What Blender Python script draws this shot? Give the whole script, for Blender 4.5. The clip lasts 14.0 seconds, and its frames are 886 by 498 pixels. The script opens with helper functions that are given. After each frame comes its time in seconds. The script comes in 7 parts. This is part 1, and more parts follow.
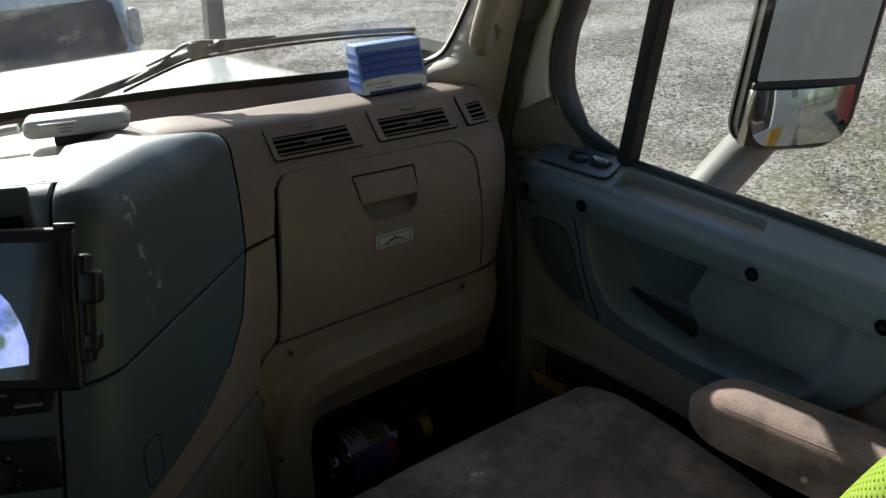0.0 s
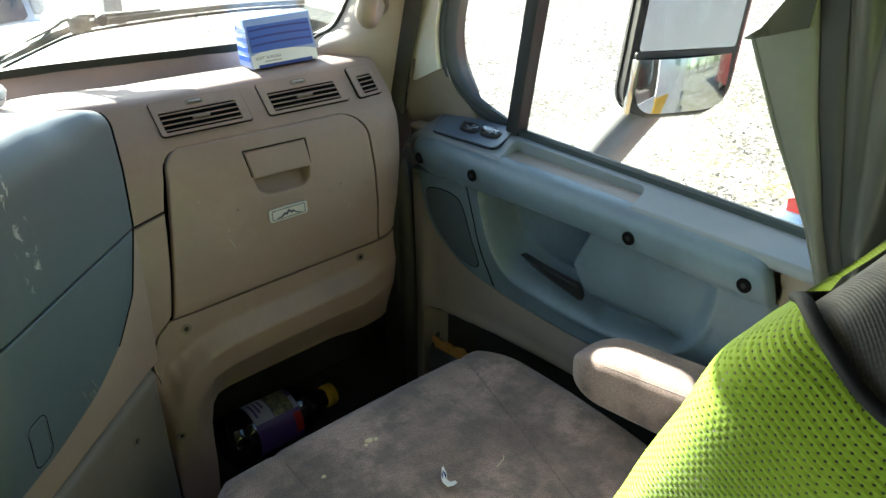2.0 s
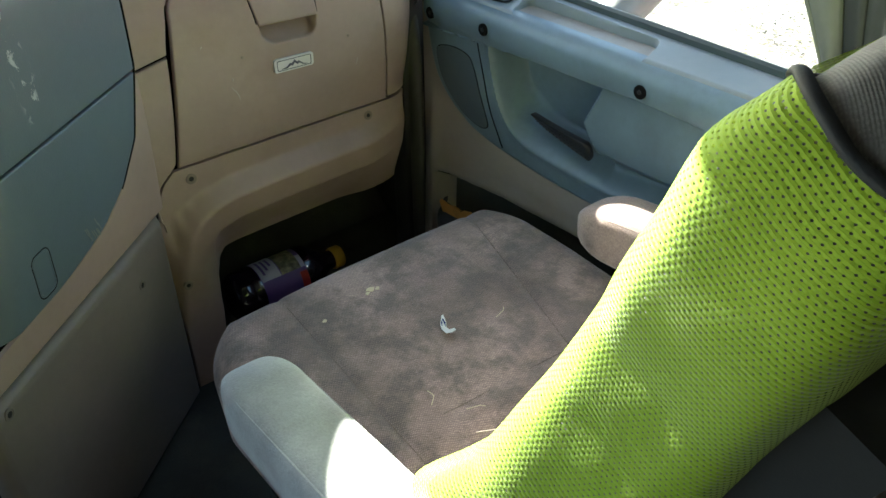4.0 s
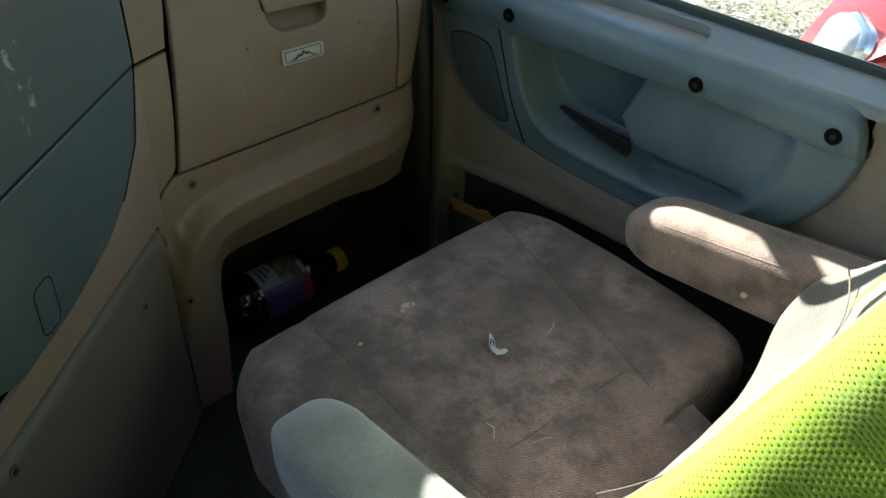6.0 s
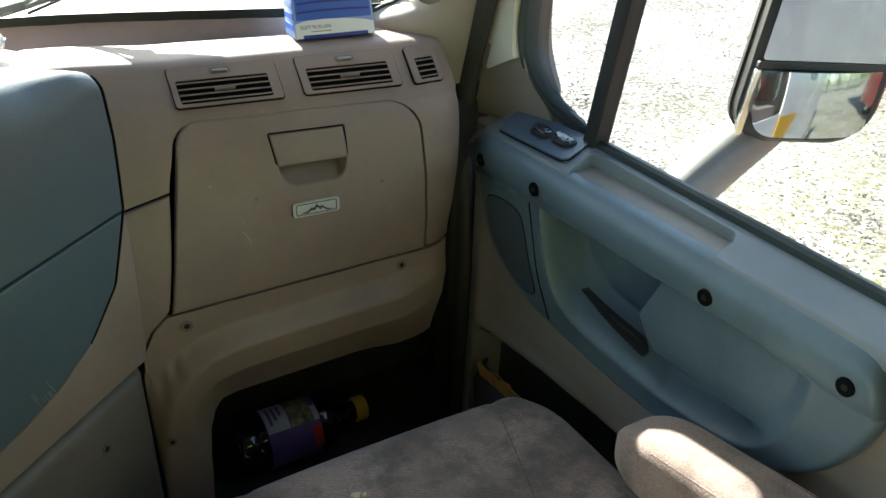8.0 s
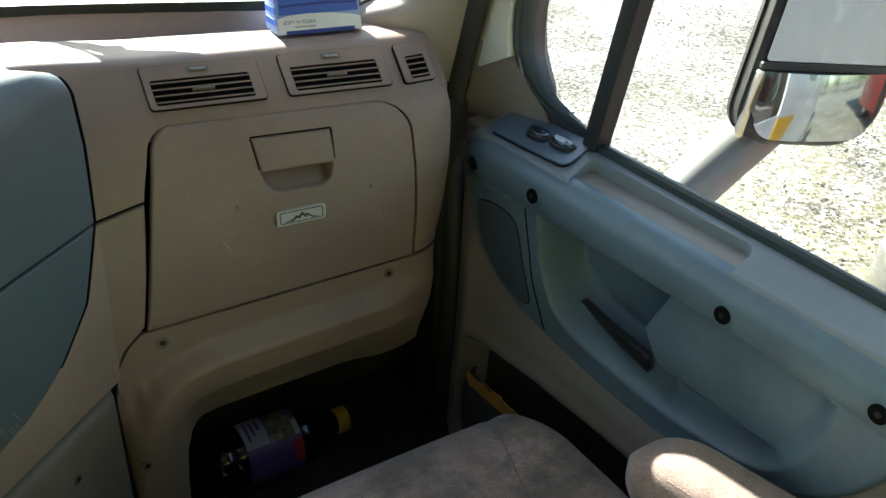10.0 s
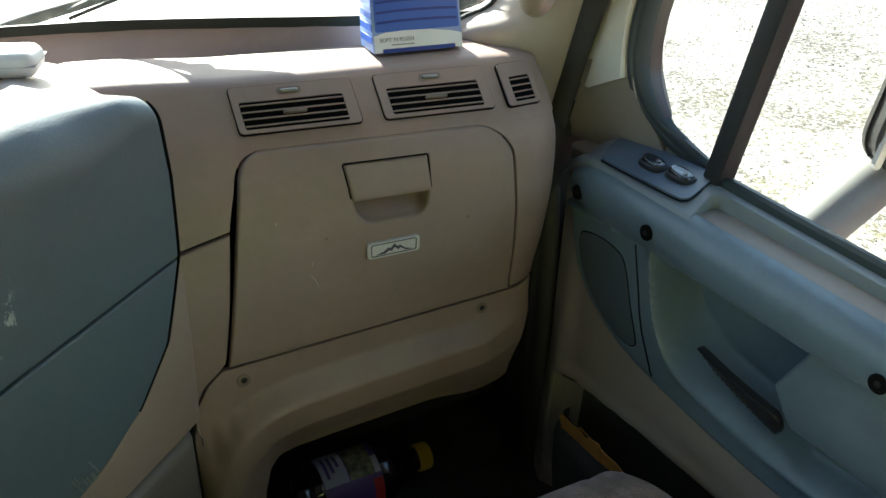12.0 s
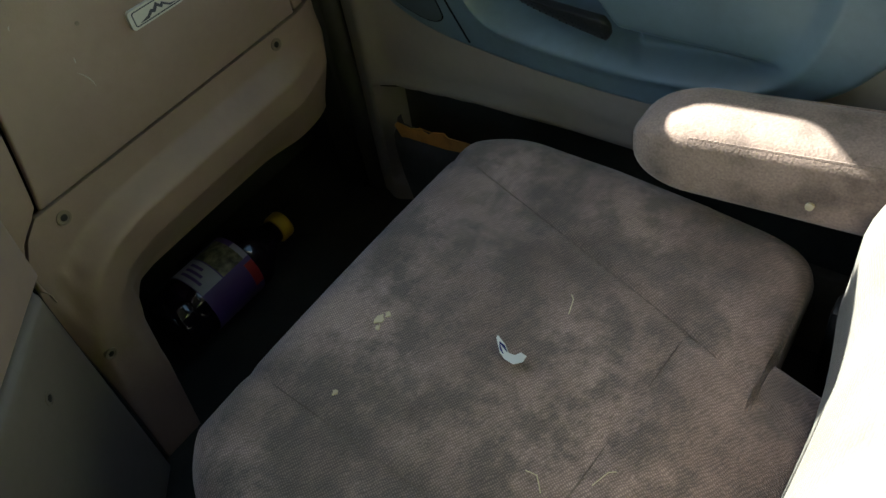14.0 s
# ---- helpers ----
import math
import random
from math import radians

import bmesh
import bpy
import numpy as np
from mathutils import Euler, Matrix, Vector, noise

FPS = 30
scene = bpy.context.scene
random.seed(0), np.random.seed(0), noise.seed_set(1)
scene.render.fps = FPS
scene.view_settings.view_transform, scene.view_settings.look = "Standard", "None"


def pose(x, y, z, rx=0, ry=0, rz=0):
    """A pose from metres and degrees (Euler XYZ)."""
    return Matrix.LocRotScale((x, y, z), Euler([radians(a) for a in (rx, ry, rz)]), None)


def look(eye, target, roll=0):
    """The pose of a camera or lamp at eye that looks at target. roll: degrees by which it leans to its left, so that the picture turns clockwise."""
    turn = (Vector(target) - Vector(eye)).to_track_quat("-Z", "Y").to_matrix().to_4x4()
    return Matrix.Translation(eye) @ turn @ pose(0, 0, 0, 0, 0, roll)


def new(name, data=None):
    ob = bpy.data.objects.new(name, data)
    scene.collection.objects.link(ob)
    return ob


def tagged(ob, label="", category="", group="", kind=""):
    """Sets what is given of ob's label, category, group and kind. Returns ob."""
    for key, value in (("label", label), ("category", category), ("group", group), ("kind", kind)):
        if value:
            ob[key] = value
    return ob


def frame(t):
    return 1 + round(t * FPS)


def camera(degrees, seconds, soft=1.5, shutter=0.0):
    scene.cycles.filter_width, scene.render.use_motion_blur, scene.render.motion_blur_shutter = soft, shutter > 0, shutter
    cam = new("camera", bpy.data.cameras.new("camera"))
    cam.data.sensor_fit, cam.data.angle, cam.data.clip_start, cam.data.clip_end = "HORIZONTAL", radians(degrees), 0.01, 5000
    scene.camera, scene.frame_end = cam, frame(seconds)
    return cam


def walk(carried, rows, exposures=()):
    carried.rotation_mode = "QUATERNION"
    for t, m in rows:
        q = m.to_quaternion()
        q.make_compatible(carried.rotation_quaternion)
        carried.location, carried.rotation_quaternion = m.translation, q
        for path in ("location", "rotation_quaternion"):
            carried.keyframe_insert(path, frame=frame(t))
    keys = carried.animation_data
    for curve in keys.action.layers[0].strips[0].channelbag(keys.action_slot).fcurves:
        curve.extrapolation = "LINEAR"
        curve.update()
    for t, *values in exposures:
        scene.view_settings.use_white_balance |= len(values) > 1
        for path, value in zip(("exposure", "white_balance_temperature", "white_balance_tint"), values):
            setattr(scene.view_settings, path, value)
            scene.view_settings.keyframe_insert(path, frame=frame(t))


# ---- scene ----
cam = camera(55.1, 14.0)
PATH = [
    (0, (0.248, 0.151, 1.016), (1.298, 1.631, 0.176), -2.4),
    (0.5, (0.246, 0.149, 1.022), (1.351, 1.586, 0.177), -2.1),
    (1, (0.25, 0.134, 1.023), (1.371, 1.521, 0.117), -2.3),
    (1.5, (0.243, 0.114, 1.029), (1.398, 1.462, 0.107), -2.3),
    (2, (0.275, 0.104, 1.029), (1.436, 1.452, 0.115), -1.6),
    (2.5, (0.311, 0.073, 1.026), (1.483, 1.409, 0.109), 0.4),
    (3, (0.319, 0.071, 1.007), (1.476, 1.408, 0.073), -0.8),
    (3.5, (0.291, 0.079, 0.982), (1.369, 1.393, -0.072), -1.1),
    (3.7, (0.282, 0.075, 0.978), (1.325, 1.375, -0.128), -1.1),
    (5.8, (0.266, 0.218, 0.949), (1.376, 1.411, -0.212), -0.5),
    (6, (0.258, 0.237, 0.951), (1.379, 1.409, -0.219), 0.4),
    (6.5, (0.252, 0.247, 0.968), (1.399, 1.432, -0.165), 2.3),
    (7, (0.312, 0.241, 0.965), (1.357, 1.579, -0.093), 0.2),
    (7.2, (0.359, 0.229, 0.979), (1.291, 1.678, -0.038), -1.2),
    (7.5, (0.425, 0.207, 0.995), (1.348, 1.701, 0.038), 0.2),
    (8, (0.485, 0.2, 0.99), (1.398, 1.696, 0.027), 1.1),
    (10.3, (0.48, 0.296, 0.987), (1.475, 1.72, -0.004), 2.6),
    (10.5, (0.48, 0.302, 0.997), (1.458, 1.74, 0.01), 2.2),
    (11, (0.499, 0.303, 1.022), (1.428, 1.784, 0.051), 1.7),
    (11.5, (0.509, 0.336, 1.024), (1.38, 1.878, 0.094), 2.3),
    (12, (0.492, 0.383, 0.979), (1.358, 1.889, -0.011), 1.6),
    (12.2, (0.484, 0.407, 0.959), (1.344, 1.842, -0.137), -0.3),
    (12.5, (0.486, 0.423, 0.926), (1.436, 1.723, -0.261), -5.0),
    (12.8, (0.485, 0.41, 0.927), (1.585, 1.469, -0.365), -6.2),
    (13, (0.493, 0.398, 0.921), (1.594, 1.444, -0.381), -7.7),
    (13.5, (0.497, 0.37, 0.901), (1.51, 1.366, -0.507), -10.4),
    (14, (0.459, 0.431, 0.898), (1.444, 1.4, -0.547), -12.5),
]
# exposure follows the phone's own brightening and darkening
LIGHT = [(0.0, 0.80, 6500, 3), (0.4, 1.40, 6500, -2), (1.0, 2.32, 6500, -2), (1.5, 2.67, 6500, -2), (2.5, 3.00, 6500, -2), (3.0, 3.07, 6500, -2), (3.3, 3.46, 6500, -2), (3.5, 3.72, 6500, -2), (3.7, 3.60, 6500, -2), (5.8, 2.37, 6500, -2), (6.5, 2.38, 6500, -2), (7.0, 2.75, 6500, -2), (7.5, 2.70, 6500, -2), (8.0, 2.57, 6500, -2), (10.3, 2.47, 6500, -2), (11.0, 2.57, 6500, -2), (12.0, 2.57, 6500, -2), (12.5, 3.85, 6500, -2), (12.8, 3.85, 6500, -2), (13.0, 3.97, 6500, -2), (13.3, 3.15, 6500, -2), (13.5, 2.78, 6500, -2), (14.0, 2.55, 6500, -2)]
walk(cam, [(t, look(eye, target, roll)) for t, eye, target, roll in PATH], LIGHT)

# ---- world and sun ----
SUN_TO = Vector((0.03, 1.0, 0.541)).normalized()
world = bpy.data.worlds.new("sky")
scene.world = world
world.use_nodes = True
wn = world.node_tree
for n in list(wn.nodes):
    wn.nodes.remove(n)
w_out = wn.nodes.new("ShaderNodeOutputWorld")
w_bg = wn.nodes.new("ShaderNodeBackground")
w_sky = wn.nodes.new("ShaderNodeTexSky")
w_sky.sky_type = "NISHITA"
w_sky.sun_disc = False
w_sky.sun_elevation = math.asin(SUN_TO.z)
w_sky.sun_rotation = math.atan2(SUN_TO.x, SUN_TO.y)
w_bg.inputs["Strength"].default_value = 0.11
wn.links.new(w_sky.outputs[0], w_bg.inputs[0])
wn.links.new(w_bg.outputs[0], w_out.inputs[0])

sun_data = bpy.data.lights.new("sun", "SUN")
sun_data.energy = 5.0
sun_data.angle = radians(0.5)
sun_data.color = (1.0, 0.97, 0.92)
sun = new("sun", sun_data)
sun.matrix_world = look(SUN_TO * 30, (0, 0, 0))


# ---- materials ----
def material(name, base, rough=0.5, metal=0.0, vary=0.12, big=6.0, fine=90.0, grain=0.0, grain_scale=500.0,
             stain=None, stain_amount=0.0, stain_scale=5.0, sheen=0.0, spec=0.5, coat=0.0, per_piece=0.0):
    """A procedural surface: colour that drifts at two scales, stains, and a fine relief."""
    m = bpy.data.materials.new(name)
    m.use_nodes = True
    nt = m.node_tree
    bsdf = nt.nodes["Principled BSDF"]
    bsdf.inputs["Roughness"].default_value = rough
    bsdf.inputs["Metallic"].default_value = metal
    bsdf.inputs["Specular IOR Level"].default_value = spec
    bsdf.inputs["Sheen Weight"].default_value = sheen
    bsdf.inputs["Coat Weight"].default_value = coat
    co = nt.nodes.new("ShaderNodeTexCoord")

    def noise_node(scale, detail=4.0):
        n = nt.nodes.new("ShaderNodeTexNoise")
        n.inputs["Scale"].default_value = scale
        n.inputs["Detail"].default_value = detail
        nt.links.new(co.outputs["Object"], n.inputs["Vector"])
        return n

    def mix(a, b, fac, mode="MIX"):
        n = nt.nodes.new("ShaderNodeMix")
        n.data_type = "RGBA"
        n.blend_type = mode
        for value, slot in ((fac, 0), (a, 6), (b, 7)):
            if hasattr(value, "links"):
                nt.links.new(value, n.inputs[slot])
            else:
                n.inputs[slot].default_value = value if slot == 0 else (*value, 1.0)
        return n.outputs[2]

    def ramp(src, lo, hi):
        n = nt.nodes.new("ShaderNodeMapRange")
        n.inputs["From Min"].default_value = lo
        n.inputs["From Max"].default_value = hi
        nt.links.new(src, n.inputs["Value"])
        return n.outputs["Result"]

    dark = tuple(c * (1 - vary) for c in base)
    light = tuple(min(1, c * (1 + vary)) for c in base)
    big_n = noise_node(big)
    colour = mix(dark, light, ramp(big_n.outputs["Fac"], 0.35, 0.65))
    fine_n = noise_node(fine, 6.0)
    lo = tuple(c * (1 - vary * 0.7) for c in (1, 1, 1))
    colour = mix(colour, mix(lo, (1, 1, 1), ramp(fine_n.outputs["Fac"], 0.3, 0.7)), 1.0, "MULTIPLY")
    if stain:
        st = noise_node(stain_scale, 8.0)
        st.inputs["Roughness"].default_value = 0.65
        t = ramp(st.outputs["Fac"], 0.52, 0.68)
        sc = nt.nodes.new("ShaderNodeMath")
        sc.operation = "MULTIPLY"
        sc.inputs[1].default_value = stain_amount
        nt.links.new(t, sc.inputs[0])
        colour = mix(colour, stain, sc.outputs[0])
    if per_piece:
        info = nt.nodes.new("ShaderNodeObjectInfo")
        colour = mix(colour, mix((1 - per_piece,) * 3, (1 + per_piece,) * 3, info.outputs["Random"]), 1.0, "MULTIPLY")
    nt.links.new(colour, bsdf.inputs["Base Color"])
    rr = nt.nodes.new("ShaderNodeMapRange")
    rr.inputs["To Min"].default_value = max(0.02, rough - 0.08)
    rr.inputs["To Max"].default_value = min(1, rough + 0.08)
    nt.links.new(big_n.outputs["Fac"], rr.inputs["Value"])
    nt.links.new(rr.outputs["Result"], bsdf.inputs["Roughness"])
    if grain:
        g = noise_node(grain_scale, 3.0)
        b = nt.nodes.new("ShaderNodeBump")
        b.inputs["Strength"].default_value = grain
        b.inputs["Distance"].default_value = 0.0006
        nt.links.new(g.outputs["Fac"], b.inputs["Height"])
        nt.links.new(b.outputs["Normal"], bsdf.inputs["Normal"])
    return m


def cloth(name, base, stain, stain_amount, rib=(1, 0, 0), pitch=0.0022, rough=0.95, along="X", weave=0.0, blotch=None, relief=0.4):
    """Woven seat cloth: fine ribs, nap, stains."""
    m = material(name, base, rough, vary=0.26, big=9, fine=260, stain=stain, stain_amount=stain_amount, stain_scale=7.0, sheen=0.25, spec=0.15)
    nt = m.node_tree
    bsdf = nt.nodes["Principled BSDF"]
    co = nt.nodes.new("ShaderNodeTexCoord")
    mp = nt.nodes.new("ShaderNodeMapping")
    mp.inputs["Rotation"].default_value = (0, 0, rib[0])
    nt.links.new(co.outputs["Object"], mp.inputs["Vector"])
    wv = nt.nodes.new("ShaderNodeTexWave")
    wv.wave_type = "BANDS"
    wv.bands_direction = along
    wv.inputs["Scale"].default_value = 0.314 / pitch
    wv.inputs["Distortion"].default_value = 1.2
    wv.inputs["Detail"].default_value = 2.0
    nt.links.new(mp.outputs["Vector"], wv.inputs["Vector"])
    ns = nt.nodes.new("ShaderNodeTexNoise")
    ns.inputs["Scale"].default_value = 900
    nt.links.new(co.outputs["Object"], ns.inputs["Vector"])
    ad = nt.nodes.new("ShaderNodeMath")
    ad.operation = "ADD"
    nt.links.new(wv.outputs["Fac"], ad.inputs[0])
    nt.links.new(ns.outputs["Fac"], ad.inputs[1])
    if weave:
        # broken cross weave that shows as lighter and darker threads, and wide grey soiling
        cross = nt.nodes.new("ShaderNodeTexWave")
        cross.bands_direction = "Y"
        cross.inputs["Scale"].default_value = 0.314 / (pitch * 1.4)
        cross.inputs["Distortion"].default_value = 9.0
        cross.inputs["Detail"].default_value = 5.0
        nt.links.new(mp.outputs["Vector"], cross.inputs["Vector"])
        both = nt.nodes.new("ShaderNodeMath")
        both.operation = "MULTIPLY"
        nt.links.new(wv.outputs["Fac"], both.inputs[0])
        nt.links.new(cross.outputs["Fac"], both.inputs[1])
        lift = nt.nodes.new("ShaderNodeMapRange")
        lift.inputs["To Min"].default_value = 1 - weave
        lift.inputs["To Max"].default_value = 1 + weave
        nt.links.new(both.outputs[0], lift.inputs["Value"])
        soil = nt.nodes.new("ShaderNodeTexNoise")
        soil.inputs["Scale"].default_value = 21
        soil.inputs["Detail"].default_value = 9
        soil.inputs["Roughness"].default_value = 0.7
        nt.links.new(co.outputs["Object"], soil.inputs["Vector"])
        amount = nt.nodes.new("ShaderNodeMapRange")
        amount.inputs["From Min"].default_value = 0.45
        amount.inputs["From Max"].default_value = 0.60
        amount.inputs["To Max"].default_value = 0.8
        nt.links.new(soil.outputs["Fac"], amount.inputs["Value"])
        old = bsdf.inputs["Base Color"].links[0].from_socket
        dirty = nt.nodes.new("ShaderNodeMix")
        dirty.data_type = "RGBA"
        nt.links.new(amount.outputs["Result"], dirty.inputs[0])
        nt.links.new(old, dirty.inputs[6])
        dirty.inputs[7].default_value = (*blotch, 1)
        threads = nt.nodes.new("ShaderNodeVectorMath")
        threads.operation = "SCALE"
        nt.links.new(dirty.outputs[2], threads.inputs[0])
        nt.links.new(lift.outputs["Result"], threads.inputs["Scale"])
        nt.links.new(threads.outputs["Vector"], bsdf.inputs["Base Color"])
    b = nt.nodes.new("ShaderNodeBump")
    b.inputs["Strength"].default_value = relief
    b.inputs["Distance"].default_value = 0.0012
    nt.links.new(ad.outputs[0], b.inputs["Height"])
    nt.links.new(b.outputs["Normal"], bsdf.inputs["Normal"])
    return m


def glass(name, tint, gloss=0.06, dust=0.0):
    """Thin clear pane: lets light straight through, with a faint gloss and dust."""
    m = bpy.data.materials.new(name)
    m.use_nodes = True
    nt = m.node_tree
    for n in list(nt.nodes):
        nt.nodes.remove(n)
    out = nt.nodes.new("ShaderNodeOutputMaterial")
    tr = nt.nodes.new("ShaderNodeBsdfTransparent")
    tr.inputs[0].default_value = (*tint, 1)
    gl = nt.nodes.new("ShaderNodeBsdfGlossy")
    gl.inputs["Roughness"].default_value = 0.02
    mx = nt.nodes.new("ShaderNodeMixShader")
    mx.inputs[0].default_value = gloss
    nt.links.new(tr.outputs[0], mx.inputs[1])
    nt.links.new(gl.outputs[0], mx.inputs[2])
    last = mx
    if dust:
        co = nt.nodes.new("ShaderNodeTexCoord")
        ns = nt.nodes.new("ShaderNodeTexNoise")
        ns.inputs["Scale"].default_value = 60
        ns.inputs["Detail"].default_value = 8
        nt.links.new(co.outputs["Object"], ns.inputs["Vector"])
        mr = nt.nodes.new("ShaderNodeMapRange")
        mr.inputs["From Min"].default_value = 0.55
        mr.inputs["From Max"].default_value = 0.85
        mr.inputs["To Max"].default_value = dust
        nt.links.new(ns.outputs["Fac"], mr.inputs["Value"])
        df = nt.nodes.new("ShaderNodeBsdfDiffuse")
        df.inputs[0].default_value = (0.7, 0.68, 0.62, 1)
        m2 = nt.nodes.new("ShaderNodeMixShader")
        nt.links.new(mr.outputs["Result"], m2.inputs[0])
        nt.links.new(mx.outputs[0], m2.inputs[1])
        nt.links.new(df.outputs[0], m2.inputs[2])
        last = m2
    nt.links.new(last.outputs[0], out.inputs[0])
    return m


def scuffed(name, base, origin, along, at, half, z_lo, z_hi, pale):
    """Grained vinyl with pale smears rubbed into it along one upright line."""
    m = material(name, base, 0.45, vary=0.07, grain=0.45, grain_scale=420, stain=(0.13, 0.138, 0.138), stain_amount=0.35, stain_scale=5)
    nt = m.node_tree
    bsdf = nt.nodes["Principled BSDF"]
    co = nt.nodes.new("ShaderNodeTexCoord")

    def op(kind, a, b):
        n = nt.nodes.new("ShaderNodeMath")
        n.operation = kind
        n.use_clamp = kind == "MULTIPLY"
        for i, v in enumerate((a, b)):
            if hasattr(v, "links"):
                nt.links.new(v, n.inputs[i])
            else:
                n.inputs[i].default_value = v
        return n.outputs[0]

    def ramp(src, lo, hi):
        n = nt.nodes.new("ShaderNodeMapRange")
        n.interpolation_type = "SMOOTHSTEP"
        n.inputs["From Min"].default_value = lo
        n.inputs["From Max"].default_value = hi
        nt.links.new(src, n.inputs["Value"])
        return n.outputs["Result"]

    rel = nt.nodes.new("ShaderNodeVectorMath")
    rel.operation = "SUBTRACT"
    nt.links.new(co.outputs["Object"], rel.inputs[0])
    rel.inputs[1].default_value = origin
    dot = nt.nodes.new("ShaderNodeVectorMath")
    dot.operation = "DOT_PRODUCT"
    nt.links.new(rel.outputs["Vector"], dot.inputs[0])
    dot.inputs[1].default_value = along
    sep = nt.nodes.new("ShaderNodeSeparateXYZ")
    nt.links.new(co.outputs["Object"], sep.inputs[0])
    lean = op("SUBTRACT", dot.outputs["Value"], op("DIVIDE", sep.outputs["Z"], 10.0))
    off = op("ABSOLUTE", op("SUBTRACT", lean, at - 0.065), 0.0)
    band = ramp(off, half, half * 0.2)
    tall = op("MULTIPLY", ramp(sep.outputs["Z"], z_lo, z_lo + 0.02), ramp(sep.outputs["Z"], z_hi, z_hi - 0.02))
    mp = nt.nodes.new("ShaderNodeMapping")
    mp.inputs["Scale"].default_value = (1.0, 1.0, 0.75)
    nt.links.new(co.outputs["Object"], mp.inputs["Vector"])
    ns = nt.nodes.new("ShaderNodeTexNoise")
    ns.inputs["Scale"].default_value = 62
    ns.inputs["Detail"].default_value = 9
    ns.inputs["Roughness"].default_value = 0.68
    ns.inputs["Distortion"].default_value = 1.2
    nt.links.new(mp.outputs["Vector"], ns.inputs["Vector"])
    smear = op("MULTIPLY", op("MULTIPLY", ramp(ns.outputs["Fac"], 0.55, 0.60), band), op("MULTIPLY", tall, 0.75))
    old = bsdf.inputs["Base Color"].links[0].from_socket
    mx = nt.nodes.new("ShaderNodeMix")
    mx.data_type = "RGBA"
    nt.links.new(smear, mx.inputs[0])
    nt.links.new(old, mx.inputs[6])
    mx.inputs[7].default_value = (*pale, 1)
    nt.links.new(mx.outputs[2], bsdf.inputs["Base Color"])
    return m


def perforated(name, base):
    """Open mesh cloth of a safety vest, with staggered round holes along its own weave."""
    m = bpy.data.materials.new(name)
    m.use_nodes = True
    nt = m.node_tree
    bsdf = nt.nodes["Principled BSDF"]
    bsdf.inputs["Roughness"].default_value = 0.75
    bsdf.inputs["Sheen Weight"].default_value = 0.2
    uv = nt.nodes.new("ShaderNodeUVMap")
    sep = nt.nodes.new("ShaderNodeSeparateXYZ")
    nt.links.new(uv.outputs[0], sep.inputs[0])

    def op(kind, a, b=None):
        n = nt.nodes.new("ShaderNodeMath")
        n.operation = kind
        for i, v in enumerate((a, b)):
            if v is None:
                continue
            if hasattr(v, "links"):
                nt.links.new(v, n.inputs[i])
            else:
                n.inputs[i].default_value = v
        return n.outputs[0]

    pitch = 0.0042
    v = op("DIVIDE", sep.outputs[1], pitch * 0.9)
    row = op("FLOOR", v)
    u = op("ADD", op("DIVIDE", sep.outputs[0], pitch), op("MULTIPLY", op("MODULO", row, 2.0), 0.5))
    du = op("SUBTRACT", op("FRACT", u), 0.5)
    dv = op("SUBTRACT", op("FRACT", v), 0.5)
    r = op("SQRT", op("ADD", op("MULTIPLY", du, du), op("MULTIPLY", dv, dv)))
    hole = op("LESS_THAN", r, 0.175)
    co = nt.nodes.new("ShaderNodeTexCoord")
    ns = nt.nodes.new("ShaderNodeTexNoise")
    ns.inputs["Scale"].default_value = 14
    nt.links.new(co.outputs["Object"], ns.inputs["Vector"])
    mx = nt.nodes.new("ShaderNodeMix")
    mx.data_type = "RGBA"
    nt.links.new(ns.outputs["Fac"], mx.inputs[0])
    mx.inputs[6].default_value = (*[c * 0.85 for c in base], 1)
    mx.inputs[7].default_value = (*base, 1)
    nt.links.new(mx.outputs[2], bsdf.inputs["Base Color"])
    bump = nt.nodes.new("ShaderNodeBump")
    bump.inputs["Strength"].default_value = 0.6
    bump.inputs["Distance"].default_value = 0.0012
    nt.links.new(op("ADD", op("ABSOLUTE", dv), op("MULTIPLY", r, 0.5)), bump.inputs["Height"])
    nt.links.new(bump.outputs[0], bsdf.inputs["Normal"])
    tl = nt.nodes.new("ShaderNodeBsdfTranslucent")
    nt.links.new(mx.outputs[2], tl.inputs[0])
    m1 = nt.nodes.new("ShaderNodeMixShader")
    m1.inputs[0].default_value = 0.06
    nt.links.new(bsdf.outputs[0], m1.inputs[1])
    nt.links.new(tl.outputs[0], m1.inputs[2])
    tp = nt.nodes.new("ShaderNodeBsdfTransparent")
    m2 = nt.nodes.new("ShaderNodeMixShader")
    nt.links.new(hole, m2.inputs[0])
    nt.links.new(m1.outputs[0], m2.inputs[1])
    nt.links.new(tp.outputs[0], m2.inputs[2])
    nt.links.new(m2.outputs[0], nt.nodes["Material Output"].inputs[0])
    return m


TAN = material("tan_vinyl", (0.300, 0.216, 0.182), 0.5, vary=0.08, grain=0.3, stain=(0.196, 0.130, 0.096), stain_amount=0.45, stain_scale=4)
TAN_TOP = material("tan_top_vinyl", (0.40, 0.345, 0.31), 0.5, vary=0.08, grain=0.3, stain=(0.5, 0.46, 0.4), stain_amount=0.25, stain_scale=12)
# lighter tan: full sun on the deck put into its base colour
TAN_SUNLIT = material("tan_sunlit_vinyl", (0.34, 0.285, 0.26), 0.45, vary=0.08, grain=0.3, stain=(0.42, 0.37, 0.33), stain_amount=0.3, stain_scale=12)
SCREEN_EDGE = material("green_black_screen_border", (0.022, 0.028, 0.022), 0.6, vary=0.2, grain=0.2)
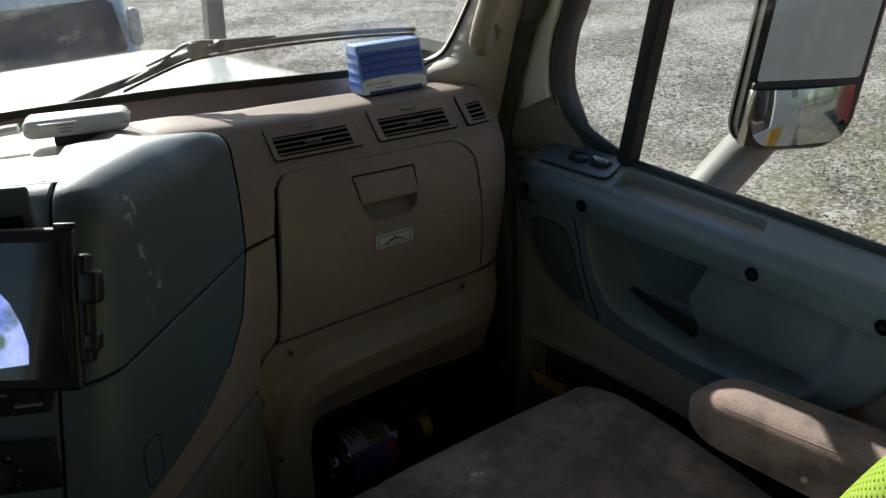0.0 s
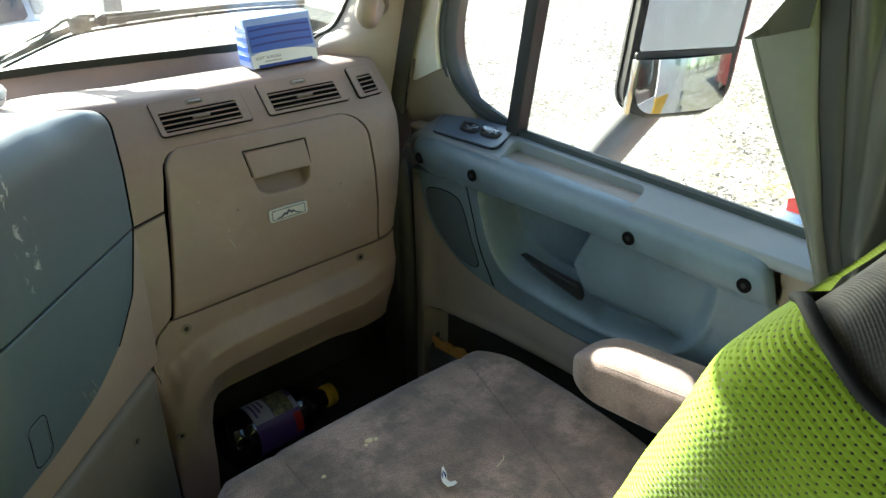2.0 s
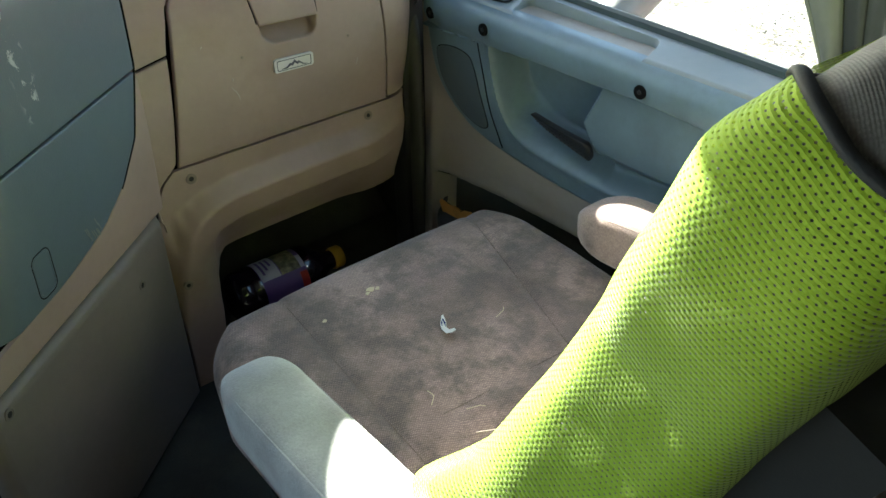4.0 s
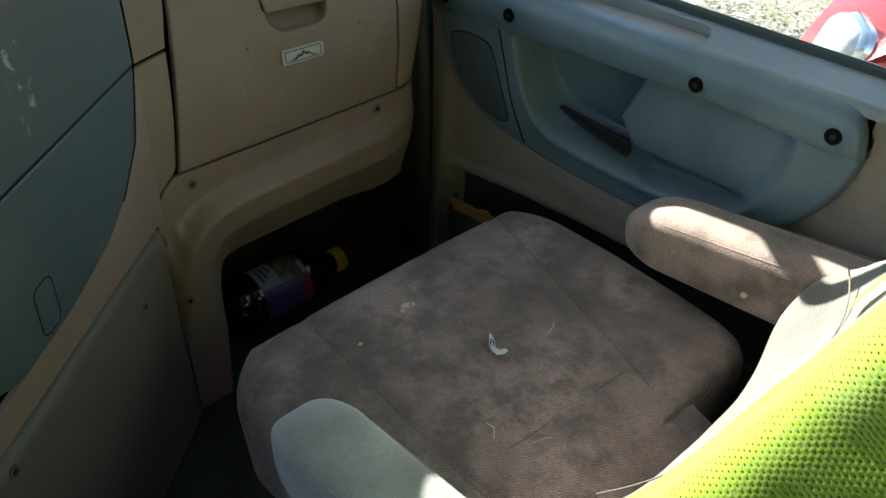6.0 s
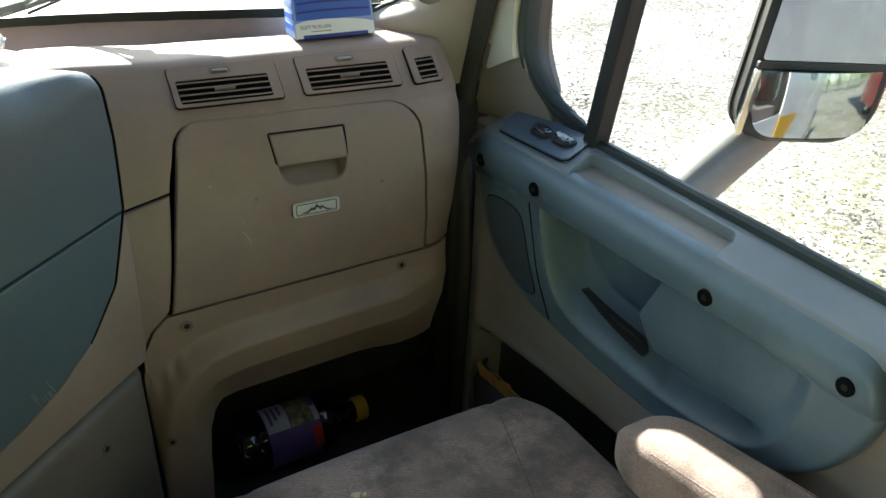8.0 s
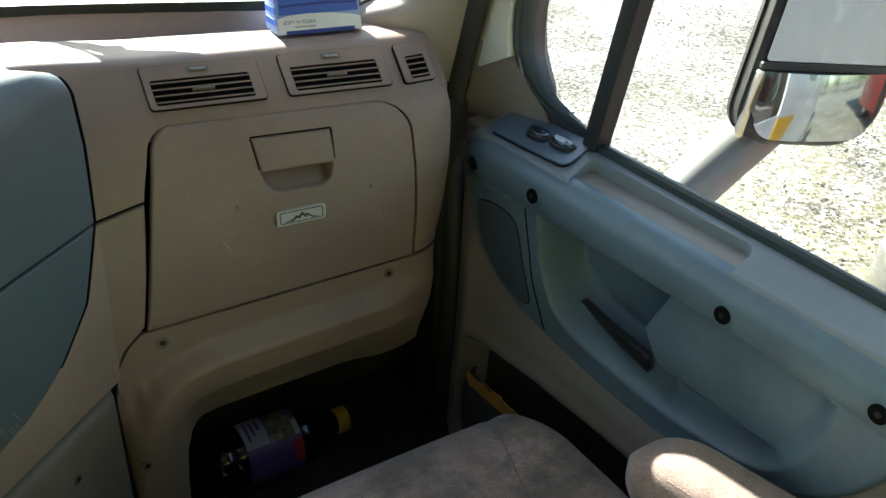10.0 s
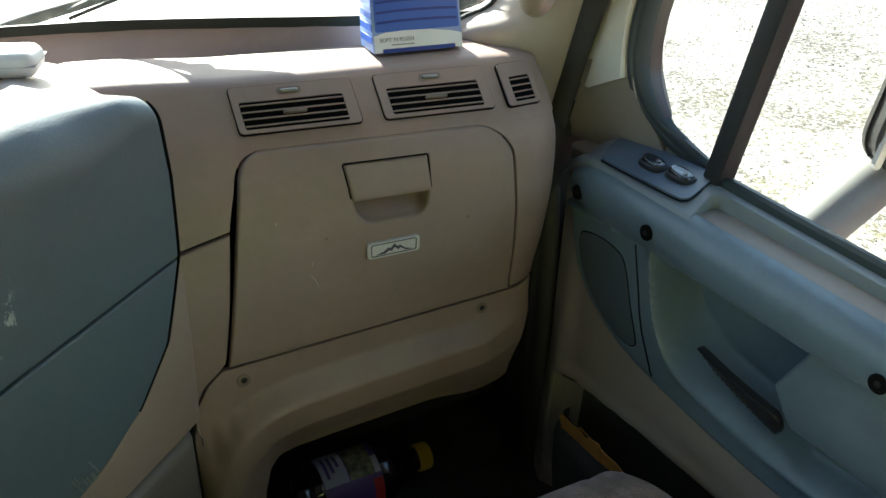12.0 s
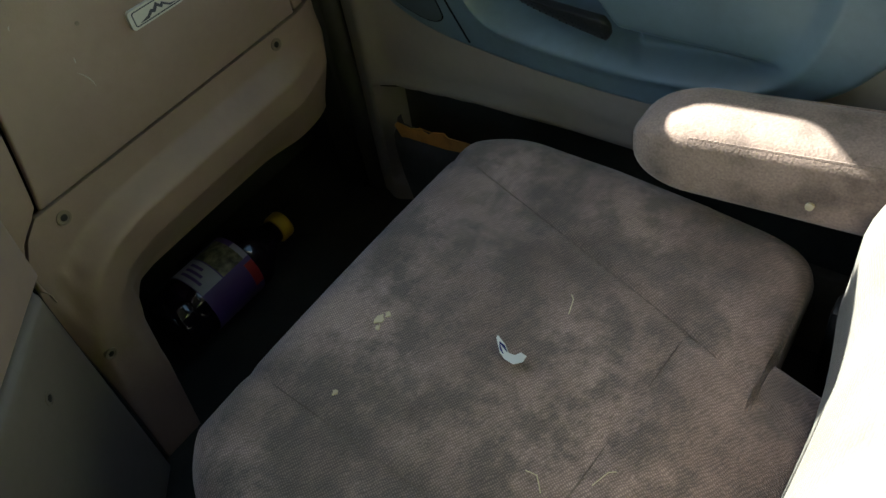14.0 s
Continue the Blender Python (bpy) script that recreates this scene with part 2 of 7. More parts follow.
TAN_DARK = material("brown_trim", (0.20, 0.155, 0.12), 0.6, vary=0.1, grain=0.2)
PILLAR_TAN = material("pillar_tan", (0.375, 0.305, 0.245), 0.5, vary=0.07, grain=0.3, stain=(0.28, 0.22, 0.17), stain_amount=0.35, stain_scale=6)
GREY_TAN = material("grey_tan_plastic", (0.158, 0.132, 0.112), 0.55, vary=0.1, grain=0.25, stain=(0.125, 0.102, 0.082), stain_amount=0.35)
CREAM = material("cream_trim", (0.70, 0.65, 0.55), 0.5, vary=0.05, grain=0.15)
BLUE = material("blue_grey_vinyl", (0.090, 0.116, 0.136), 0.45, vary=0.07, grain=0.45, grain_scale=420, stain=(0.13, 0.138, 0.138), stain_amount=0.35, stain_scale=5)
BLUE_DOOR = material("blue_grey_plastic", (0.116, 0.160, 0.192), 0.40, vary=0.12, grain=0.3, stain=(0.078, 0.102, 0.118), stain_amount=0.5, stain_scale=9)
LEDGE = material("grey_blue_sill", (0.190, 0.205, 0.215), 0.48, vary=0.06, grain=0.25, stain=(0.245, 0.235, 0.215), stain_amount=0.4, stain_scale=6)
DOOR_TAN = material("door_taupe", (0.275, 0.232, 0.200), 0.52, vary=0.08, grain=0.25, stain=(0.20, 0.165, 0.13), stain_amount=0.3)
BLACK = material("black_plastic", (0.016, 0.016, 0.017), 0.45, vary=0.15, grain=0.2)
GLOSS_BLACK = material("glossy_black_plastic", (0.022, 0.024, 0.028), 0.16, vary=0.1, coat=0.6)
RUBBER = material("black_rubber", (0.02, 0.02, 0.02), 0.7, vary=0.2, grain=0.3)
# near black for joints, and for flat pieces standing in for shaded hollows
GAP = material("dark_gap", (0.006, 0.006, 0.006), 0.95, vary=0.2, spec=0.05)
CARPET = material("black_carpet", (0.044, 0.045, 0.040), 1.0, vary=0.35, fine=350, grain=0.8, grain_scale=700, stain=(0.075, 0.070, 0.056), stain_amount=0.5, stain_scale=9)
SEAT_CLOTH = cloth("taupe_seat_cloth", (0.355, 0.258, 0.236), (0.105, 0.084, 0.079), 0.85, rib=(0.5, 0, 0), pitch=0.0019, weave=0.36, blotch=(0.150, 0.122, 0.116))
ARM_CLOTH = material("tan_armrest_plush", (0.305, 0.222, 0.192), 0.95, vary=0.5, big=16, fine=420, grain=1.0, grain_scale=420, stain=(0.155, 0.105, 0.088), stain_amount=0.6, stain_scale=16, sheen=0.3, spec=0.15)
GREY_CLOTH = material("grey_armrest_plush", (0.30, 0.295, 0.28), 0.95, vary=0.22, big=16, fine=330, grain=1.0, grain_scale=520, stain=(0.2, 0.19, 0.18), stain_amount=0.35, stain_scale=14, sheen=0.3, spec=0.15)
BACK_CLOTH = cloth("pale_ribbed_cloth", (0.172, 0.157, 0.138), (0.125, 0.110, 0.094), 0.45, along="Z", pitch=0.0034, weave=0.14, blotch=(0.146, 0.131, 0.115))
# the backrest's cloth in a second tone, for its shaded shoulder
SHOULDER_CLOTH = cloth("grey_corduroy", (0.190, 0.180, 0.168), (0.36, 0.345, 0.32), 0.55, rib=(0.7, 0, 0), pitch=0.0017, weave=0.15, blotch=(0.115, 0.108, 0.10), relief=0.25)
VEST = perforated("lime_mesh_cloth", (0.250, 0.375, 0.005))
VEST_TRIM = material("black_binding", (0.012, 0.013, 0.015), 0.75, vary=0.2, grain=0.4)
CURTAIN_PALE = material("pale_curtain_vinyl", (0.125, 0.130, 0.112), 0.45, vary=0.10, grain=0.45, grain_scale=260)
CURTAIN = material("grey_green_curtain", (0.032, 0.036, 0.030), 0.48, vary=0.12, grain=0.35, grain_scale=300, sheen=0.1)
CURTAIN_HEM = material("dark_curtain_band", (0.018, 0.02, 0.018), 0.6, vary=0.15, grain=0.3)
CHROME = material("worn_chrome", (0.62, 0.62, 0.62), 0.22, metal=1.0, vary=0.06)
# steel darkened to stand for screw heads sunk in shaded holes
SCREW = material("shaded_screw_steel", (0.035, 0.034, 0.033), 0.5, metal=0.8, vary=0.3, fine=400)
BADGE = material("silver_emblem", (0.62, 0.595, 0.575), 0.4, metal=0.0, vary=0.1, fine=150)
STEEL = material("screw_steel", (0.35, 0.34, 0.32), 0.4, metal=1.0, vary=0.2)
MIRROR = material("mirror_silver", (0.36, 0.385, 0.42), 0.015, metal=1.0, vary=0.01)
WHITE_PAINT = material("white_truck_paint", (0.78, 0.79, 0.80), 0.25, vary=0.03, coat=0.5, stain=(0.55, 0.53, 0.49), stain_amount=0.25)
RED_PAINT = material("red_truck_paint", (0.50, 0.018, 0.02), 0.25, vary=0.06, coat=0.7)
SCREEN = material("dark_screen_glass", (0.006, 0.007, 0.009), 0.03, vary=0.05, spec=0.5)


def glowing_glass(name):
    """Dark glossy glass with a dim mottled blue, white and green glow added."""
    m = bpy.data.materials.new(name)
    m.use_nodes = True
    nt = m.node_tree
    bsdf = nt.nodes["Principled BSDF"]
    bsdf.inputs["Base Color"].default_value = (0.01, 0.01, 0.012, 1)
    bsdf.inputs["Roughness"].default_value = 0.05
    co = nt.nodes.new("ShaderNodeTexCoord")
    last = None
    for scale, lo, hi, tone in ((14, 0.42, 0.62, (0.34, 0.38, 0.62)), (38, 0.56, 0.68, (0.05, 0.09, 0.07))):
        n = nt.nodes.new("ShaderNodeTexNoise")
        n.inputs["Scale"].default_value = scale
        n.inputs["Detail"].default_value = 6
        nt.links.new(co.outputs["Object"], n.inputs["Vector"])
        r = nt.nodes.new("ShaderNodeMapRange")
        r.inputs["From Min"].default_value = lo
        r.inputs["From Max"].default_value = hi
        nt.links.new(n.outputs["Fac"], r.inputs["Value"])
        mx = nt.nodes.new("ShaderNodeMix")
        mx.data_type = "RGBA"
        nt.links.new(r.outputs["Result"], mx.inputs[0])
        if last:
            nt.links.new(last, mx.inputs[6])
        else:
            mx.inputs[6].default_value = (0.10, 0.14, 0.50, 1)
        mx.inputs[7].default_value = (*tone, 1)
        last = mx.outputs[2]
    nt.links.new(last, bsdf.inputs["Emission Color"])
    bsdf.inputs["Emission Strength"].default_value = 1.0
    return m


SCREEN_GLOW = glowing_glass("tablet_glow")
DARK_GLASS = material("dark_tinted_glass", (0.02, 0.022, 0.025), 0.06, vary=0.1, spec=0.8)
SILVER_PAINT = material("grey_car_paint", (0.42, 0.46, 0.52), 0.3, vary=0.05, coat=0.5)
ARM_GREY = material("grey_mirror_arm", (0.22, 0.212, 0.20), 0.55, vary=0.12, grain=0.3, stain=(0.28, 0.27, 0.24), stain_amount=0.4, stain_scale=14)
WHITE_PLASTIC = material("white_plastic", (0.66, 0.66, 0.63), 0.42, vary=0.05, stain=(0.5, 0.48, 0.42), stain_amount=0.3, stain_scale=20)
PAPER = material("white_paper", (0.66, 0.66, 0.66), 0.8, vary=0.03)
PAPER_BLUE = material("blue_print", (0.008, 0.012, 0.14), 0.6, vary=0.1)
BOX_BLUE = material("carton_blue", (0.04, 0.12, 0.52), 0.45, vary=0.05, fine=40)
BOX_NAVY = material("carton_navy", (0.015, 0.04, 0.26), 0.45, vary=0.05)
BOX_PALE = material("carton_pale_blue", (0.25, 0.36, 0.66), 0.45, vary=0.05)
BOX_WHITE = material("carton_white", (0.72, 0.76, 0.80), 0.45, vary=0.03)
INK = material("dark_ink", (0.06, 0.06, 0.09), 0.6, vary=0.1)
BAR_GREY = material("grey_print", (0.30, 0.30, 0.30), 0.6, vary=0.1)
FOLDER = material("orange_card", (0.52, 0.24, 0.05), 0.75, vary=0.15, stain=(0.2, 0.08, 0.02), stain_amount=0.5, stain_scale=40)
FOLDER_BLUE = material("blue_paper", (0.15, 0.25, 0.38), 0.7, vary=0.15)
CAP_YELLOW = material("yellow_cap", (0.60, 0.36, 0.02), 0.45, vary=0.06)
JUICE = material("purple_bottle_plastic", (0.012, 0.006, 0.014), 0.08, vary=0.2, spec=0.8)
LABEL_PURPLE = material("purple_label", (0.11, 0.06, 0.24), 0.45, vary=0.1)
LABEL_PALE = material("lilac_label", (0.42, 0.40, 0.52), 0.45, vary=0.1)
LABEL_RED = material("red_label", (0.45, 0.03, 0.03), 0.45, vary=0.1)
LABEL_FRUIT = material("printed_fruit", (0.22, 0.20, 0.13), 0.5, vary=0.6, big=60, fine=120)
YELLOW_STRIPE = material("yellow_stripe_paint", (0.75, 0.42, 0.01), 0.35, vary=0.04)
CRUMB = material("pale_crumb", (0.55, 0.47, 0.33), 0.9, vary=0.2)
SCUFF = material("pale_scuff", (0.20, 0.215, 0.21), 0.7, vary=0.25, fine=200)
HEADLINER = material("grey_headliner", (0.25, 0.235, 0.21), 0.95, vary=0.06, grain=0.3)
SLEEPER = material("dark_grey_cloth_wall", (0.09, 0.085, 0.08), 0.95, vary=0.1, grain=0.3)
LAMP_GLASS = material("headlamp_lens", (0.45, 0.46, 0.46), 0.12, vary=0.15, big=25, coat=0.6)
LEAF = material("tree_leaf", (0.07, 0.13, 0.03), 0.6, vary=0.35, big=3, fine=20)
BARK = material("tree_bark", (0.12, 0.09, 0.06), 0.9, vary=0.3, grain=0.5, grain_scale=60)
GRASS = material("weed_blades", (0.145, 0.14, 0.080), 0.8, vary=0.4, big=2, fine=12)
STONE = material("dark_pebbles", (0.095, 0.088, 0.078), 0.9, vary=0.4, big=6, fine=30)
WINDOW = glass("clear_side_glass", (0.94, 0.951, 0.935), 0.05)
SHIELD = glass("dusty_windscreen", (0.937, 0.946, 0.934), 0.05, dust=0.35)


def ground_material():
    m = bpy.data.materials.new("sandy_ground")
    m.use_nodes = True
    nt = m.node_tree
    bsdf = nt.nodes["Principled BSDF"]
    bsdf.inputs["Roughness"].default_value = 0.95
    bsdf.inputs["Specular IOR Level"].default_value = 0.15
    co = nt.nodes.new("ShaderNodeTexCoord")

    def noise_node(scale, detail=6.0, rough=0.6, stretch=None):
        n = nt.nodes.new("ShaderNodeTexNoise")
        n.inputs["Scale"].default_value = scale
        n.inputs["Detail"].default_value = detail
        n.inputs["Roughness"].default_value = rough
        src = co.outputs["Object"]
        if stretch:
            mp = nt.nodes.new("ShaderNodeMapping")
            mp.inputs["Scale"].default_value = stretch
            mp.inputs["Rotation"].default_value = (0, 0, 0.5)
            nt.links.new(src, mp.inputs["Vector"])
            src = mp.outputs["Vector"]
        nt.links.new(src, n.inputs["Vector"])
        return n.outputs["Fac"]

    def ramp(src, lo, hi, top=1.0):
        n = nt.nodes.new("ShaderNodeMapRange")
        n.inputs["From Min"].default_value = lo
        n.inputs["From Max"].default_value = hi
        n.inputs["To Max"].default_value = top
        nt.links.new(src, n.inputs["Value"])
        return n.outputs["Result"]

    def mix(a, b, fac):
        n = nt.nodes.new("ShaderNodeMix")
        n.data_type = "RGBA"
        nt.links.new(fac, n.inputs[0])
        for value, slot in ((a, 6), (b, 7)):
            if hasattr(value, "links"):
                nt.links.new(value, n.inputs[slot])
            else:
                n.inputs[slot].default_value = (*value, 1.0)
        return n.outputs[2]

    def times(a, b):
        n = nt.nodes.new("ShaderNodeMath")
        n.operation = "MULTIPLY"
        nt.links.new(a, n.inputs[0])
        nt.links.new(b, n.inputs[1])
        return n.outputs[0]

    sand = mix((0.50, 0.455, 0.42), (0.66, 0.61, 0.575), ramp(noise_node(1.1), 0.35, 0.65))
    sand = mix(sand, (0.30, 0.27, 0.235), ramp(noise_node(9, 8, 0.75), 0.48, 0.60, 0.85))
    sand = mix(sand, (0.070, 0.060, 0.050), ramp(noise_node(26, 5, 0.75), 0.505, 0.55, 0.97))
    sand = mix(sand, (0.66, 0.63, 0.60), ramp(noise_node(55, 4, 0.7), 0.57, 0.64, 0.8))
    tracks = noise_node(2.2, 8, 0.7, (0.5, 7.0, 1))
    sand = mix(sand, (0.30, 0.28, 0.25), times(ramp(tracks, 0.54, 0.60, 0.7), ramp(noise_node(0.5, 3), 0.45, 0.6)))
    soil = times(ramp(noise_node(0.45, 4), 0.44, 0.56), ramp(noise_node(22, 6, 0.8), 0.52, 0.56))
    col = mix(sand, (0.055, 0.05, 0.044), soil)
    sep = nt.nodes.new("ShaderNodeSeparateXYZ")
    nt.links.new(co.outputs["Object"], sep.inputs[0])
    near = ramp(sep.outputs["Y"], 5.5, 2.0)
    turf = times(ramp(noise_node(0.9, 5), 0.46, 0.58), ramp(noise_node(30, 8, 0.85), 0.47, 0.53, 0.9))
    col = mix(col, (0.105, 0.088, 0.068), turf)
    weeds = times(times(ramp(noise_node(1.6, 5), 0.40, 0.54), ramp(noise_node(30, 8, 0.85), 0.44, 0.54)), near)
    col = mix(col, mix((0.29, 0.25, 0.135), (0.19, 0.18, 0.075), ramp(noise_node(5), 0.4, 0.6)), weeds)
    nt.links.new(col, bsdf.inputs["Base Color"])
    b = nt.nodes.new("ShaderNodeBump")
    b.inputs["Strength"].default_value = 0.55
    b.inputs["Distance"].default_value = 0.03
    nt.links.new(noise_node(18, 10, 0.75), b.inputs["Height"])
    b2 = nt.nodes.new("ShaderNodeBump")
    b2.inputs["Strength"].default_value = 0.4
    b2.inputs["Distance"].default_value = 0.03
    nt.links.new(tracks, b2.inputs["Height"])
    nt.links.new(b.outputs["Normal"], b2.inputs["Normal"])
    nt.links.new(b2.outputs["Normal"], bsdf.inputs["Normal"])
    return m


GROUND = ground_material()


# ---- building helpers ----
def thing(name, base, label, category, group="", kind=""):
    ob = new(name)
    ob.empty_display_size = 0.05
    ob.location = base
    return tagged(ob, label, category, group, kind)


def smooth_mesh(ob, angle=40):
    me = ob.data
    bm = bmesh.new()
    bm.from_mesh(me)
    bmesh.ops.recalc_face_normals(bm, faces=bm.faces)
    for f in bm.faces:
        f.smooth = True
    for e in bm.edges:
        if len(e.link_faces) == 2 and e.calc_face_angle(0) > radians(angle):
            e.smooth = False
    bm.to_mesh(me)
    bm.free()


def part(name, bm, mat, parent=None, label="", angle=40):
    """Links a bmesh, built in world places, as one mesh object under a thing or a part."""
    me = bpy.data.meshes.new(name)
    bm.to_mesh(me)
    bm.free()
    ob = new(name, me)
    me.materials.append(mat)
    smooth_mesh(ob, angle)
    if parent:
        ob.parent = parent
        if parent.parent is None:
            ob.matrix_parent_inverse = Matrix.Translation(parent.location).inverted()
    if label:
        tagged(ob, label)
    return ob


def lerp(a, b, t):
    return a + (b - a) * t


def table(x, xs, ys):
    return float(np.interp(x, xs, ys))


def step(x, a, b):
    t = min(1.0, max(0.0, (x - a) / (b - a)))
    return t * t * (3 - 2 * t)


def edge_params(n, length, r):
    """Even steps, with more of them close to both ends."""
    vals = set(np.linspace(0, 1, n))
    for q in (0.0, 0.08, 0.3, 0.6, 1.0):
        f = q * r / max(length, 1e-6)
        if f < 0.5:
            vals |= {f, 1 - f}
    return sorted(vals)


def panel(P, N, v0, v1, u0, u1, nu=24, nv=16, thick=0.006, rnd=0.003):
    """A solid panel over the surface P(u, v) with outward direction N(u, v); its sides run at u0(v) and u1(v). Edges are rounded off by rnd."""
    bm = bmesh.new()
    vs = [lerp(v0, v1, f) for f in edge_params(nv, abs(v1 - v0), rnd)]
    wide = max(abs(u1(v) - u0(v)) for v in vs)
    us = edge_params(nu, wide, rnd)
    front, back = [], []
    for v in vs:
        a, b = u0(v), u1(v)
        fr, bk = [], []
        for f in us:
            u = lerp(a, b, f)
            d = min(abs(u - a), abs(b - u), abs(v - v0), abs(v1 - v))
            drop = 0.0
            if rnd and d < rnd:
                drop = rnd - math.sqrt(max(0, rnd * rnd - (rnd - d) ** 2))
            p, n = Vector(P(u, v)), Vector(N(u, v))
            fr.append(bm.verts.new(p - n * drop))
            bk.append(bm.verts.new(p - n * max(thick, rnd)))
        front.append(fr)
        back.append(bk)
    stitch(bm, front, back)
    return bm


def stitch(bm, front, back):
    nv, nu = len(front), len(front[0])
    for i in range(nv - 1):
        for j in range(nu - 1):
            bm.faces.new((front[i][j], front[i][j + 1], front[i + 1][j + 1], front[i + 1][j]))
            bm.faces.new((back[i][j], back[i + 1][j], back[i + 1][j + 1], back[i][j + 1]))
    for i in range(nv - 1):
        bm.faces.new((front[i][0], front[i + 1][0], back[i + 1][0], back[i][0]))
        bm.faces.new((front[i][-1], back[i][-1], back[i + 1][-1], front[i + 1][-1]))
    for j in range(nu - 1):
        bm.faces.new((front[0][j], back[0][j], back[0][j + 1], front[0][j + 1]))
        bm.faces.new((front[-1][j], front[-1][j + 1], back[-1][j + 1], back[-1][j]))


def sheet(P, us, vs):
    bm = bmesh.new()
    g = [[bm.verts.new(P(u, v)) for u in us] for v in vs]
    for i in range(len(vs) - 1):
        for j in range(len(us) - 1):
            bm.faces.new((g[i][j], g[i][j + 1], g[i + 1][j + 1], g[i + 1][j]))
    return bm


def slab(top, bottom, us, vs):
    bm = bmesh.new()
    front = [[bm.verts.new(top(u, v)) for u in us] for v in vs]
    back = [[bm.verts.new(bottom(u, v)) for u in us] for v in vs]
    stitch(bm, front, back)
    return bm


def rbox(size, r=0.004, m=None, seg=3):
    bm = bmesh.new()
    bmesh.ops.create_cube(bm, size=1)
    bmesh.ops.scale(bm, vec=size, verts=bm.verts)
    if r:
        bmesh.ops.bevel(bm, geom=bm.edges[:], offset=r, segments=seg, profile=0.5, affect="EDGES")
    if m is not None:
        bmesh.ops.transform(bm, matrix=m, verts=bm.verts)
    return bm


def loft(rings, closed=True, caps=True):
    bm = bmesh.new()
    rs = [[bm.verts.new(p) for p in ring] for ring in rings]
    n = len(rs[0])
    for a, b in zip(rs, rs[1:]):
        for i in range(n if closed else n - 1):
            j = (i + 1) % n
            bm.faces.new((a[i], a[j], b[j], b[i]))
    if caps and closed:
        bm.faces.new(rs[0][::-1])
        bm.faces.new(rs[-1])
    return bm


def tube(points, radius, n=10, closed=False, flat=1.0, up=(0, 0, 1)):
    """A round (or flattened) rod along points; radius is a number or a list."""
    pts = [Vector(p) for p in points]
    rad = radius if isinstance(radius, (list, tuple)) else [radius] * len(pts)
    rings = []
    for i, p in enumerate(pts):
        if closed:
            d = pts[(i + 1) % len(pts)] - pts[i - 1]
        else:
            d = pts[min(i + 1, len(pts) - 1)] - pts[max(i - 1, 0)]
        d.normalize()
        a = Vector(up).cross(d)
        if a.length < 1e-4:
            a = Vector((1, 0, 0)).cross(d)
        a.normalize()
        b = d.cross(a)
        rings.append([p + (a * math.cos(t) + b * math.sin(t) * flat) * rad[i] for t in (2 * math.pi * k / n for k in range(n))])
    if closed:
        rings.append(rings[0])
        bm = loft(rings, caps=False)
        bmesh.ops.remove_doubles(bm, verts=bm.verts, dist=1e-6)
        return bm
    return loft(rings)


def spline(points, n=8):
    """Smooth line through the points."""
    p = [Vector(q) for q in points]
    out = []
    for i in range(len(p) - 1):
        a, b, c, d = p[max(i - 1, 0)], p[i], p[i + 1], p[min(i + 2, len(p) - 1)]
        for k in range(n):
            t = k / n
            out.append(0.5 * ((2 * b) + (c - a) * t + (2 * a - 5 * b + 4 * c - d) * t * t + (3 * b - a - 3 * c + d) * t ** 3))
    out.append(p[-1])
    return out


def rrect(u0, u1, v0, v1, r, n=6):
    """A rounded rectangle's outline, counter-clockwise."""
    pts = []
    for cu, cv, a in ((u1 - r, v0 + r, -90), (u1 - r, v1 - r, 0), (u0 + r, v1 - r, 90), (u0 + r, v0 + r, 180)):
        for k in range(n + 1):
            t = radians(a + 90 * k / n)
            pts.append((cu + r * math.cos(t), cv + r * math.sin(t)))
    return pts


def ring(inner, outer, place, depth):
    """A frame between two outlines of equally many points; place(u, v, w) puts it in the world, w from 0 to depth."""
    bm = bmesh.new()
    loops = [[bm.verts.new(place(u, v, w)) for u, v in pts] for pts, w in ((inner, 0), (outer, 0), (outer, depth), (inner, depth))]
    n = len(inner)
    for a, b in zip(loops, loops[1:] + loops[:1]):
        for i in range(n):
            j = (i + 1) % n
            bm.faces.new((a[i], a[j], b[j], b[i]))
    return bm


def plate(outline, place, depth):
    """A flat solid piece from an outline."""
    bm = bmesh.new()
    a = [bm.verts.new(place(u, v, 0)) for u, v in outline]
    b = [bm.verts.new(place(u, v, depth)) for u, v in outline]
    n = len(a)
    bm.faces.new(a)
    bm.faces.new(b[::-1])
    for i in range(n):
        j = (i + 1) % n
        bm.faces.new((a[j], a[i], b[i], b[j]))
    return bm


def letters(words, size, place, depth):
    """Flat raised letters; place(u, v, w) puts them in the world."""
    cu_ = bpy.data.curves.new("letters", "FONT")
    cu_.body = words
    cu_.size = size
    ob_ = bpy.data.objects.new("letters", cu_)
    me_ = bpy.data.meshes.new_from_object(ob_)
    bm_ = bmesh.new()
    bm_.from_mesh(me_)
    for v_ in bm_.verts:
        v_.co = place(v_.co.x, v_.co.y, 0)
    bpy.data.objects.remove(ob_)
    bpy.data.curves.remove(cu_)
    bpy.data.meshes.remove(me_)
    return bm_


def smooth_loop(points, n=10):
    """Dense closed outline through the points."""
    p = [Vector((*q, 0)) for q in points]
    p = [p[-1]] + p + [p[0], p[1]]
    out = []
    for a, b, c, d in zip(p, p[1:], p[2:], p[3:]):
        for k in range(n):
            t = k / n
            q = 0.5 * ((2 * b) + (c - a) * t + (2 * a - 5 * b + 4 * c - d) * t * t + (3 * b - a - 3 * c + d) * t ** 3)
            out.append((q.x, q.y))
    return np.array(out)


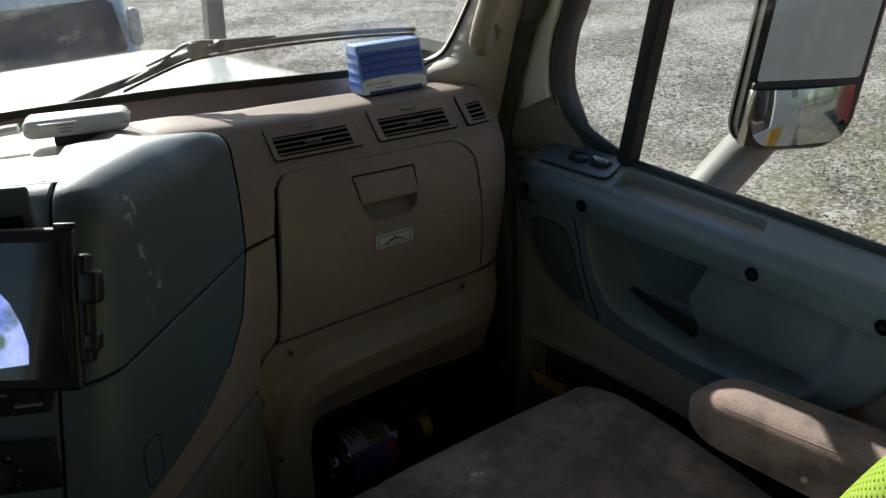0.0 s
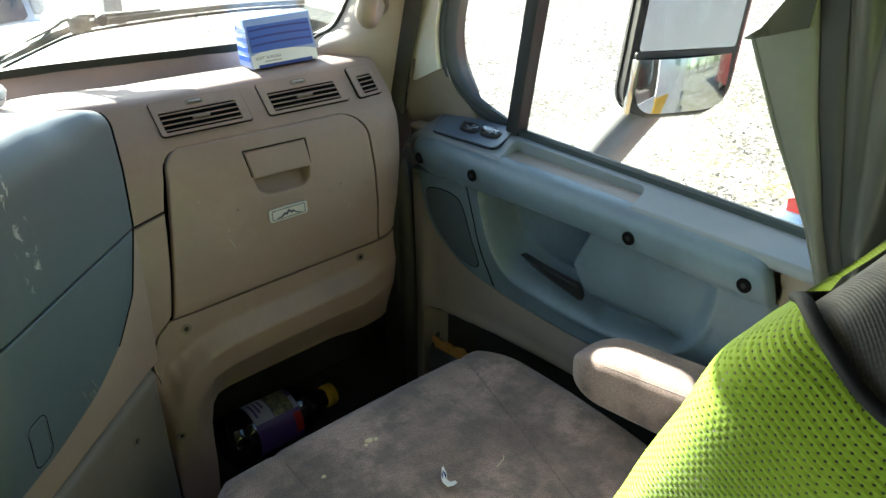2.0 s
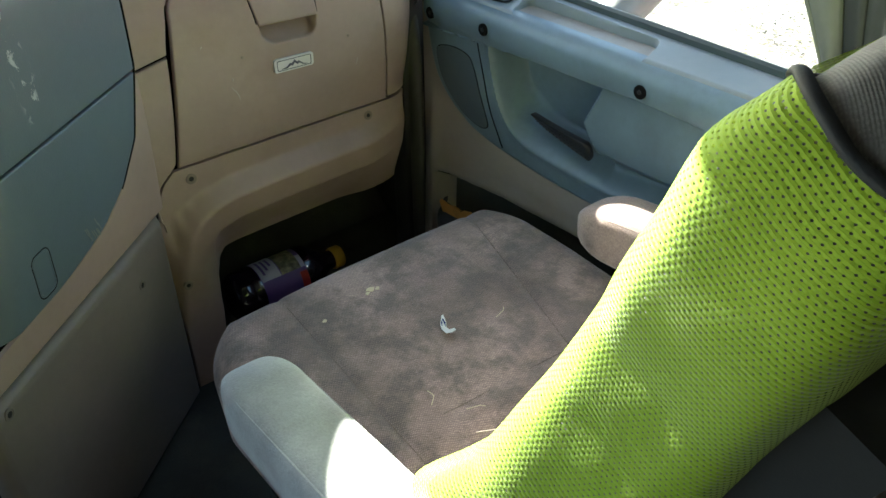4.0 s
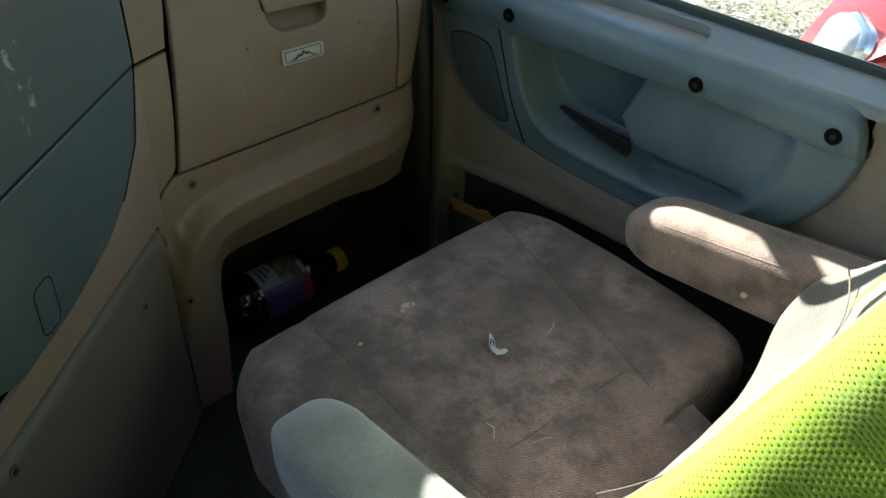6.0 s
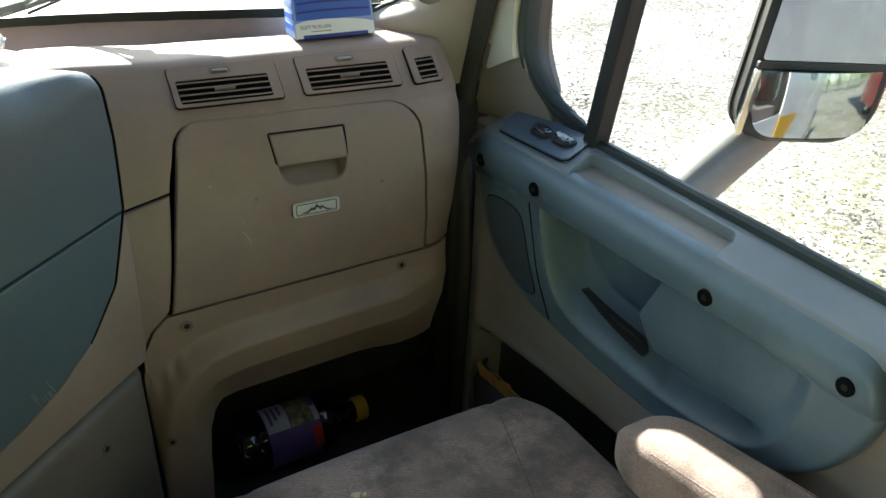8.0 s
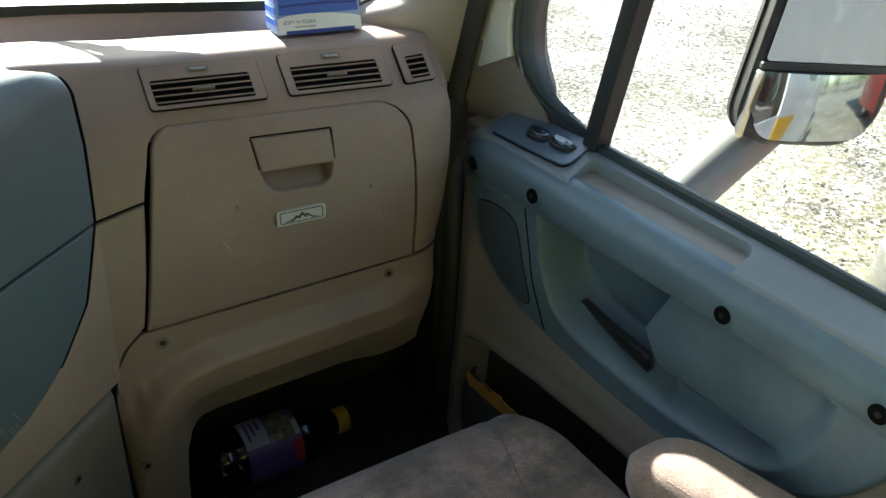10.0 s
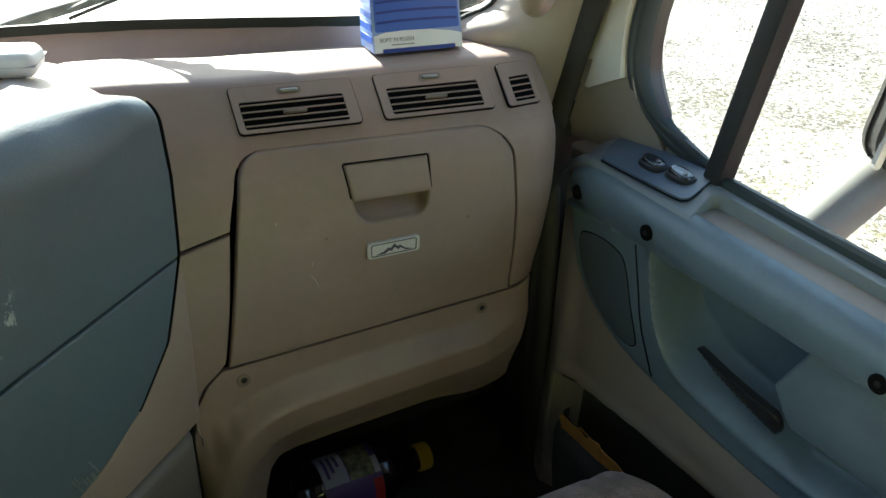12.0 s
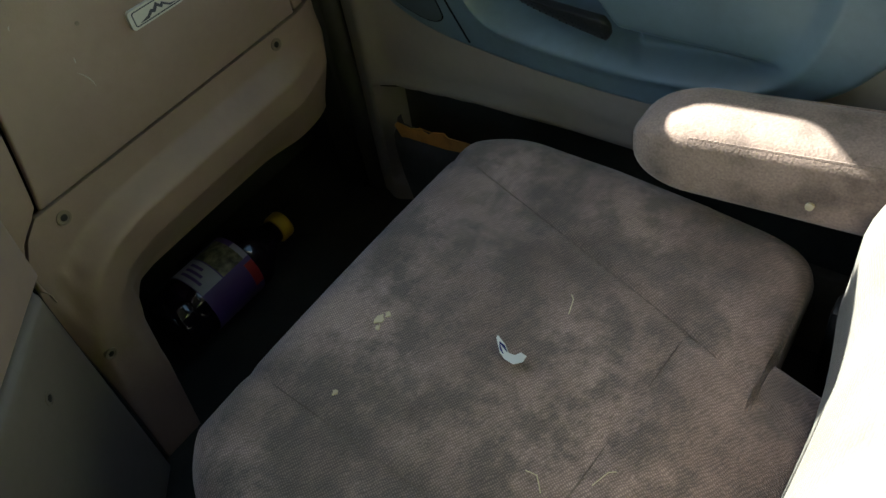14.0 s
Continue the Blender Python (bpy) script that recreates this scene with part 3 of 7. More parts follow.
def loop_spans(loop):
    """Lowest and highest place of an outline, and its two sides as functions of the height."""
    low, high = int(loop[:, 1].argmin()), int(loop[:, 1].argmax())
    turned = np.roll(loop, -low, axis=0)
    cut = (high - low) % len(loop)
    one, two = turned[:cut + 1], np.vstack([turned[cut:], turned[:1]])[::-1]

    def side(pts):
        up = np.maximum.accumulate(pts[:, 1])
        return lambda z: float(np.interp(z, up, pts[:, 0]))
    return float(loop[low, 1]), float(loop[high, 1]), side(one), side(two)


def loop_distance(loop, u, v, closed=True):
    """Shortest way from a place to an outline."""
    a = loop if closed else loop[:-1]
    b = np.roll(loop, -1, axis=0) if closed else loop[1:]
    d = b - a
    q = np.array((u, v)) - a
    t = np.clip((q * d).sum(1) / np.maximum((d * d).sum(1), 1e-12), 0, 1)
    return float(np.sqrt(((q - d * t[:, None]) ** 2).sum(1).min()))


def disc_stack(centre, axis, rows, n=20):
    """A turned piece: rows of (height along axis, radius)."""
    axis = Vector(axis).normalized()
    a = axis.orthogonal().normalized()
    b = axis.cross(a)
    rings = [[Vector(centre) + axis * h + (a * math.cos(t) + b * math.sin(t)) * r for t in (2 * math.pi * k / n for k in range(n))] for h, r in rows]
    return loft(rings)


def frame_of(x_axis, y_axis, origin):
    """Pose with the given x and y directions."""
    x = Vector(x_axis).normalized()
    z = x.cross(Vector(y_axis)).normalized()
    y = z.cross(x)
    m = Matrix((x, y, z)).transposed().to_4x4()
    m.translation = Vector(origin)
    return m


# ==== the cab shell ====
def box_wall(name, x0, x1, y0, y1, z0, z1, mat, label):
    bm = rbox((x1 - x0, y1 - y0, z1 - z0), 0.004, Matrix.Translation(((x0 + x1) / 2, (y0 + y1) / 2, (z0 + z1) / 2)), 1)
    return tagged(part(name, bm, mat), label, "wall", kind="structure")


GZ = -1.35


def shield_y(x, z):
    return table(abs(x), [0, 0.5, 0.64, 0.76, 0.88, 1.0, 1.10], [1.52, 1.468, 1.445, 1.405, 1.358, 1.322, 1.305]) - 0.45 * (z - 0.700)


tagged(part("floor", rbox((2.5, 2.75, 0.05), 0.004, Matrix.Translation((0, 0.3, -0.025)), 1), CARPET), "black carpeted cab floor, dusty and dark", "floor", kind="structure")
# unseen rear wall and ceiling, toned down to limit bounced light
box_wall("wall_rear", -1.25, 1.25, -1.15, -1.07, 0, 1.62, SLEEPER, "unseen plain rear wall of the cab, dark to limit bounce")
tagged(part("ceiling", rbox((2.5, 2.3, 0.05), 0.004, Matrix.Translation((0, 0.0, 1.60)), 1), HEADLINER), "grey cloth headliner of the cab", "ceiling", kind="structure")
# unseen driver side; its window opening is sized to light the passenger door
box_wall("wall_left_low", -1.25, -1.18, -1.07, 1.36, 0, 0.60, DOOR_TAN, "plain taupe driver side wall below the window")
box_wall("wall_left_rear", -1.25, -1.18, -1.07, 0.22, 0.60, 1.575, HEADLINER, "unseen plain grey wall behind a driver window sized for light")
box_wall("wall_left_front", -1.25, -1.18, 1.14, 1.24, 0.60, 1.575, HEADLINER, "plain grey driver side pillar")
box_wall("wall_left_top", -1.25, -1.18, 0.22, 1.14, 1.34, 1.575, HEADLINER, "unseen plain grey wall above a driver window sized for light")
box_wall("firewall", -1.25, 1.25, 1.62, 1.68, 0, 0.60, CARPET, "black carpeted bulkhead under the dash")
box_wall("wall_right_rear", 1.20, 1.26, -1.07, 0.30, -0.02, 1.575, HEADLINER, "plain grey wall behind the passenger door")

# footwell sides and cowl lid, added to keep sky light out of the footwell
box_wall("footwell_side_right", 1.19, 1.25, 1.22, 1.66, 0, 0.68, CARPET, "black carpeted footwell side, added to keep light out")
box_wall("footwell_side_left", -1.25, -1.19, 1.20, 1.66, 0, 0.68, CARPET, "black carpeted footwell side, added to keep light out")
tagged(part("cowl_lid", slab(lambda x, f: (x, lerp(shield_y(x, 0.68) + 0.012, 1.66, f), lerp(0.672, 0.60, f)), lambda x, f: (x, lerp(shield_y(x, 0.68) + 0.012, 1.66, f), lerp(0.64, 0.57, f)), [-1.25 + 2.5 * i / 24 for i in range(25)], [0, 1]), GAP), "unseen dark sheet under the windscreen, added to block light", "panel", kind="structure")

# sloping toe board
tb = slab(lambda u, v: (u, lerp(1.38, 1.615, v), lerp(0.004, 0.26, v)), lambda u, v: (u, lerp(1.42, 1.64, v), lerp(-0.02, 0.22, v)), [-1.18, 0, 1.18], [0, 0.3, 0.6, 1])
tagged(part("toe_board", tb, CARPET), "black carpeted sloping toe board", "floor", kind="structure")


# ---- windscreen ----
SX = [-1.08 + 2.16 * i / 36 for i in range(37)]
windscreen = thing("window_1", (0, 1.42, 0.71), "dusty truck windscreen with a black lower border", "window", kind="structure")
pane = part("pane", slab(lambda x, z: (x, shield_y(x, z), z), lambda x, z: (x, shield_y(x, z) + 0.006, z), SX, [0.69, 0.8, 0.95, 1.1, 1.2, 1.32]), SHIELD, windscreen, "dusty clear windscreen glass")
pane.visible_shadow = False
part("black_border", slab(lambda x, z: (x, shield_y(x, z) - 0.004, z), lambda x, z: (x, shield_y(x, z) - 0.001, z), SX, [0.694, 0.711]), SCREEN_EDGE, windscreen)
# unseen header, set low to shade the top of the backrest
part("header_rail", slab(lambda x, z: (x, shield_y(x, z) - 0.03, z), lambda x, z: (x, shield_y(x, z) + 0.02, z), SX, [1.30, 1.4, 1.5, 1.58]), HEADLINER, windscreen)


def pillar_in(z):
    """Inner windscreen edge of the front pillar."""
    return Vector((table(z, [0.60, 0.66, 0.69, 0.700, 0.708, 0.713, 0.720, 0.735, 0.76, 0.80, 0.85, 1.0, 1.5], [0.99, 1.0, 1.015, 1.03, 1.045, 1.060, 1.070, 1.079, 1.086, 1.095, 1.104, 1.110, 1.06]), 0, z))


def pillar_out(z):
    return Vector((1.150, 1.238 - 0.29 * (z - 0.565), z))


rings = []
for z in [0.60, 0.64, 0.66, 0.68, 0.69, 0.70, 0.706, 0.713, 0.72, 0.73, 0.745, 0.77, 0.80, 0.85, 0.92, 1.0, 1.2, 1.4, 1.58]:
    a = pillar_in(z)
    a.y = shield_y(a.x, z) - 0.012
    b = pillar_out(z)
    m = (a + b) / 2 + Vector((-0.020, -0.026, 0))
    q1 = a.lerp(m, 0.55) + Vector((-0.006, -0.008, 0))
    q2 = b.lerp(m, 0.55) + Vector((-0.004, -0.006, 0))
    rings.append([a + Vector((0.02, 0.03, 0)), a, q1, m, q2, b, b + Vector((0.07, 0.0, 0)), b + Vector((0.07, 0.1, 0))])
pillar = part("front_pillar", loft(rings), PILLAR_TAN, None, angle=60)
part("screen_rubber", tube([Vector((pillar_in(z).x, shield_y(pillar_in(z).x, z) - 0.013, z)) for z in [0.699, 0.704, 0.708, 0.713, 0.717, 0.722, 0.73, 0.745, 0.76, 0.78, 0.80, 0.85, 0.92, 1.0, 1.2, 1.32]], 0.004, 8), RUBBER, windscreen, "black rubber edge of the windscreen")
tagged(pillar, "tan moulded trim of the front pillar", "pillar", kind="structure")

# ---- grab handle on the pillar ----
handle = thing("grab_handle", (1.03, 1.13, 0.76), "tan rubber grab handle bolted to the front pillar", "handle")
hp = [(1.118, 1.228, 0.764), (1.075, 1.180, 0.762), (1.030, 1.132, 0.762), (1.006, 1.108, 0.775), (1.003, 1.095, 0.800), (1.010, 1.075, 0.86), (1.016, 1.052, 0.94), (1.022, 1.03, 1.03), (1.035, 1.03, 1.10), (1.07, 1.06, 1.13)]
part("grip", tube(spline(hp, 6), 0.0155, 12), PILLAR_TAN, handle)
part("lower_mount", disc_stack((1.088, 1.194, 0.764), (0.68, 0.73, 0), [(0, 0.0165), (0.012, 0.021), (0.030, 0.023)], 18), TAN_DARK, handle)


# ==== dashboard ====
ZP = [0.0, 0.20, 0.25, 0.30, 0.33, 0.355, 0.38, 0.45, 0.52, 0.58, 0.605, 0.625, 0.645, 0.675, 0.690]
YP = [1.146, 1.141, 1.139, 1.138, 1.152, 1.162, 1.161, 1.1535, 1.153, 1.162, 1.1715, 1.1825, 1.197, 1.226, 1.245]
DZ = np.linspace(0.0, 0.70, 701)
_raw = np.interp(DZ, ZP, YP)
_wide = np.hanning(61)
DY = np.convolve(np.pad(_raw, 30, mode="edge"), _wide / _wide.sum(), mode="valid")


def curl(x):
    """The dash bends away towards the door."""
    return max(0.0, (x - 1.035) / 0.065) ** 2.2 * 0.030


def dash_y(x, z):
    y = float(np.interp(z, DZ, DY)) - 0.15 * min(1, max(0, (z - 0.40) / 0.20)) * (x - 0.87)
    return y + curl(x)


def dash_p(x, z):
    return (x, dash_y(x, z), z)


def dash_n(x, z):
    return (0, -1, 0)



dash = thing("dashboard", (0.85, 1.3, 0.0), "tan and blue-grey truck dashboard, scuffed vinyl with air vents and glovebox", "dashboard")


def glove_left(z):
    base = table(z, [0.38, 0.53, 0.60, 0.63], [0.665, 0.692, 0.708, 0.712])
    r, top = 0.026, 0.619
    d = z - (top - r)
    return base + (r - math.sqrt(max(0, r * r - d * d)) if d > 0 else 0)


def glove_right(z):
    base = table(z, [0.375, 0.583, 0.62], [1.040, 1.020, 1.014])
    r, top = 0.036, 0.619
    d = z - (top - r)
    return base - (r - math.sqrt(max(0, r * r - d * d)) if d > 0 else 0)




def glove_p(x, z):
    y = dash_y(x, z) - 0.002
    # finger cup below the latch: open above, its floor rising to the lower lip
    left, right = table(z, [0.525, 0.60], [0.8290, 0.8175]), table(z, [0.525, 0.60], [0.9110, 0.9170])
    qx, qz = abs(x - (left + right) / 2) - (right - left) / 2 + 0.020, 0.5275 - z + 0.020
    d = 0.020 - (math.hypot(max(qx, 0), max(qz, 0)) + min(0.0, max(qx, qz)))
    if z > 0.5985:
        d = -1.0
    floor_ = 0.004 + 0.040 * min(1.0, max(0.0, (z - 0.5275) / 0.040))
    return (x, y + floor_ * step(d, 0.0, 0.0035), z)


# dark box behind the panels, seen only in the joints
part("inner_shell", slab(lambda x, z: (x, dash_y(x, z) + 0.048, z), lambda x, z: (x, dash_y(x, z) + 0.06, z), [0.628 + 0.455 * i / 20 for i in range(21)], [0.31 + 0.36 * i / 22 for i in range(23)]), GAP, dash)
glove = part("glovebox_door", panel(glove_p, dash_n, 0.384, 0.619, glove_left, glove_right, 190, 140, 0.007, 0.003), TAN, dash, "closed tan glovebox door with scratches", angle=70)
def flap_x(f, z):
    return lerp(table(z, [0.555, 0.598], [0.8235, 0.8185]), table(z, [0.555, 0.598], [0.9150, 0.9145]), f)


def flap_p(f, z, back=0.0):
    x = flap_x(f, z)
    d = min(min(f, 1 - f) * 0.094, z - 0.5575, 0.5965 - z)
    return (x, dash_y(x, z) - 0.0022 - 0.0035 * step(0.5965 - z, 0.0, 0.040) + max(0.0, 0.002 - d) * 0.7 + back, z)


part("latch_handle", slab(flap_p, lambda f, z: flap_p(f, z, 0.006), edge_params(14, 0.094, 0.003), [0.5575, 0.558, 0.559, 0.56, 0.565, 0.575, 0.585, 0.593, 0.5945, 0.5955, 0.5965]), TAN, glove, "tan flap handle", angle=60)
rim_line = [(flap_x(0, z) - 0.0012, z) for z in (0.560, 0.572, 0.584, 0.596)] + [(flap_x(f, 0.5965), 0.5978) for f in (0.0, 0.25, 0.5, 0.75, 1.0)] + [(flap_x(1, z) + 0.0012, z) for z in (0.596, 0.584, 0.572, 0.560)]
part("latch_rim", tube([(x, dash_y(x, z) - 0.0016, z) for x, z in rim_line], 0.0011, 6), GAP, glove)
badge = part("badge_plate", plate(rrect(0.8375, 0.9015, 0.4715, 0.4915, 0.004), lambda u, v, w: (u - 0.003, dash_y(u, v + 0.013) - 0.006 + w, v + 0.014), 0.005), BADGE, glove, "small worn silver emblem plate")
part("badge_border", ring(rrect(0.8425, 0.8965, 0.4747, 0.4885, 0.002), rrect(0.8415, 0.8975, 0.4737, 0.4895, 0.0025), lambda u, v, w: (u - 0.003, dash_y(u, v + 0.013) - 0.0066 + w, v + 0.014), 0.001), INK, badge)
peak = [(0.8475, 0.4760), (0.8570, 0.4785), (0.8625, 0.4830), (0.8655, 0.4818), (0.8700, 0.4868), (0.8745, 0.4820), (0.8765, 0.4840), (0.8840, 0.4780), (0.8920, 0.4760), (0.8840, 0.4760), (0.8768, 0.4806), (0.8748, 0.4780), (0.8700, 0.4822), (0.8665, 0.4780), (0.8628, 0.4793), (0.8580, 0.4760)]
part("badge_mark", plate(peak, lambda u, v, w: (u - 0.003, dash_y(u, v + 0.013) - 0.0068 + w, v + 0.014), 0.001), INK, badge)

# side strips and lower panel of the dash
part("right_strip", panel(dash_p, dash_n, 0.386, 0.6205, lambda z: glove_right(min(z, 0.6188)) + 0.0032, lambda z: 1.090, 30, 60, 0.006, 0.001), TAN, dash)
part("left_strip", panel(lambda x, z: dash_p(x, z + 0.22 * (x - 0.627) * (1 - step(z, 0.531, 0.60))), dash_n, 0.531, 0.6205, lambda z: 0.627, lambda z: glove_left(min(z, 0.6188)) - 0.0042, 20, 50, 0.006, 0.001), TAN, dash)


def corner_x(z):
    return table(z, [0.0, 0.295, 0.31, 0.34, 0.365, 0.384], [0.617, 0.617, 0.620, 0.626, 0.640, 0.662])


part("left_strip_low", panel(lambda x, z: dash_p(x, z + 0.22 * (x - 0.627) * step(z, 0.45, 0.527)), dash_n, 0.30, 0.527, lambda z: 0.622, lambda z: (corner_x(z) if z < 0.384 else glove_left(z)) - 0.004 if z > 0.31 else 0.6235, 12, 26, 0.006, 0.002), TAN, dash)


def ridge_z(x):
    """Height of the rolled ridge, which bends down round the footwell's corner."""
    return table(x, [0.595, 0.61, 0.63, 0.65, 0.67, 0.70, 0.74, 0.82, 1.0, 1.09], [0.0, 0.13, 0.235, 0.282, 0.304, 0.320, 0.328, 0.331, 0.334, 0.338])


def lower_p(x, z):
    """Lower dash moulding: flat above the ridge, proud on it, rolling under below."""
    slope = (ridge_z(x + 0.004) - ridge_z(x - 0.004)) / 0.008
    d = (ridge_z(x) - z) / math.sqrt(1 + slope * slope)
    top = 1.161
    y = top - 0.025 * step(d, -0.020, 0.012) * (1 - 0.8 * step(x, 0.98, 1.07)) + (0.22 * max(0.0, d - 0.010) + 0.45 * max(0.0, d - 0.050)) * (1 - 0.5 * step(x, 0.93, 1.06)) * step(x, 0.645, 0.73) * step(z, 0.12, 0.24)
    y += curl(x)
    return (x, lerp(y, dash_y(x, z), step(z, 0.362, 0.380)), z)


low = part("lower_panel", panel(lower_p, dash_n, 0.2165, 0.380, corner_x, lambda z: table(z, [0.2165, 0.25, 0.28, 0.31, 0.345, 0.38], [1.066, 1.071, 1.077, 1.082, 1.086, 1.088]), 90, 80, 0.008, 0.0006), TAN, dash, "tan lower dash moulding with a rolled ridge")
part("footwell_column", panel(lower_p, dash_n, 0.002, 0.230, corner_x, lambda z: table(z, [0, 0.15, 0.19, 0.207, 0.220, 0.230], [0.672, 0.684, 0.692, 0.704, 0.722, 0.752]), 20, 60, 0.009, 0.0006), TAN, dash, "tan column beside the footwell")
# near-black sheet makes the hollow under the dash read dark
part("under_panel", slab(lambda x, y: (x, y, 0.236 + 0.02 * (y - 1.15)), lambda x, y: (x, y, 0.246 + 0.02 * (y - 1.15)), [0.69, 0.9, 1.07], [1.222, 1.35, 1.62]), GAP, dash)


def screw_hole(x, y, z, axis, parent, r=0.0072, mat=TAN_DARK):
    hole = part("screw_recess", disc_stack(Vector((x, y, z)), axis, [(-0.004, r * 1.15), (0.0008, r * 1.15), (0.0010, r * 0.85), (0.0004, r * 0.8)], 16), mat, parent)
    part("screw_head", disc_stack(Vector((x, y, z)), axis, [(-0.003, r * 0.55), (0.0006, r * 0.55), (0.0010, r * 0.3)], 12), SCREW, hole)


# brown discs: shade in the screw dimples put into their colour
screw_hole(1.000, lower_p(1.0, 0.364)[1] - 0.0008, 0.364, (0, -1, 0.1), dash, 0.0066, TAN_DARK)
screw_hole(0.681, lower_p(0.681, 0.361)[1] - 0.0008, 0.361, (0, -1, 0.1), dash, 0.0070, TAN_DARK)
screw_hole(0.634, lower_p(0.634, 0.203)[1] - 0.0008, 0.203, (0, -1, 0), dash, 0.0062, TAN_DARK)
# dry scratches on the glovebox door
for x, z, h, lean in ((0.776, 0.470, 0.022, -0.010), (0.770, 0.492, 0.006, 0.001), (0.735, 0.545, 0.004, 0.003), (0.975, 0.470, 0.012, 0.004)):
    mark = [(x + lean * f * f, dash_y(x, z + h * (f - 0.5)) - 0.0020, z + h * (f - 0.5)) for f in (0, 0.25, 0.5, 0.75, 1)]
    part("scratch", tube(mark, [0.0002, 0.0006, 0.0008, 0.0006, 0.0002], 6), TAN_TOP, glove)
# little plugs and dents on the glovebox door
for x, z in ((0.790, 0.520), (0.962, 0.515)):
    part("plug", disc_stack(Vector((x, dash_y(x, z) - 0.002, z)), (0, -1, 0), [(-0.002, 0.0022), (0.0006, 0.0022), (0.001, 0.0012)], 10), TAN_DARK, glove)


# top pad: vent band, crest and the deck behind it
TOP = [(float(np.interp(0.6205, DZ, DY)), 0.6205), (float(np.interp(0.629, DZ, DY)), 0.629), (float(np.interp(0.637, DZ, DY)), 0.637), (float(np.interp(0.645, DZ, DY)), 0.645), (float(np.interp(0.655, DZ, DY)), 0.655), (1.222, 0.672), (1.229, 0.679), (1.236, 0.6825), (1.25, 0.684), (1.30, 0.685), (1.325, 0.681), (1.335, 0.665)]
TL = [0.0]
for (a, b), (c, d) in zip(TOP, TOP[1:]):
    TL.append(TL[-1] + math.hypot(c - a, d - b))


def top_p(x, v):
    y, z = table(v, TL, [p[0] for p in TOP]), table(v, TL, [p[1] for p in TOP])
    f = v / TL[-1]
    y -= 0.15 * (x - 0.87)
    y += curl(x)
    if x > 1.03:
        d = (x - 1.03) / 0.07
        z -= d * d * 0.018 * f
    lift = step(0.74 - x, 0.0, 0.14) * step(f, 0.25, 0.6)
    return Vector((x, y, z + 0.007 * lift - 0.02 * step(0.575 - x, 0.0, 0.03)))


part("top_pad", slab(lambda u, v: top_p(u, v), lambda u, v: top_p(u, v) + Vector((0, 0.004 - 0.03 * (v / TL[-1]) ** 4, -0.020)), [0.545 + 0.548 * i / 66 for i in range(67)], [TL[-1] * i / 36 for i in range(37)]), TAN, dash, "sun-lit tan dash top")
def gutter_p(x, v):
    """Trough behind the dash crest: a hidden floor, then a face rising to the windscreen."""
    y1 = shield_y(x, 0.70) - 0.002
    y0 = 1.318 - 0.15 * (x - 0.87)
    foot = max(y1 - 0.085, y0 + 0.2 * (y1 - y0))
    return Vector((x, table(v, [0, 0.2, 1], [y0, foot, y1]), lerp(0.632, 0.698, step(v, 0.12, 0.28) * 0.04 + 0.96 * max(0.0, v - 0.2) / 0.8)))


part("rear_gutter", slab(gutter_p, lambda x, v: gutter_p(x, v) - Vector((0, -0.004, 0.016)), [-1.05 + 2.13 * i / 60 for i in range(61)], [0, 0.1, 0.15, 0.2, 0.25, 0.3, 0.5, 0.75, 0.95, 1.0]), TAN, dash)


# ---- air vents on the band ----
BAND_V = Vector((0, 0.678, 0.735)).normalized()


def band_place(x0):
    """A frame on the slanted band at x0: u along the dash, v up the slope, w outward."""
    o = Vector((x0, 1.1972 - 0.15 * (x0 - 0.87), 0.645))
    if x0 > 1.0:
        o.y -= 0.0028
    ux = Vector((1, -0.15 + (0.16 if x0 > 1.0 else 0.0), 0)).normalized()
    nn = ux.cross(BAND_V).normalized()
    return lambda u, v, w: o + ux * u + BAND_V * v + nn * (-w)


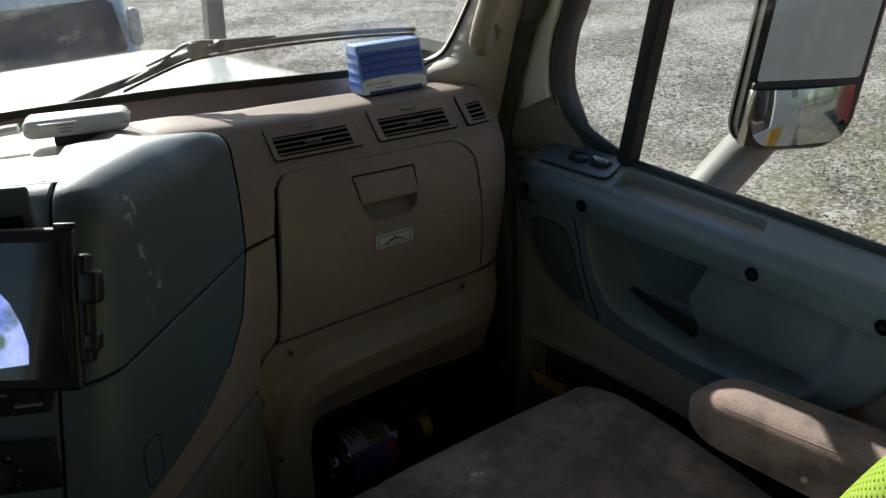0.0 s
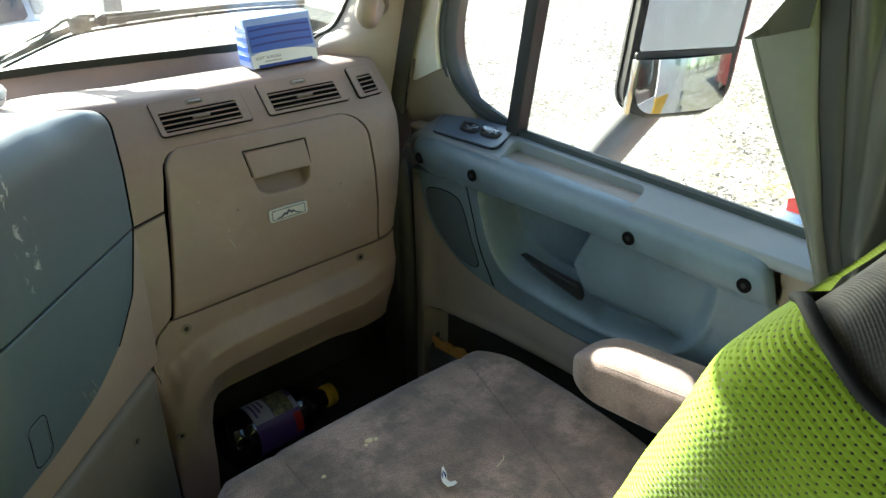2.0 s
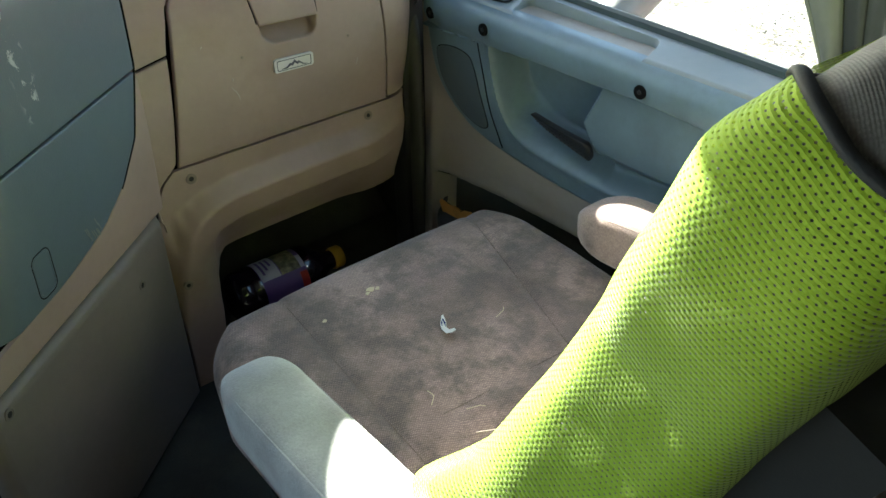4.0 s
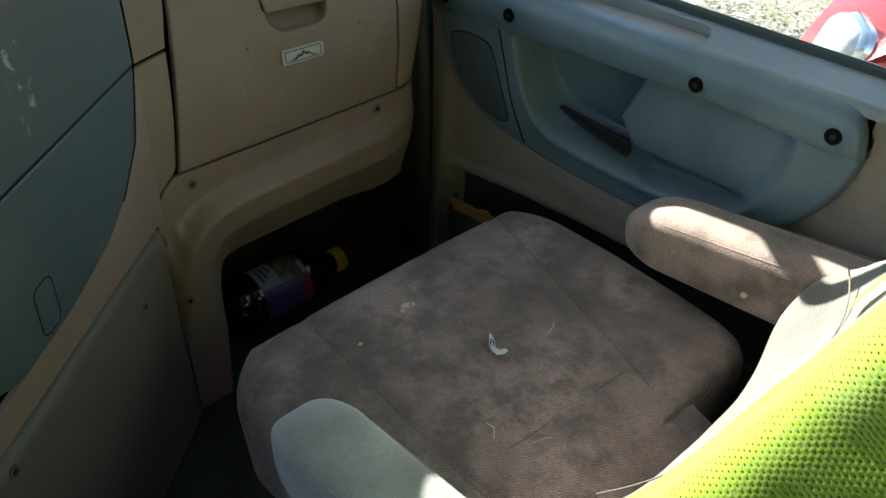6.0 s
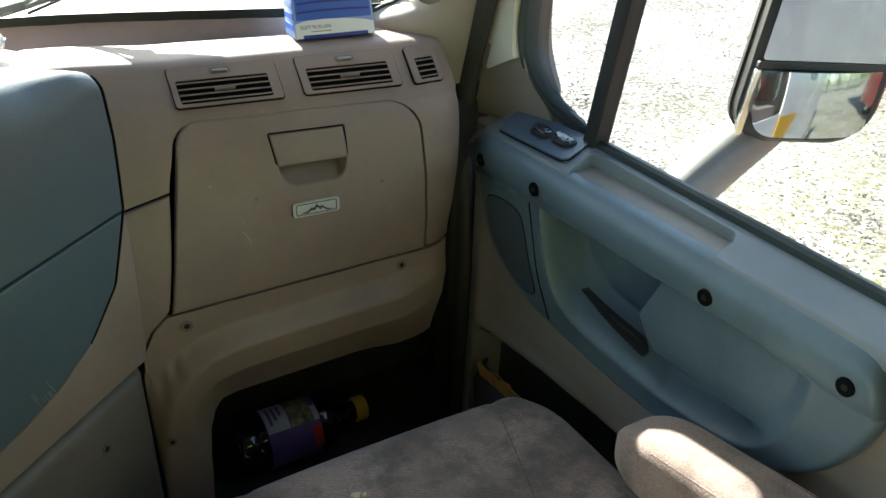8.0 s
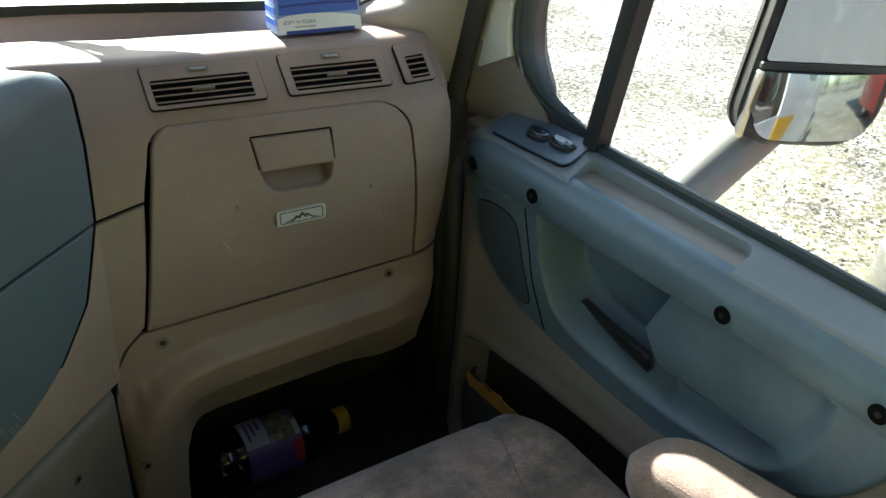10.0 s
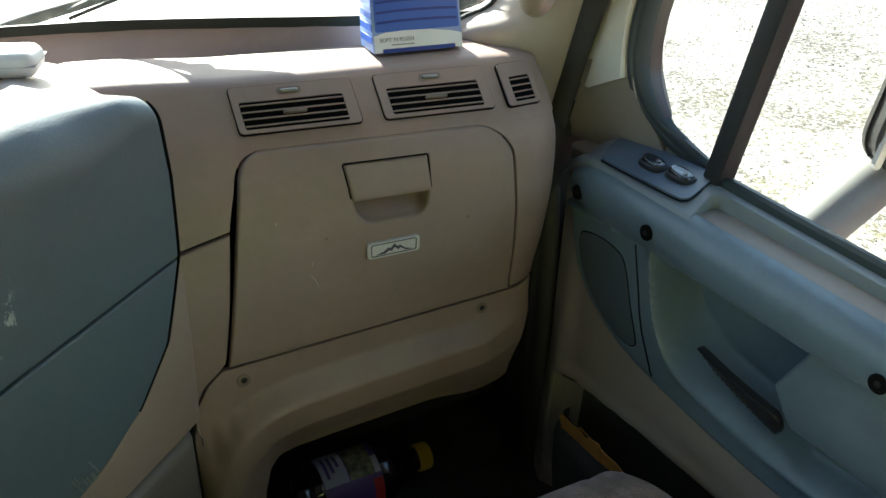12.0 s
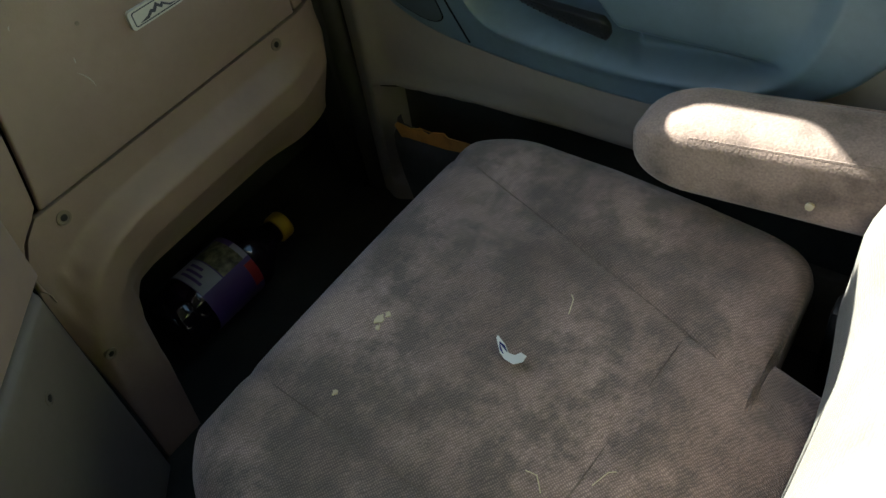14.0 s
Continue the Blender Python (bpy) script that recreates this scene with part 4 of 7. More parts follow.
def air_vent(x0, wide, slots, slot_u, name_label, knob=True):
    place = band_place(x0)
    v = thing("air_vent", place(wide / 2, 0.02, 0), name_label, "air vent", "dash vents")
    v0, v1 = -0.013, 0.040
    s0, s1 = slot_u
    sv0, sv1 = -0.009, 0.0225
    inner = rrect(s0, s1, sv0, sv1, 0.0025)
    outer = rrect(0, wide, v0, v1, 0.004)
    part("frame", ring(inner, outer, lambda u, w_, w: place(u, w_, -0.0030 + w), 0.009), TAN, v)
    part("frame_shadow_line", ring(rrect(-0.0002, wide + 0.0002, v0 - 0.0002, v1 + 0.0002, 0.004), rrect(-0.0010, wide + 0.0010, v0 - 0.0010, v1 + 0.0010, 0.005), lambda u, w_, w: place(u, w_, -0.0012 + w), 0.004), GAP, v)
    part("duct", plate(inner, lambda u, w_, w: place(u, w_, -0.0016 + w), 0.006), GAP, v)
    for k in range(slots):
        h = lerp(sv0, sv1, (k + 0.5) / slots)
        c = place((s0 + s1) / 2, h, -0.0026)
        ux, nn = (place(1, 0, 0) - place(0, 0, 0)), (place(0, 0, -1) - place(0, 0, 0))
        part("slat", rbox((s1 - s0 - 0.001, 0.0017, 0.0030), 0.0007, frame_of(ux, (nn * 0.2 + BAND_V * 0.95), c), 2), TAN, v)
    if knob:
        ux, nn = (place(1, 0, 0) - place(0, 0, 0)), (place(0, 0, -1) - place(0, 0, 0))
        part("slider", rbox((0.026, 0.0040, 0.006), 0.0018, frame_of(ux, BAND_V, place((s0 + s1) / 2, 0.0068, -0.0040)), 2), TAN_DARK, v)
        part("thumb_wheel", rbox((0.019, 0.0042, 0.005), 0.0019, frame_of(ux, BAND_V, place((s0 + s1) / 2, 0.0315, -0.0036)), 3), STEEL, v, "shiny thumb wheel")
        part("wheel_slot", plate(rrect((s0 + s1) / 2 - 0.013, (s0 + s1) / 2 + 0.013, 0.0275, 0.036, 0.003), lambda u, w_, w: place(u, w_, -0.0034 + w), 0.002), TAN_DARK, v)
    return v


air_vent(0.719, 0.133, 4, (0.007, 0.120), "tan rectangular air vent with dark slots and four slats")
air_vent(0.877, 0.132, 4, (0.010, 0.120), "tan rectangular air vent with dark slots and four slats")
air_vent(1.024, 0.044, 4, (0.010, 0.038), "small tan corner air vent with dark slots", knob=False)


# ==== the centre stack: blue-grey wing, tan strip, kick panel, driver-facing panel ====
WD, WN = Vector((-0.762, -0.647, 0)), Vector((0.647, -0.762, 0))
WO = Vector((0.62, 1.131, 0))
TURN, TR, TS = radians(68), 0.05, 0.235


def turn_at(z):
    """Where the wing begins to turn towards the driver: further on lower down."""
    return TS + 0.28 * (0.70 - min(0.70, max(0.30, z)))


def wing_xy(s, z=0.70):
    """Place and outward direction along the wing's plan line."""
    ts = turn_at(z)
    if s <= ts:
        return WO + WD * s, WN
    c = WO + WD * ts - WN * TR
    a = min((s - ts) / TR, TURN)
    rot = Matrix.Rotation(-a, 3, "Z")
    n = rot @ WN
    p = c + n * TR
    if s > ts + TR * TURN:
        p = p + (rot @ WD) * (s - ts - TR * TURN)
    return p, n


def wing_z0(s):
    return table(s, [-0.02, 0.02, 0.12, 0.2], [0.664, 0.678, 0.691, 0.694])


def wing_r(s):
    """Radius of the rounded top edge: tight beside the dash, fuller further on."""
    return lerp(0.022, 0.045, step(s, 0.0, 0.09))


def wing_p(s, v):
    p, n = wing_xy(s, v)
    r = wing_r(s)
    z0 = wing_z0(s) + 0.045 - r
    bulge = 0.006 * math.sin(min(1, max(0, (v - 0.35) / 0.35)) * math.pi)
    if v <= z0:
        q = p + n * bulge
        return Vector((q.x, q.y, v))
    a = (v - z0) / r
    if a < math.pi / 2:
        q = p + n * bulge - n * r * (1 - math.cos(a))
        return Vector((q.x, q.y, z0 + r * math.sin(a)))
    flat = (a - math.pi / 2) * r
    q = p - n * (r + flat)
    return Vector((q.x, q.y, z0 + r - 0.10 * flat))


def wing_n(s, v):
    n = wing_xy(s, v)[1]
    a = min(math.pi / 2, max(0, (v - wing_z0(s) - 0.045 + wing_r(s)) / wing_r(s)))
    return (n * math.cos(a) + Vector((0, 0, 1)) * math.sin(a)).normalized()


def straight_p(s, v):
    """The lower console side, which runs on straight."""
    q = WO + WD * s + WN * 0.006 * math.sin(min(1, max(0, (v - 0.35) / 0.35)) * math.pi)
    return Vector((q.x, q.y, v))


WR_Z = [0.386, 0.395, 0.407, 0.431, 0.477, 0.559, 0.64, 0.80]
WR_S = [0.300, 0.205, 0.140, 0.086, 0.035, 0.000, -0.008, -0.006]


def wing_right(z):
    return table(z, WR_Z, WR_S)


stack = thing("centre_console", (0.45, 1.2, 0.0), "blue-grey vinyl centre console with white scuffs and a tan lower edge", "console")
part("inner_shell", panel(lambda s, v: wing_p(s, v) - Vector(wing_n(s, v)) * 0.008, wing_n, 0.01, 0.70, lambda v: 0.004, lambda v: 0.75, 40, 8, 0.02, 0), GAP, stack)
WING_VINYL = scuffed("scuffed_wing_vinyl", (0.090, 0.116, 0.136), WO, WD, 0.208, 0.022, 0.570, 0.725, (0.46, 0.48, 0.48))
part("upper_wing", panel(wing_p, wing_n, 0.5575, 0.885, wing_right, lambda v: turn_at(v) + 0.067 if v < 0.768 else lerp(0.302, 0.07, (v - 0.768) / 0.117), 44, 56, 0.006, 0.0025), WING_VINYL, stack, "blue-grey vinyl wing panel with pale scuff marks")
part("lower_wing", panel(wing_p, wing_n, 0.388, 0.5545, lambda z: wing_right(z), lambda v: turn_at(v) + 0.067, 44, 30, 0.006, 0.0025), BLUE, stack)
part("tan_border", panel(straight_p, lambda s, v: WN, 0.3475, 0.556, lambda z: -0.003, lambda z: wing_right(z) - 0.004 if z > 0.388 else 0.42, 40, 44, 0.006, 0.002), TAN, stack)
part("kick_panel", panel(lambda s, v: straight_p(s, v) + WN * 0.004, lambda s, v: WN, 0.003, 0.343, lambda z: 0.010, lambda z: 0.42, 50, 40, 0.020, 0.016), GREY_TAN, stack, "dusty grey-tan kick panel")
part("panel_joint", tube([wing_p(wing_right(z) - 0.0022, z) - Vector(wing_n(wing_right(z), z)) * 0.0012 for z in [0.43 + 0.285 * i / 50 for i in range(51)]], 0.0017, 6), GAP, stack)
for s, z in ((0.098, 0.285), (0.386, 0.325)):
    q = straight_p(s, z) + WN * 0.004
    screw_hole(q.x, q.y, q.z, WN, stack, 0.007, GREY_TAN)


def on_wing(s0, z0):
    return lambda u, v, w: wing_p(s0 + u, z0 + v) + Vector(wing_n(s0 + u, z0 + v)) * (-w)


for rim, thick, skin in ((0.0, 0.0008, GAP), (0.0022, 0.0012, BLUE)):
    part("cut_out_plug", tube([wing_p(0.268 + u, 0.426 + v) - Vector(wing_n(0.268 + u, 0.426 + v)) * 0.0002 for u, v in rrect(-0.017 + rim, 0.017 - rim, -0.028 + rim, 0.028 - rim, 0.010)], thick, 6, closed=True), skin, stack)

rng = random.Random(4)
for k in range(9):
    s0, z0 = 0.17 + rng.uniform(-0.02, 0.012), 0.416 + rng.uniform(-0.008, 0.01)
    part("scratch", plate(rrect(-0.0007, 0.0007, -0.006, 0.006, 0.0004, 2), lambda u, v, w: on_wing(s0, z0)(u + v * 0.4, v, w - 0.001), 0.0008), SCUFF, stack)

# deck on top of the console, running to the windscreen


def deck_p(s, f):
    a = wing_p(max(s, -0.02), 0.765)
    bx = lerp(0.63, -1.1, (s + 0.02) / 1.6)
    b = Vector((bx, 1.335 - 0.15 * (bx - 0.87), 0.703))
    q = a.lerp(b, f)
    dip = -0.012 * step(f, 0.05, 0.12) * (1 - step(f, 0.85, 0.98)) * step(s, 0.09, 0.12)
    return Vector((q.x, q.y, lerp(a.z, b.z, f) + dip - (0.004 + 0.024 * (1 - step(s, -0.02, 0.09))) * step(f, 0.0, 0.1) - 0.02 * step(f, 0.95, 1.0)))


part("deck", slab(deck_p, lambda s, f: deck_p(s, f) - Vector((0, 0, 0.012)), [-0.02 + 1.6 * i / 90 for i in range(91)], [i / 24 for i in range(25)]), TAN_SUNLIT, stack, "tan and grey deck, dusty, lightened in colour for the sun")
# driver-facing panel
part("face_panel", panel(wing_p, wing_n, 0.32, 0.765, lambda v: turn_at(v) + 0.070, lambda v: 1.55, 30, 30, 0.008, 0.003), BLUE, stack, "blue-grey panel facing the driver")


def face_box(name, s0, s1, z0, z1, proud, mat, parent, r=0.004, label=""):
    zc = (z0 + z1) / 2
    s0, s1 = s0 + turn_at(zc) - TS, s1 + turn_at(zc) - TS
    p, n = wing_xy((s0 + s1) / 2, zc)
    ux = -(wing_xy(s1, zc)[0] - wing_xy(s0, zc)[0]).normalized()
    o = Vector((p.x, p.y, (z0 + z1) / 2)) + n * (proud / 2 + 0.004)
    m = frame_of(ux, (0, 0, 1), o)
    return part(name, rbox((abs(s1 - s0), z1 - z0, proud), r, m, 3), mat, parent, label)


vent = thing("air_vent", wing_p(0.360, 0.70), "dark console air vent with black slats", "air vent", "dash vents")
face_box("frame", 0.312, 0.450, 0.685, 0.755, 0.008, BLUE, vent)
face_box("duct", 0.322, 0.450, 0.690, 0.728, 0.010, GAP, vent, 0.001)
for k in range(4):
    face_box("slat", 0.324, 0.450, 0.693 + 0.0095 * k, 0.697 + 0.0095 * k, 0.013, BLACK, vent, 0.001)

lab = thing("switch_panel", wing_p(0.370, 0.56), "black dash plate with faded white lettering and a rocker switch", "switch panel")
plate_ob = face_box("plate", 0.310, 0.470, 0.530, 0.585, 0.008, BLACK, lab, 0.006)
face_box("rocker", 0.322, 0.342, 0.552, 0.572, 0.016, BLACK, plate_ob, 0.003)
for k, (a, b) in enumerate(((0.346, 0.375), (0.346, 0.380), (0.350, 0.378))):
    face_box("print_bar", a, b, 0.572 - 0.007 * k, 0.5745 - 0.007 * k, 0.0088, BAR_GREY, plate_ob, 0.0002)
face_box("print_bar", 0.318, 0.344, 0.546, 0.548, 0.0088, BAR_GREY, plate_ob, 0.0002)
p, n = wing_xy(0.375 + turn_at(0.542) - TS, 0.542)
part("screw_head", disc_stack(Vector((p.x, p.y, 0.542)) + n * 0.010, n, [(0, 0.004), (0.003, 0.004), (0.004, 0.002)], 12), STEEL, plate_ob)

kn = thing("control_panel", wing_p(0.370, 0.48), "black climate control plate with a round knob", "control panel")
kp = face_box("plate", 0.306, 0.470, 0.455, 0.515, 0.010, BLACK, kn, 0.006)
p, n = wing_xy(0.365 + turn_at(0.484) - TS, 0.484)
part("knob", disc_stack(Vector((p.x, p.y, 0.484)) + n * 0.013, n, [(0, 0.021), (0.006, 0.021), (0.008, 0.017), (0.018, 0.015), (0.020, 0.012)], 24), BLACK, kp)
for k in range(7):
    t = radians(-130 + 260 * k / 6)
    q = Vector((p.x, p.y, 0.484 + 0.0245 * math.cos(t))) + n * 0.0145 + WD * 0 + (wing_xy(0.380)[0] - wing_xy(0.350)[0]).normalized() * 0.0245 * math.sin(t)
    part("print_mark", disc_stack(q, n, [(0, 0.0017), (0.0006, 0.0017)], 8), BAR_GREY, kp)
face_box("lower_plate", 0.306, 0.470, 0.39, 0.442, 0.008, BLACK, kn, 0.005)

# ---- tablet in its holder in front of the console face ----
tab = thing("tablet_holder", wing_p(0.380, 0.60), "black tablet in a clamp holder with a glossy dark screen", "tablet")
p, n = wing_xy(0.420)
ux = -(wing_xy(0.550)[0] - wing_xy(0.450)[0]).normalized()
t_n = Vector((-0.575, -0.745, 0.34)).normalized()
t_x = Vector((0, 0, 1)).cross(t_n).normalized()
tm = frame_of(t_x, t_n.cross(t_x), Vector((p.x, p.y, 0.655)) + n * 0.050 + ux * 0.030)
body = part("tablet", rbox((0.24, 0.150, 0.014), 0.006, tm, 3), BLACK, tab)
part("screen", rbox((0.216, 0.126, 0.002), 0.0006, tm @ Matrix.Translation((0, 0, 0.0075)), 1), SCREEN, body, "glossy dark tablet screen")
# added emissive patch, its arc outline fitted to the camera's view
lit = [(-0.104, 0.046), (-0.02, 0.050), (0.020, 0.040), (0.046, 0.024), (0.060, 0.008), (0.069, -0.010), (0.075, -0.030), (0.074, -0.048), (0.040, -0.052), (-0.104, -0.055)]
part("glow_patch", plate(lit, lambda u, v, w: tm @ Vector((u, v, 0.0092 - w)), 0.0004), SCREEN_GLOW, body, "emissive blue patch on the screen")
part("clamp_bar", rbox((0.012, 0.10, 0.018), 0.004, tm @ Matrix.Translation((0.123, 0.0, -0.006)), 3), BLACK, tab)
part("clamp_jaw", rbox((0.018, 0.030, 0.018), 0.004, tm @ Matrix.Translation((0.131, 0.020, -0.002)), 3), BLACK, tab)
part("clamp_jaw", rbox((0.014, 0.018, 0.016), 0.004, tm @ Matrix.Translation((0.130, -0.030, -0.002)), 3), BLACK, tab)
part("clamp_tab", rbox((0.020, 0.006, 0.008), 0.002, tm @ Matrix.Translation((0.112, 0.076, 0.002)), 2), BLACK, tab)
part("mount_arm", tube([tm @ Vector((0.03, 0, -0.005)), tm @ Vector((0.03, 0, -0.05))], 0.014, 12), BLACK, tab)

# ---- white transponder on the deck ----
dv = thing("transponder", (0.49, 1.275, 0.712), "white plastic electronic transponder with a faded label and cable", "device")
dm = Matrix.Translation((0.488, 1.288, 0.7235)) @ Matrix.Rotation(radians(-19), 4, "Z")
bm = rbox((0.128, 0.050, 0.025), 0.0112, dm, 6)
case = part("case", bm, WHITE_PLASTIC, dv)
part("seam", rbox((0.1283, 0.0503, 0.0008), 0.0003, dm, 1), BAR_GREY, case)
part("label_plate", rbox((0.046, 0.002, 0.017), 0.0008, dm @ Matrix.Translation((-0.020, -0.0250, 0.000)), 2), WHITE_PLASTIC, case)
for k in range(3):
    part("print_bar", rbox((0.022 - 0.004 * k, 0.0012, 0.0016), 0.0002, dm @ Matrix.Translation((-0.012, -0.0262, 0.005 - 0.004 * k)), 1), BAR_GREY, case)
part("base_foot", rbox((0.07, 0.030, 0.012), 0.002, dm @ Matrix.Translation((0.005, 0, -0.0190)), 2), BLACK, dv)
part("cable", tube(spline([dm @ Vector((-0.07, 0, 0)), dm @ Vector((-0.10, 0.0, -0.003)), dm @ Vector((-0.15, -0.012, -0.016)), dm @ Vector((-0.25, -0.02, -0.018))], 5), [0.007] * 6 + [0.0035] * 10, 8), WHITE_PLASTIC, dv)

# ---- tissue box on the dash top ----
tx = thing("tissue_box", (0.957, 1.277, 0.685), "blue and white cardboard tissue box standing on the dash top", "tissue box")
bmx = Matrix.Translation((0.954, 1.277, 0.7225)) @ Matrix.Rotation(radians(-7), 4, "Z") @ Matrix.Rotation(radians(-4), 4, "X")
box_bm = rbox((0.112, 0.052, 0.073), 0.0022, None, 2)
for q in box_bm.verts:
    if q.co.y < 0:
        q.co.y += 0.20 * (q.co.z + 0.0365)
    q.co.x *= 1 - 0.25 * max(0.0, q.co.z + 0.01)
bmesh.ops.transform(box_bm, matrix=bmx, verts=box_bm.verts)
carton = part("carton", box_bm, BOX_PALE, tx)


def box_face(u, v, w):
    return bmx @ Vector((u * (1 - 0.25 * max(0.0, v + 0.01)), -0.0260 + 0.20 * (v + 0.0365) + w, v))


part("printed_band", plate(rrect(-0.052, 0.052, -0.013, 0.026, 0.002), lambda u, v, w: box_face(u, v, w - 0.0006), 0.0004), BOX_BLUE, carton, "bright blue printed front")
for v in (0.019, 0.008, -0.003):
    arch = [(-0.050, v + 0.0012), (-0.025, v + 0.0028), (0.0, v + 0.0030), (0.025, v + 0.0028), (0.050, v + 0.0018), (0.050, v - 0.0010), (0.025, v), (0.0, v + 0.0002), (-0.025, v), (-0.050, v - 0.0012)]
    part("printed_stripe", plate(arch, lambda u, w_, w: box_face(u, w_, w - 0.001), 0.0003), BOX_NAVY, carton)
wave = [(-0.0545, -0.0355), (0.0545, -0.0355), (0.0545, -0.020), (0.040, -0.0165), (0.015, -0.0135), (-0.015, -0.0125), (-0.040, -0.0135), (-0.0545, -0.017)]
part("white_band", plate(wave, lambda u, v, w: box_face(u, v, w - 0.0014), 0.0003), BOX_WHITE, carton)
part("print_bar", plate(rrect(-0.034, -0.006, -0.0282, -0.0268, 0.0004, 2), lambda u, w_, w: box_face(u, w_, w - 0.0018), 0.0003), BAR_GREY, carton)
part("printed_words", letters("SOFT 'N PLUSH", 0.0062, lambda u, v, w: box_face(u - 0.048, v - 0.0238, w - 0.0018), 0.0003), INK, carton)
# navy strip draws the shadowed slit along the carton's foot
part("base_shadow_flap", plate(rrect(-0.045, 0.045, -0.0362, -0.0315, 0.001), lambda u, v, w: box_face(u, v, w - 0.0018), 0.0003), BOX_NAVY, carton)
for k in range(4):
    part("printed_stripe", rbox((0.0008, 0.042, 0.008), 0.0002, bmx @ Matrix.Translation((-0.0563, 0.0, -0.022 + 0.014 * k)), 1), BOX_BLUE, carton)


# ==== passenger door ====
door = thing("door_1", (1.18, 0.75, 0.0), "closed truck passenger door with taupe trim and blue-grey insert", "door", kind="structure")

# outline of the blue-grey insert, as (y, z)
INSERT = smooth_loop([(1.161, 0.530), (1.166, 0.506), (1.160, 0.468), (1.145, 0.418), (1.117, 0.374), (1.077, 0.341), (1.035, 0.324), (0.98, 0.314), (0.92, 0.307), (0.86, 0.303), (0.79, 0.301), (0.73, 0.304), (0.665, 0.321), (0.61, 0.345), (0.565, 0.376), (0.533, 0.414), (0.512, 0.452), (0.502, 0.490), (0.501, 0.522), (0.509, 0.543), (0.530, 0.556), (0.60, 0.5585), (0.75, 0.5585), (0.90, 0.5585), (1.05, 0.5585), (1.115, 0.5575), (1.146, 0.549)])
IN_LO, IN_HI, in_rear, in_front = loop_spans(INSERT)


def bar_low(y):
    """Lower edge of the armrest bar."""
    return table(y, [0.50, 0.57, 0.63, 0.71, 0.79, 0.89, 0.95, 1.02, 1.14], [0.499, 0.501, 0.506, 0.509, 0.506, 0.505, 0.502, 0.499, 0.493])


# lower rim of the pull recess and of the bowl behind it
RIM = np.array([tuple(q)[:2] for q in spline([(1.009, 0.520, 0), (1.004, 0.470, 0), (0.986, 0.414, 0), (0.964, 0.372, 0), (0.938, 0.353, 0), (0.90, 0.345, 0), (0.85, 0.341, 0), (0.79, 0.338, 0), (0.73, 0.342, 0), (0.68, 0.348, 0), (0.638, 0.360, 0), (0.606, 0.386, 0), (0.584, 0.426, 0), (0.573, 0.469, 0), (0.572, 0.520, 0)], 6)])
RIM_Y = RIM[::-1, 0]


def rim_low(y):
    return float(np.interp(y, RIM_Y, RIM[::-1, 1]))


def insert_x(y, z):
    low = bar_low(y)
    face = 1.130 + 0.012 * step(0.42 - z, 0.0, 0.12)
    bar = 1.111 + (0.007 * ((0.530 - z) / 0.027) ** 2 if z < 0.530 else 0.018 * ((z - 0.530) / 0.0285) ** 2.4)
    if y > 1.10:
        bar += 0.010 * step(y, 1.10, 1.17)
    if z >= low:
        x = bar
    else:
        x = lerp(1.118, face, step(low - z, 0.0, 0.004))
        inside = 0.572 < y < 1.009 and z > rim_low(y)
        if inside:
            d = loop_distance(RIM, y, z, False)
            edge = table(z, [0.34, 0.37, 0.392, 0.403, 0.432, 0.472, 0.491, 0.51], [0.765, 0.778, 0.789, 0.797, 0.816, 0.797, 0.789, 0.786])
            deep = step(y, edge - 0.003, edge + 0.011)
            # the padded block behind the pull: it bulges, then turns under into the trough
            block = 0.011 - 0.003 * math.sin(math.pi * min(1, max(0, (z - 0.39) / 0.11))) + 0.027 * step(0.397 - z, 0.0, 0.028)
            depth = lerp(block, 0.066, deep)
            wide = lerp(0.026, lerp(0.046, 0.014, step(y, 0.925, 0.985)), deep)
            x = lerp(x, face + depth, step(d, 0.0, wide)) if low - z > 0.001 else x
            # rolled rim
            x -= 0.002 * math.exp(-(d / 0.006) ** 2)
        elif z < low:
            d = loop_distance(RIM, y, z, False)
            if z < low - 0.004:
                x -= 0.002 * math.exp(-(d / 0.006) ** 2)
    # rounded outer edge
    d = loop_distance(INSERT, y, z)
    if d < 0.009:
        x += 0.009 - math.sqrt(max(0.0, 0.009 ** 2 - (0.009 - d) ** 2))
    return x


part("insert_gap", panel(lambda y, z: (1.1475 + 0.06 * step(z, IN_LO + 0.002, IN_LO + 0.018) * step(y, in_rear(z) + 0.004, in_rear(z) + 0.014) * (1 - step(y, in_front(z) - 0.014, in_front(z) - 0.004)), y, z), lambda y, z: (-1, 0, 0), IN_LO - 0.004, IN_HI - 0.004, lambda z: in_rear(z + 0.003) - 0.004, lambda z: in_front(z + 0.003) + 0.004, 60, 60, 0.004, 0), GAP, door)
insert = part("insert_panel", panel(lambda y, z: (insert_x(y, z), y, z), lambda y, z: (-1, 0, 0), IN_LO + 0.0002, IN_HI - 0.0002, in_rear, in_front, 250, 130, 0.008, 0), BLUE_DOOR, door, "blue-grey moulded door insert with armrest bar and pull recess", angle=50)


SPEAKER_MESH = material("speaker_mesh", (0.060, 0.078, 0.088), 0.7, vary=0.12, grain=0.9, grain_scale=900)
GRILLE = smooth_loop([(1.134, 0.456), (1.114, 0.466), (1.085, 0.469), (1.058, 0.465), (1.045, 0.452), (1.030, 0.415), (1.016, 0.368), (1.016, 0.352), (1.030, 0.345), (1.052, 0.348), (1.082, 0.363), (1.112, 0.394), (1.130, 0.428)], 6)
